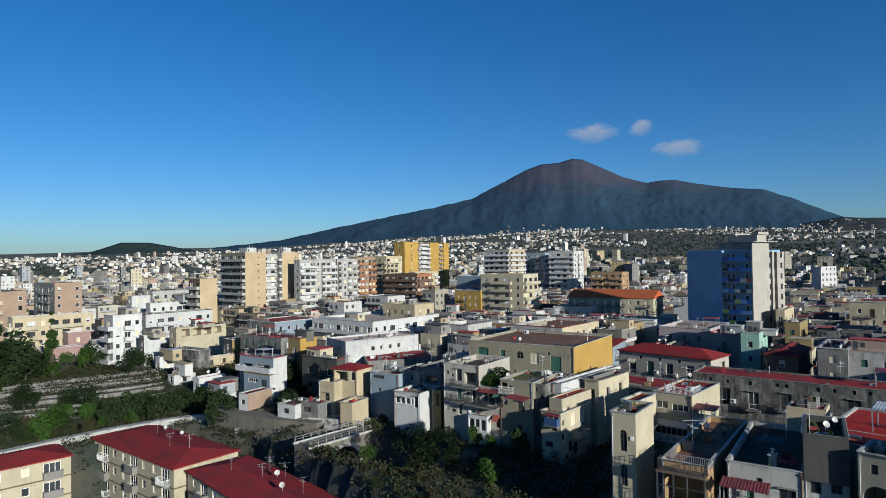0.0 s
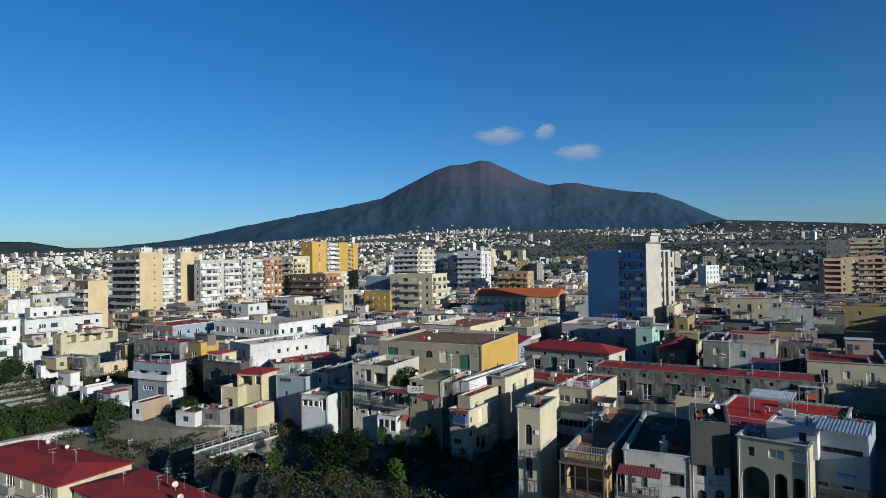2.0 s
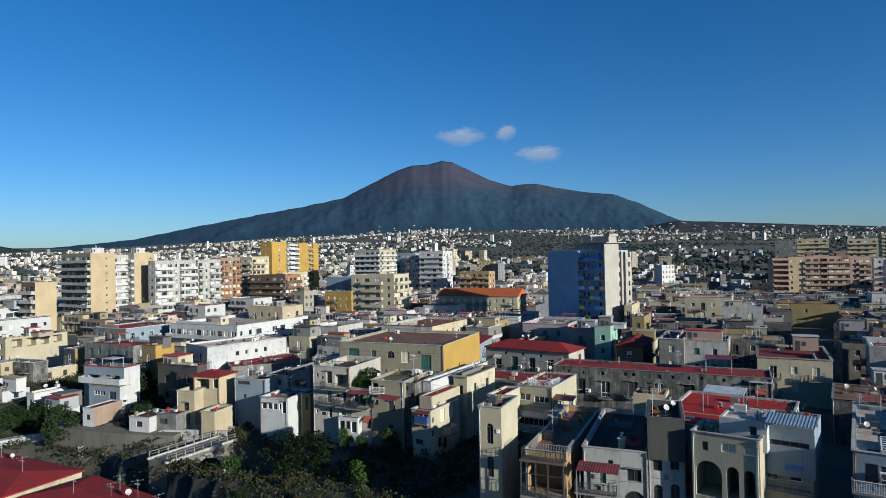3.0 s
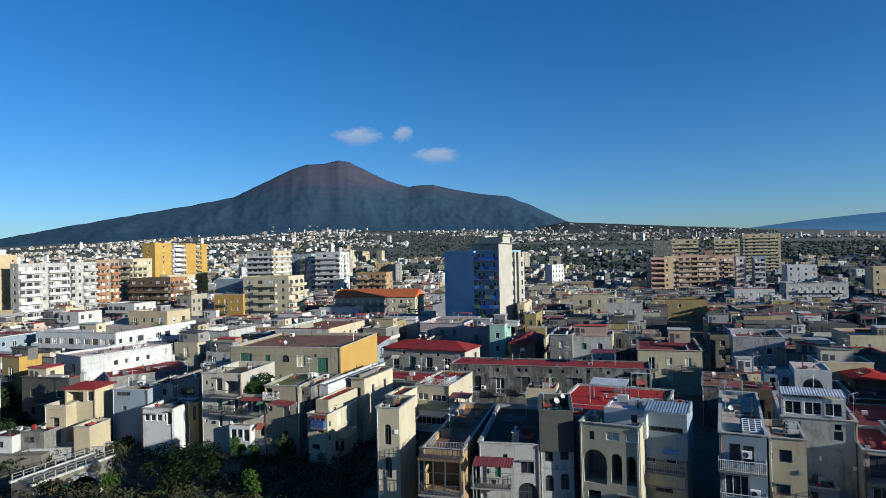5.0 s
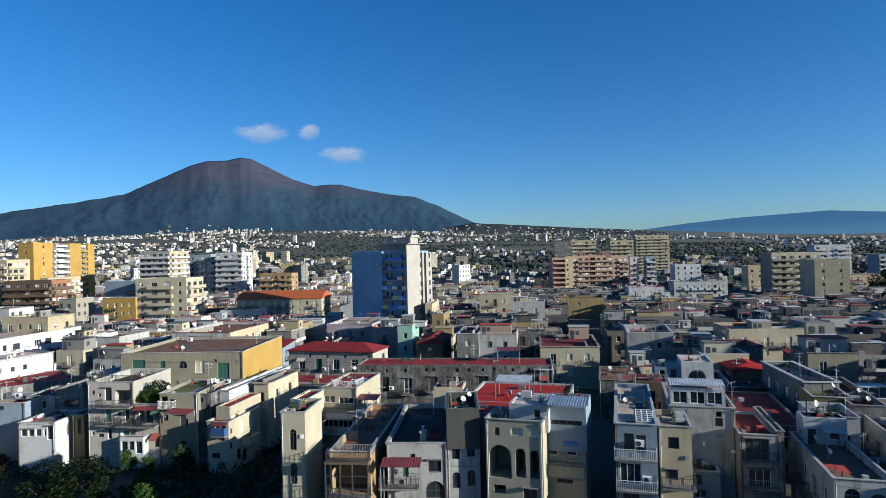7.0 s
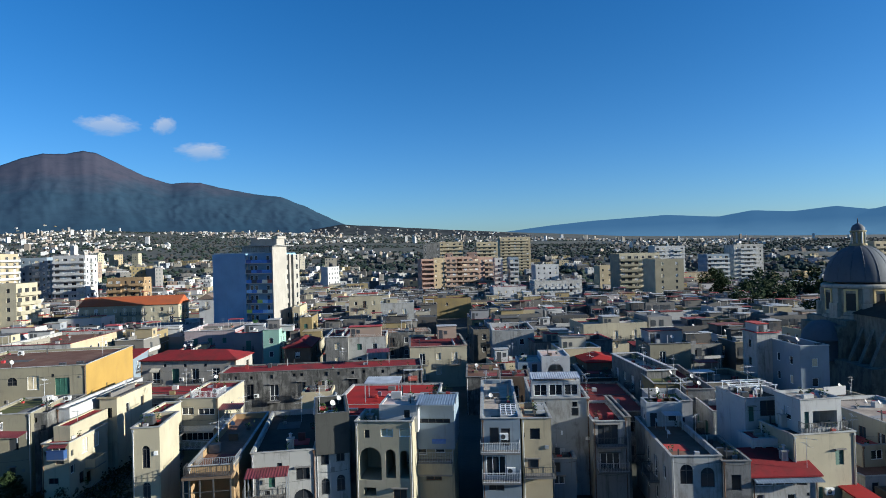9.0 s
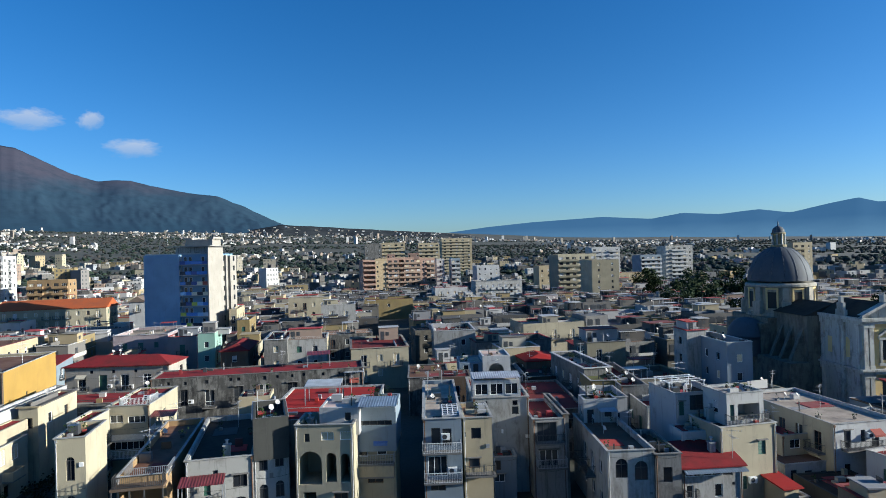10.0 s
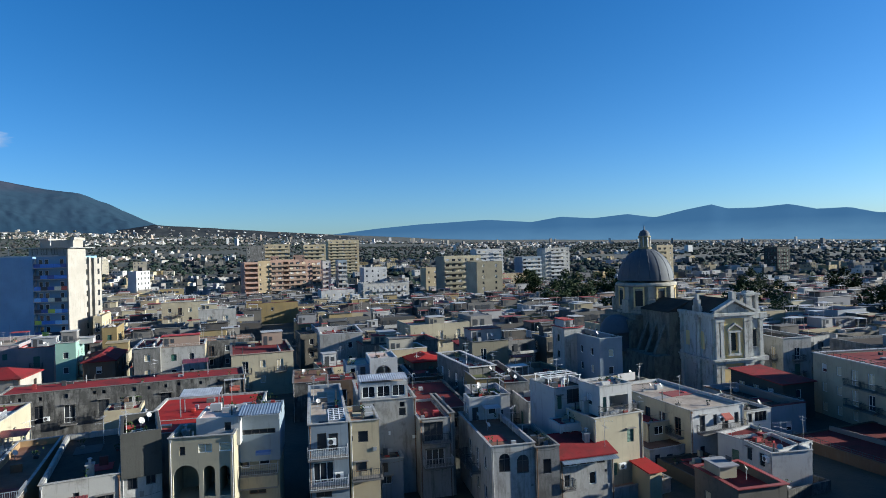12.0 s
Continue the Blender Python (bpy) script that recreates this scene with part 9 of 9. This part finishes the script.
def groves(seed):
    """Orchards and trees between the far houses, past counting."""
    r = random.Random(seed)
    g = Builder()
    for _ in range(26000):
        d = 400 + 2850 * r.random() ** 0.9
        a = radians(r.uniform(-58, 82))
        x, y = -d * math.sin(a), d * math.cos(a)
        if noise.noise(Vector((x / 260, y / 260, 7))) + 0.15 * r.gauss(0, 1) < (0.05 if math.degrees(a) > 30 else -0.2):
            continue
        z = ground_z(x, y)
        R, h = r.uniform(2.0, 5), r.uniform(2, 5)
        i = len(g.v)
        n = 7
        for j, (q, zz) in enumerate(((0.75, 0.0), (1.0, 0.45), (0.6, 0.85))):
            for k in range(n):
                an = 2 * math.pi * (k + 0.3 * j) / n
                rr = R * q * r.uniform(0.7, 1.25)
                g.v.append((x + rr * math.cos(an), y + rr * math.sin(an), z + h * (zz + r.uniform(-0.1, 0.1))))
        g.v.append((x, y, z + h))
        m = r.choice((0, 0, 1, 2))
        for j in range(2):
            for k in range(n):
                b = (k + 1) % n
                g.f.append((i + j * n + k, i + j * n + b, i + (j + 1) * n + b, i + (j + 1) * n + k))
                g.m.append(m)
        for k in range(n):
            g.f.append((i + 2 * n + k, i + 2 * n + (k + 1) % n, i + 3 * n))
            g.m.append(m)
    # Leaf colours are greyed and blued, haze painted into the trees.
    ob = part("groves", g, [foliage("hazed_dark_leaves", (0.014, 0.022, 0.020), (0.022, 0.030, 0.026)), foliage("hazed_dry_leaves", (0.040, 0.038, 0.034), (0.055, 0.048, 0.042)), foliage("hazed_green_leaves", (0.018, 0.030, 0.020), (0.028, 0.040, 0.026))])
    tagged(ob, "far orchards and dark trees among the houses", "trees", kind="stuff")


groves(4)


# the near streets under the hovering point: their roofs stay below the view and shade the houses in front
for x, y, w, d, z in ((-8, 38, 8, 10, 12.6), (5, 38, 10, 10, 12.4), (16, 36, 9, 9, 12.8), (26, 36, 9, 10, 11.6), (36, 34, 10, 10, 11.8), (47, 32, 10, 11, 11.5),
                      (58, 30, 11, 12, 11.6), (64, 44, 12, 10, 10.0), (78, 52, 14, 12, 11.5), (94, 50, 14, 14, 13.0), (96, 70, 14, 14, 13.0), (104, 88, 14, 12, 13.5), (70, 28, 12, 12, 12.0), (84, 32, 14, 14, 13.5)):
    house(x, y - 6, -4, w, d, 3.7, z - 0.6, "grey", "dark", front=([], []), left=([], []), right=([], []), fine=False, label="plain grey rendered town house", parapet=0.5)

# trees among the houses behind the church and beside the flats
rnd = random.Random(33)
for _ in range(22):
    a, r = radians(rnd.uniform(-56, -20)), rnd.uniform(190, 430)
    x, y = -r * math.sin(a), r * math.cos(a)
    if free(x, y, m=1.0, w=2, d=2):
        plant(TREES[rnd.choice((0, 3, 3))], x, y, rnd.uniform(1.2, 2.0))
# single trees and bushes of the gardens
plant(TREES[3], -168.8, 37.8, 1.2)
plant(TREES[3], -174.3, 42.8, 1.0)
plant(TREES[3], -178.9, 37.6, 1.6)
plant(TREES[0], -194.5, 45.2, 1.2)
plant(TREES[0], -186.1, 47.8, 0.8)
plant(TREES[1], -192.5, 57.0, 0.7)
plant(TREES[1], -182.5, 58.3, 1.0)
plant(TREES[0], -184.6, 60.8, 0.9)
plant(TREES[0], -172.9, 67.7, 0.8)
plant(TREES[0], -166.1, 63.1, 0.7)
plant(TREES[0], -172.4, 70.1, 0.6)
plant(TREES[2], -172.7, 61.9, 0.5)
plant(TREES[1], -126.0, 34.3, 1.0)
plant(TREES[1], -130.3, 36.7, 0.9)
plant(TREES[1], -124.7, 32.7, 0.8)
plant(TREES[0], -117.1, 76.8, 0.9)
plant(TREES[0], -116.4, 74.6, 0.7)
plant(TREES[0], -116.1, 79.0, 0.8)
plant(TREES[1], -121.1, 75.1, 0.6)
plant(TREES[0], -149.9, 110.0, 0.5)
plant(TREES[0], -106.2, 62.1, 0.6)
plant(TREES[2], -110.8, 61.2, 0.6)
plant(TREES[0], -119.6, 62.9, 0.7)
plant(TREES[0], -121.5, 66.5, 0.4)
plant(TREES[2], -102.7, 62.4, 0.8)
plant(TREES[2], -98.8, 62.9, 0.8)
plant(TREES[0], -97.4, 65.0, 0.7)
plant(TREES[2], -94.1, 65.7, 0.6)
plant(TREES[2], -113.2, 65.0, 0.7)
plant(TREES[0], -108.5, 57.7, 0.9)
plant(TREES[3], -127.3, 48.2, 0.67)
plant(TREES[0], -130.0, 50.5, 0.69)
plant(TREES[1], -124.9, 48.4, 0.4)
plant(TREES[0], -127.0, 59.4, 0.39)
plant(TREES[1], -154.1, 30.9, 0.46)
plant(TREES[2], -129.8, 31.0, 0.41)
plant(TREES[0], -142.9, 45.9, 0.74)
plant(TREES[0], -123.4, 63.4, 0.47)
plant(TREES[3], -129.2, 45.4, 0.43)
plant(TREES[0], -125.0, 31.1, 0.5)
plant(TREES[0], -144.8, 42.8, 0.41)
plant(TREES[0], -130.0, 47.7, 0.63)
plant(TREES[3], -137.5, 45.7, 0.54)
plant(TREES[3], -147.3, 35.8, 0.73)
plant(TREES[1], -138.2, 40.7, 0.57)
plant(TREES[0], -133.6, 39.7, 0.35)
plant(TREES[0], -127.9, 52.2, 0.73)
plant(TREES[0], -124.2, 52.8, 0.73)
plant(TREES[1], -125.6, 43.0, 0.45)
plant(TREES[0], -131.6, 29.6, 0.67)
plant(TREES[0], -127.0, 26.2, 0.39)
plant(TREES[0], -135.7, 46.5, 0.41)
plant(TREES[0], -125.0, 61.2, 0.47)
plant(TREES[1], -127.6, 48.5, 0.47)
plant(TREES[2], -155.9, 37.3, 0.74)
plant(TREES[0], -127.0, 62.2, 0.65)
plant(TREES[0], -127.4, 57.6, 0.52)
plant(TREES[0], -123.8, 63.4, 0.67)
plant(TREES[0], -129.5, 59.1, 0.64)
plant(TREES[1], -126.6, 48.3, 0.39)
plant(TREES[0], -147.5, 44.2, 0.52)
plant(TREES[2], -123.9, 40.1, 0.69)
plant(TREES[1], -134.3, 43.5, 0.64)
plant(TREES[2], -127.4, 61.3, 0.68)
plant(TREES[0], -124.1, 62.6, 0.55)
plant(TREES[2], -139.0, 34.0, 0.56)
plant(TREES[0], -127.1, 59.4, 0.66)
plant(TREES[0], -127.6, 51.5, 0.65)
plant(TREES[0], -129.2, 46.2, 0.68)
plant(TREES[0], -126.3, 54.4, 0.47)
plant(TREES[2], -129.3, 50.2, 0.35)
plant(TREES[0], -129.8, 56.1, 0.46)
plant(TREES[0], -126.1, 56.5, 0.67)
plant(TREES[0], -125.2, 62.0, 0.72)
plant(TREES[0], -79.5, 75.1, 0.5)
plant(TREES[2], -77.2, 75.0, 0.45)
plant(TREES[2], -75.2, 75.7, 0.5)
plant(TREES[0], -74.9, 77.8, 0.4)
plant(TREES[2], -72.5, 77.9, 0.6)
plant(TREES[1], -72.5, 80.7, 0.55)
plant(TREES[2], -78.9, 71.8, 0.4)
plant(TREES[0], -92.9, 69.3, 0.35)
plant(TREES[2], -93.0, 66.2, 0.4)
plant(TREES[0], -96.6, 66.3, 0.4)
plant(TREES[2], -98.3, 65.0, 0.45)
plant(TREES[0], -102.1, 65.0, 0.4)
plant(TREES[2], -66.5, 77.5, 0.35)
plant(TREES[1], -58.8, 72.1, 0.5)
plant(TREES[1], -55.5, 71.6, 0.4)
plant(TREES[0], -51.2, 72.6, 0.5)
plant(TREES[2], -47.7, 73.1, 0.4)
plant(TREES[0], -45.4, 73.8, 0.35)
plant(TREES[1], -44.9, 75.9, 0.3)
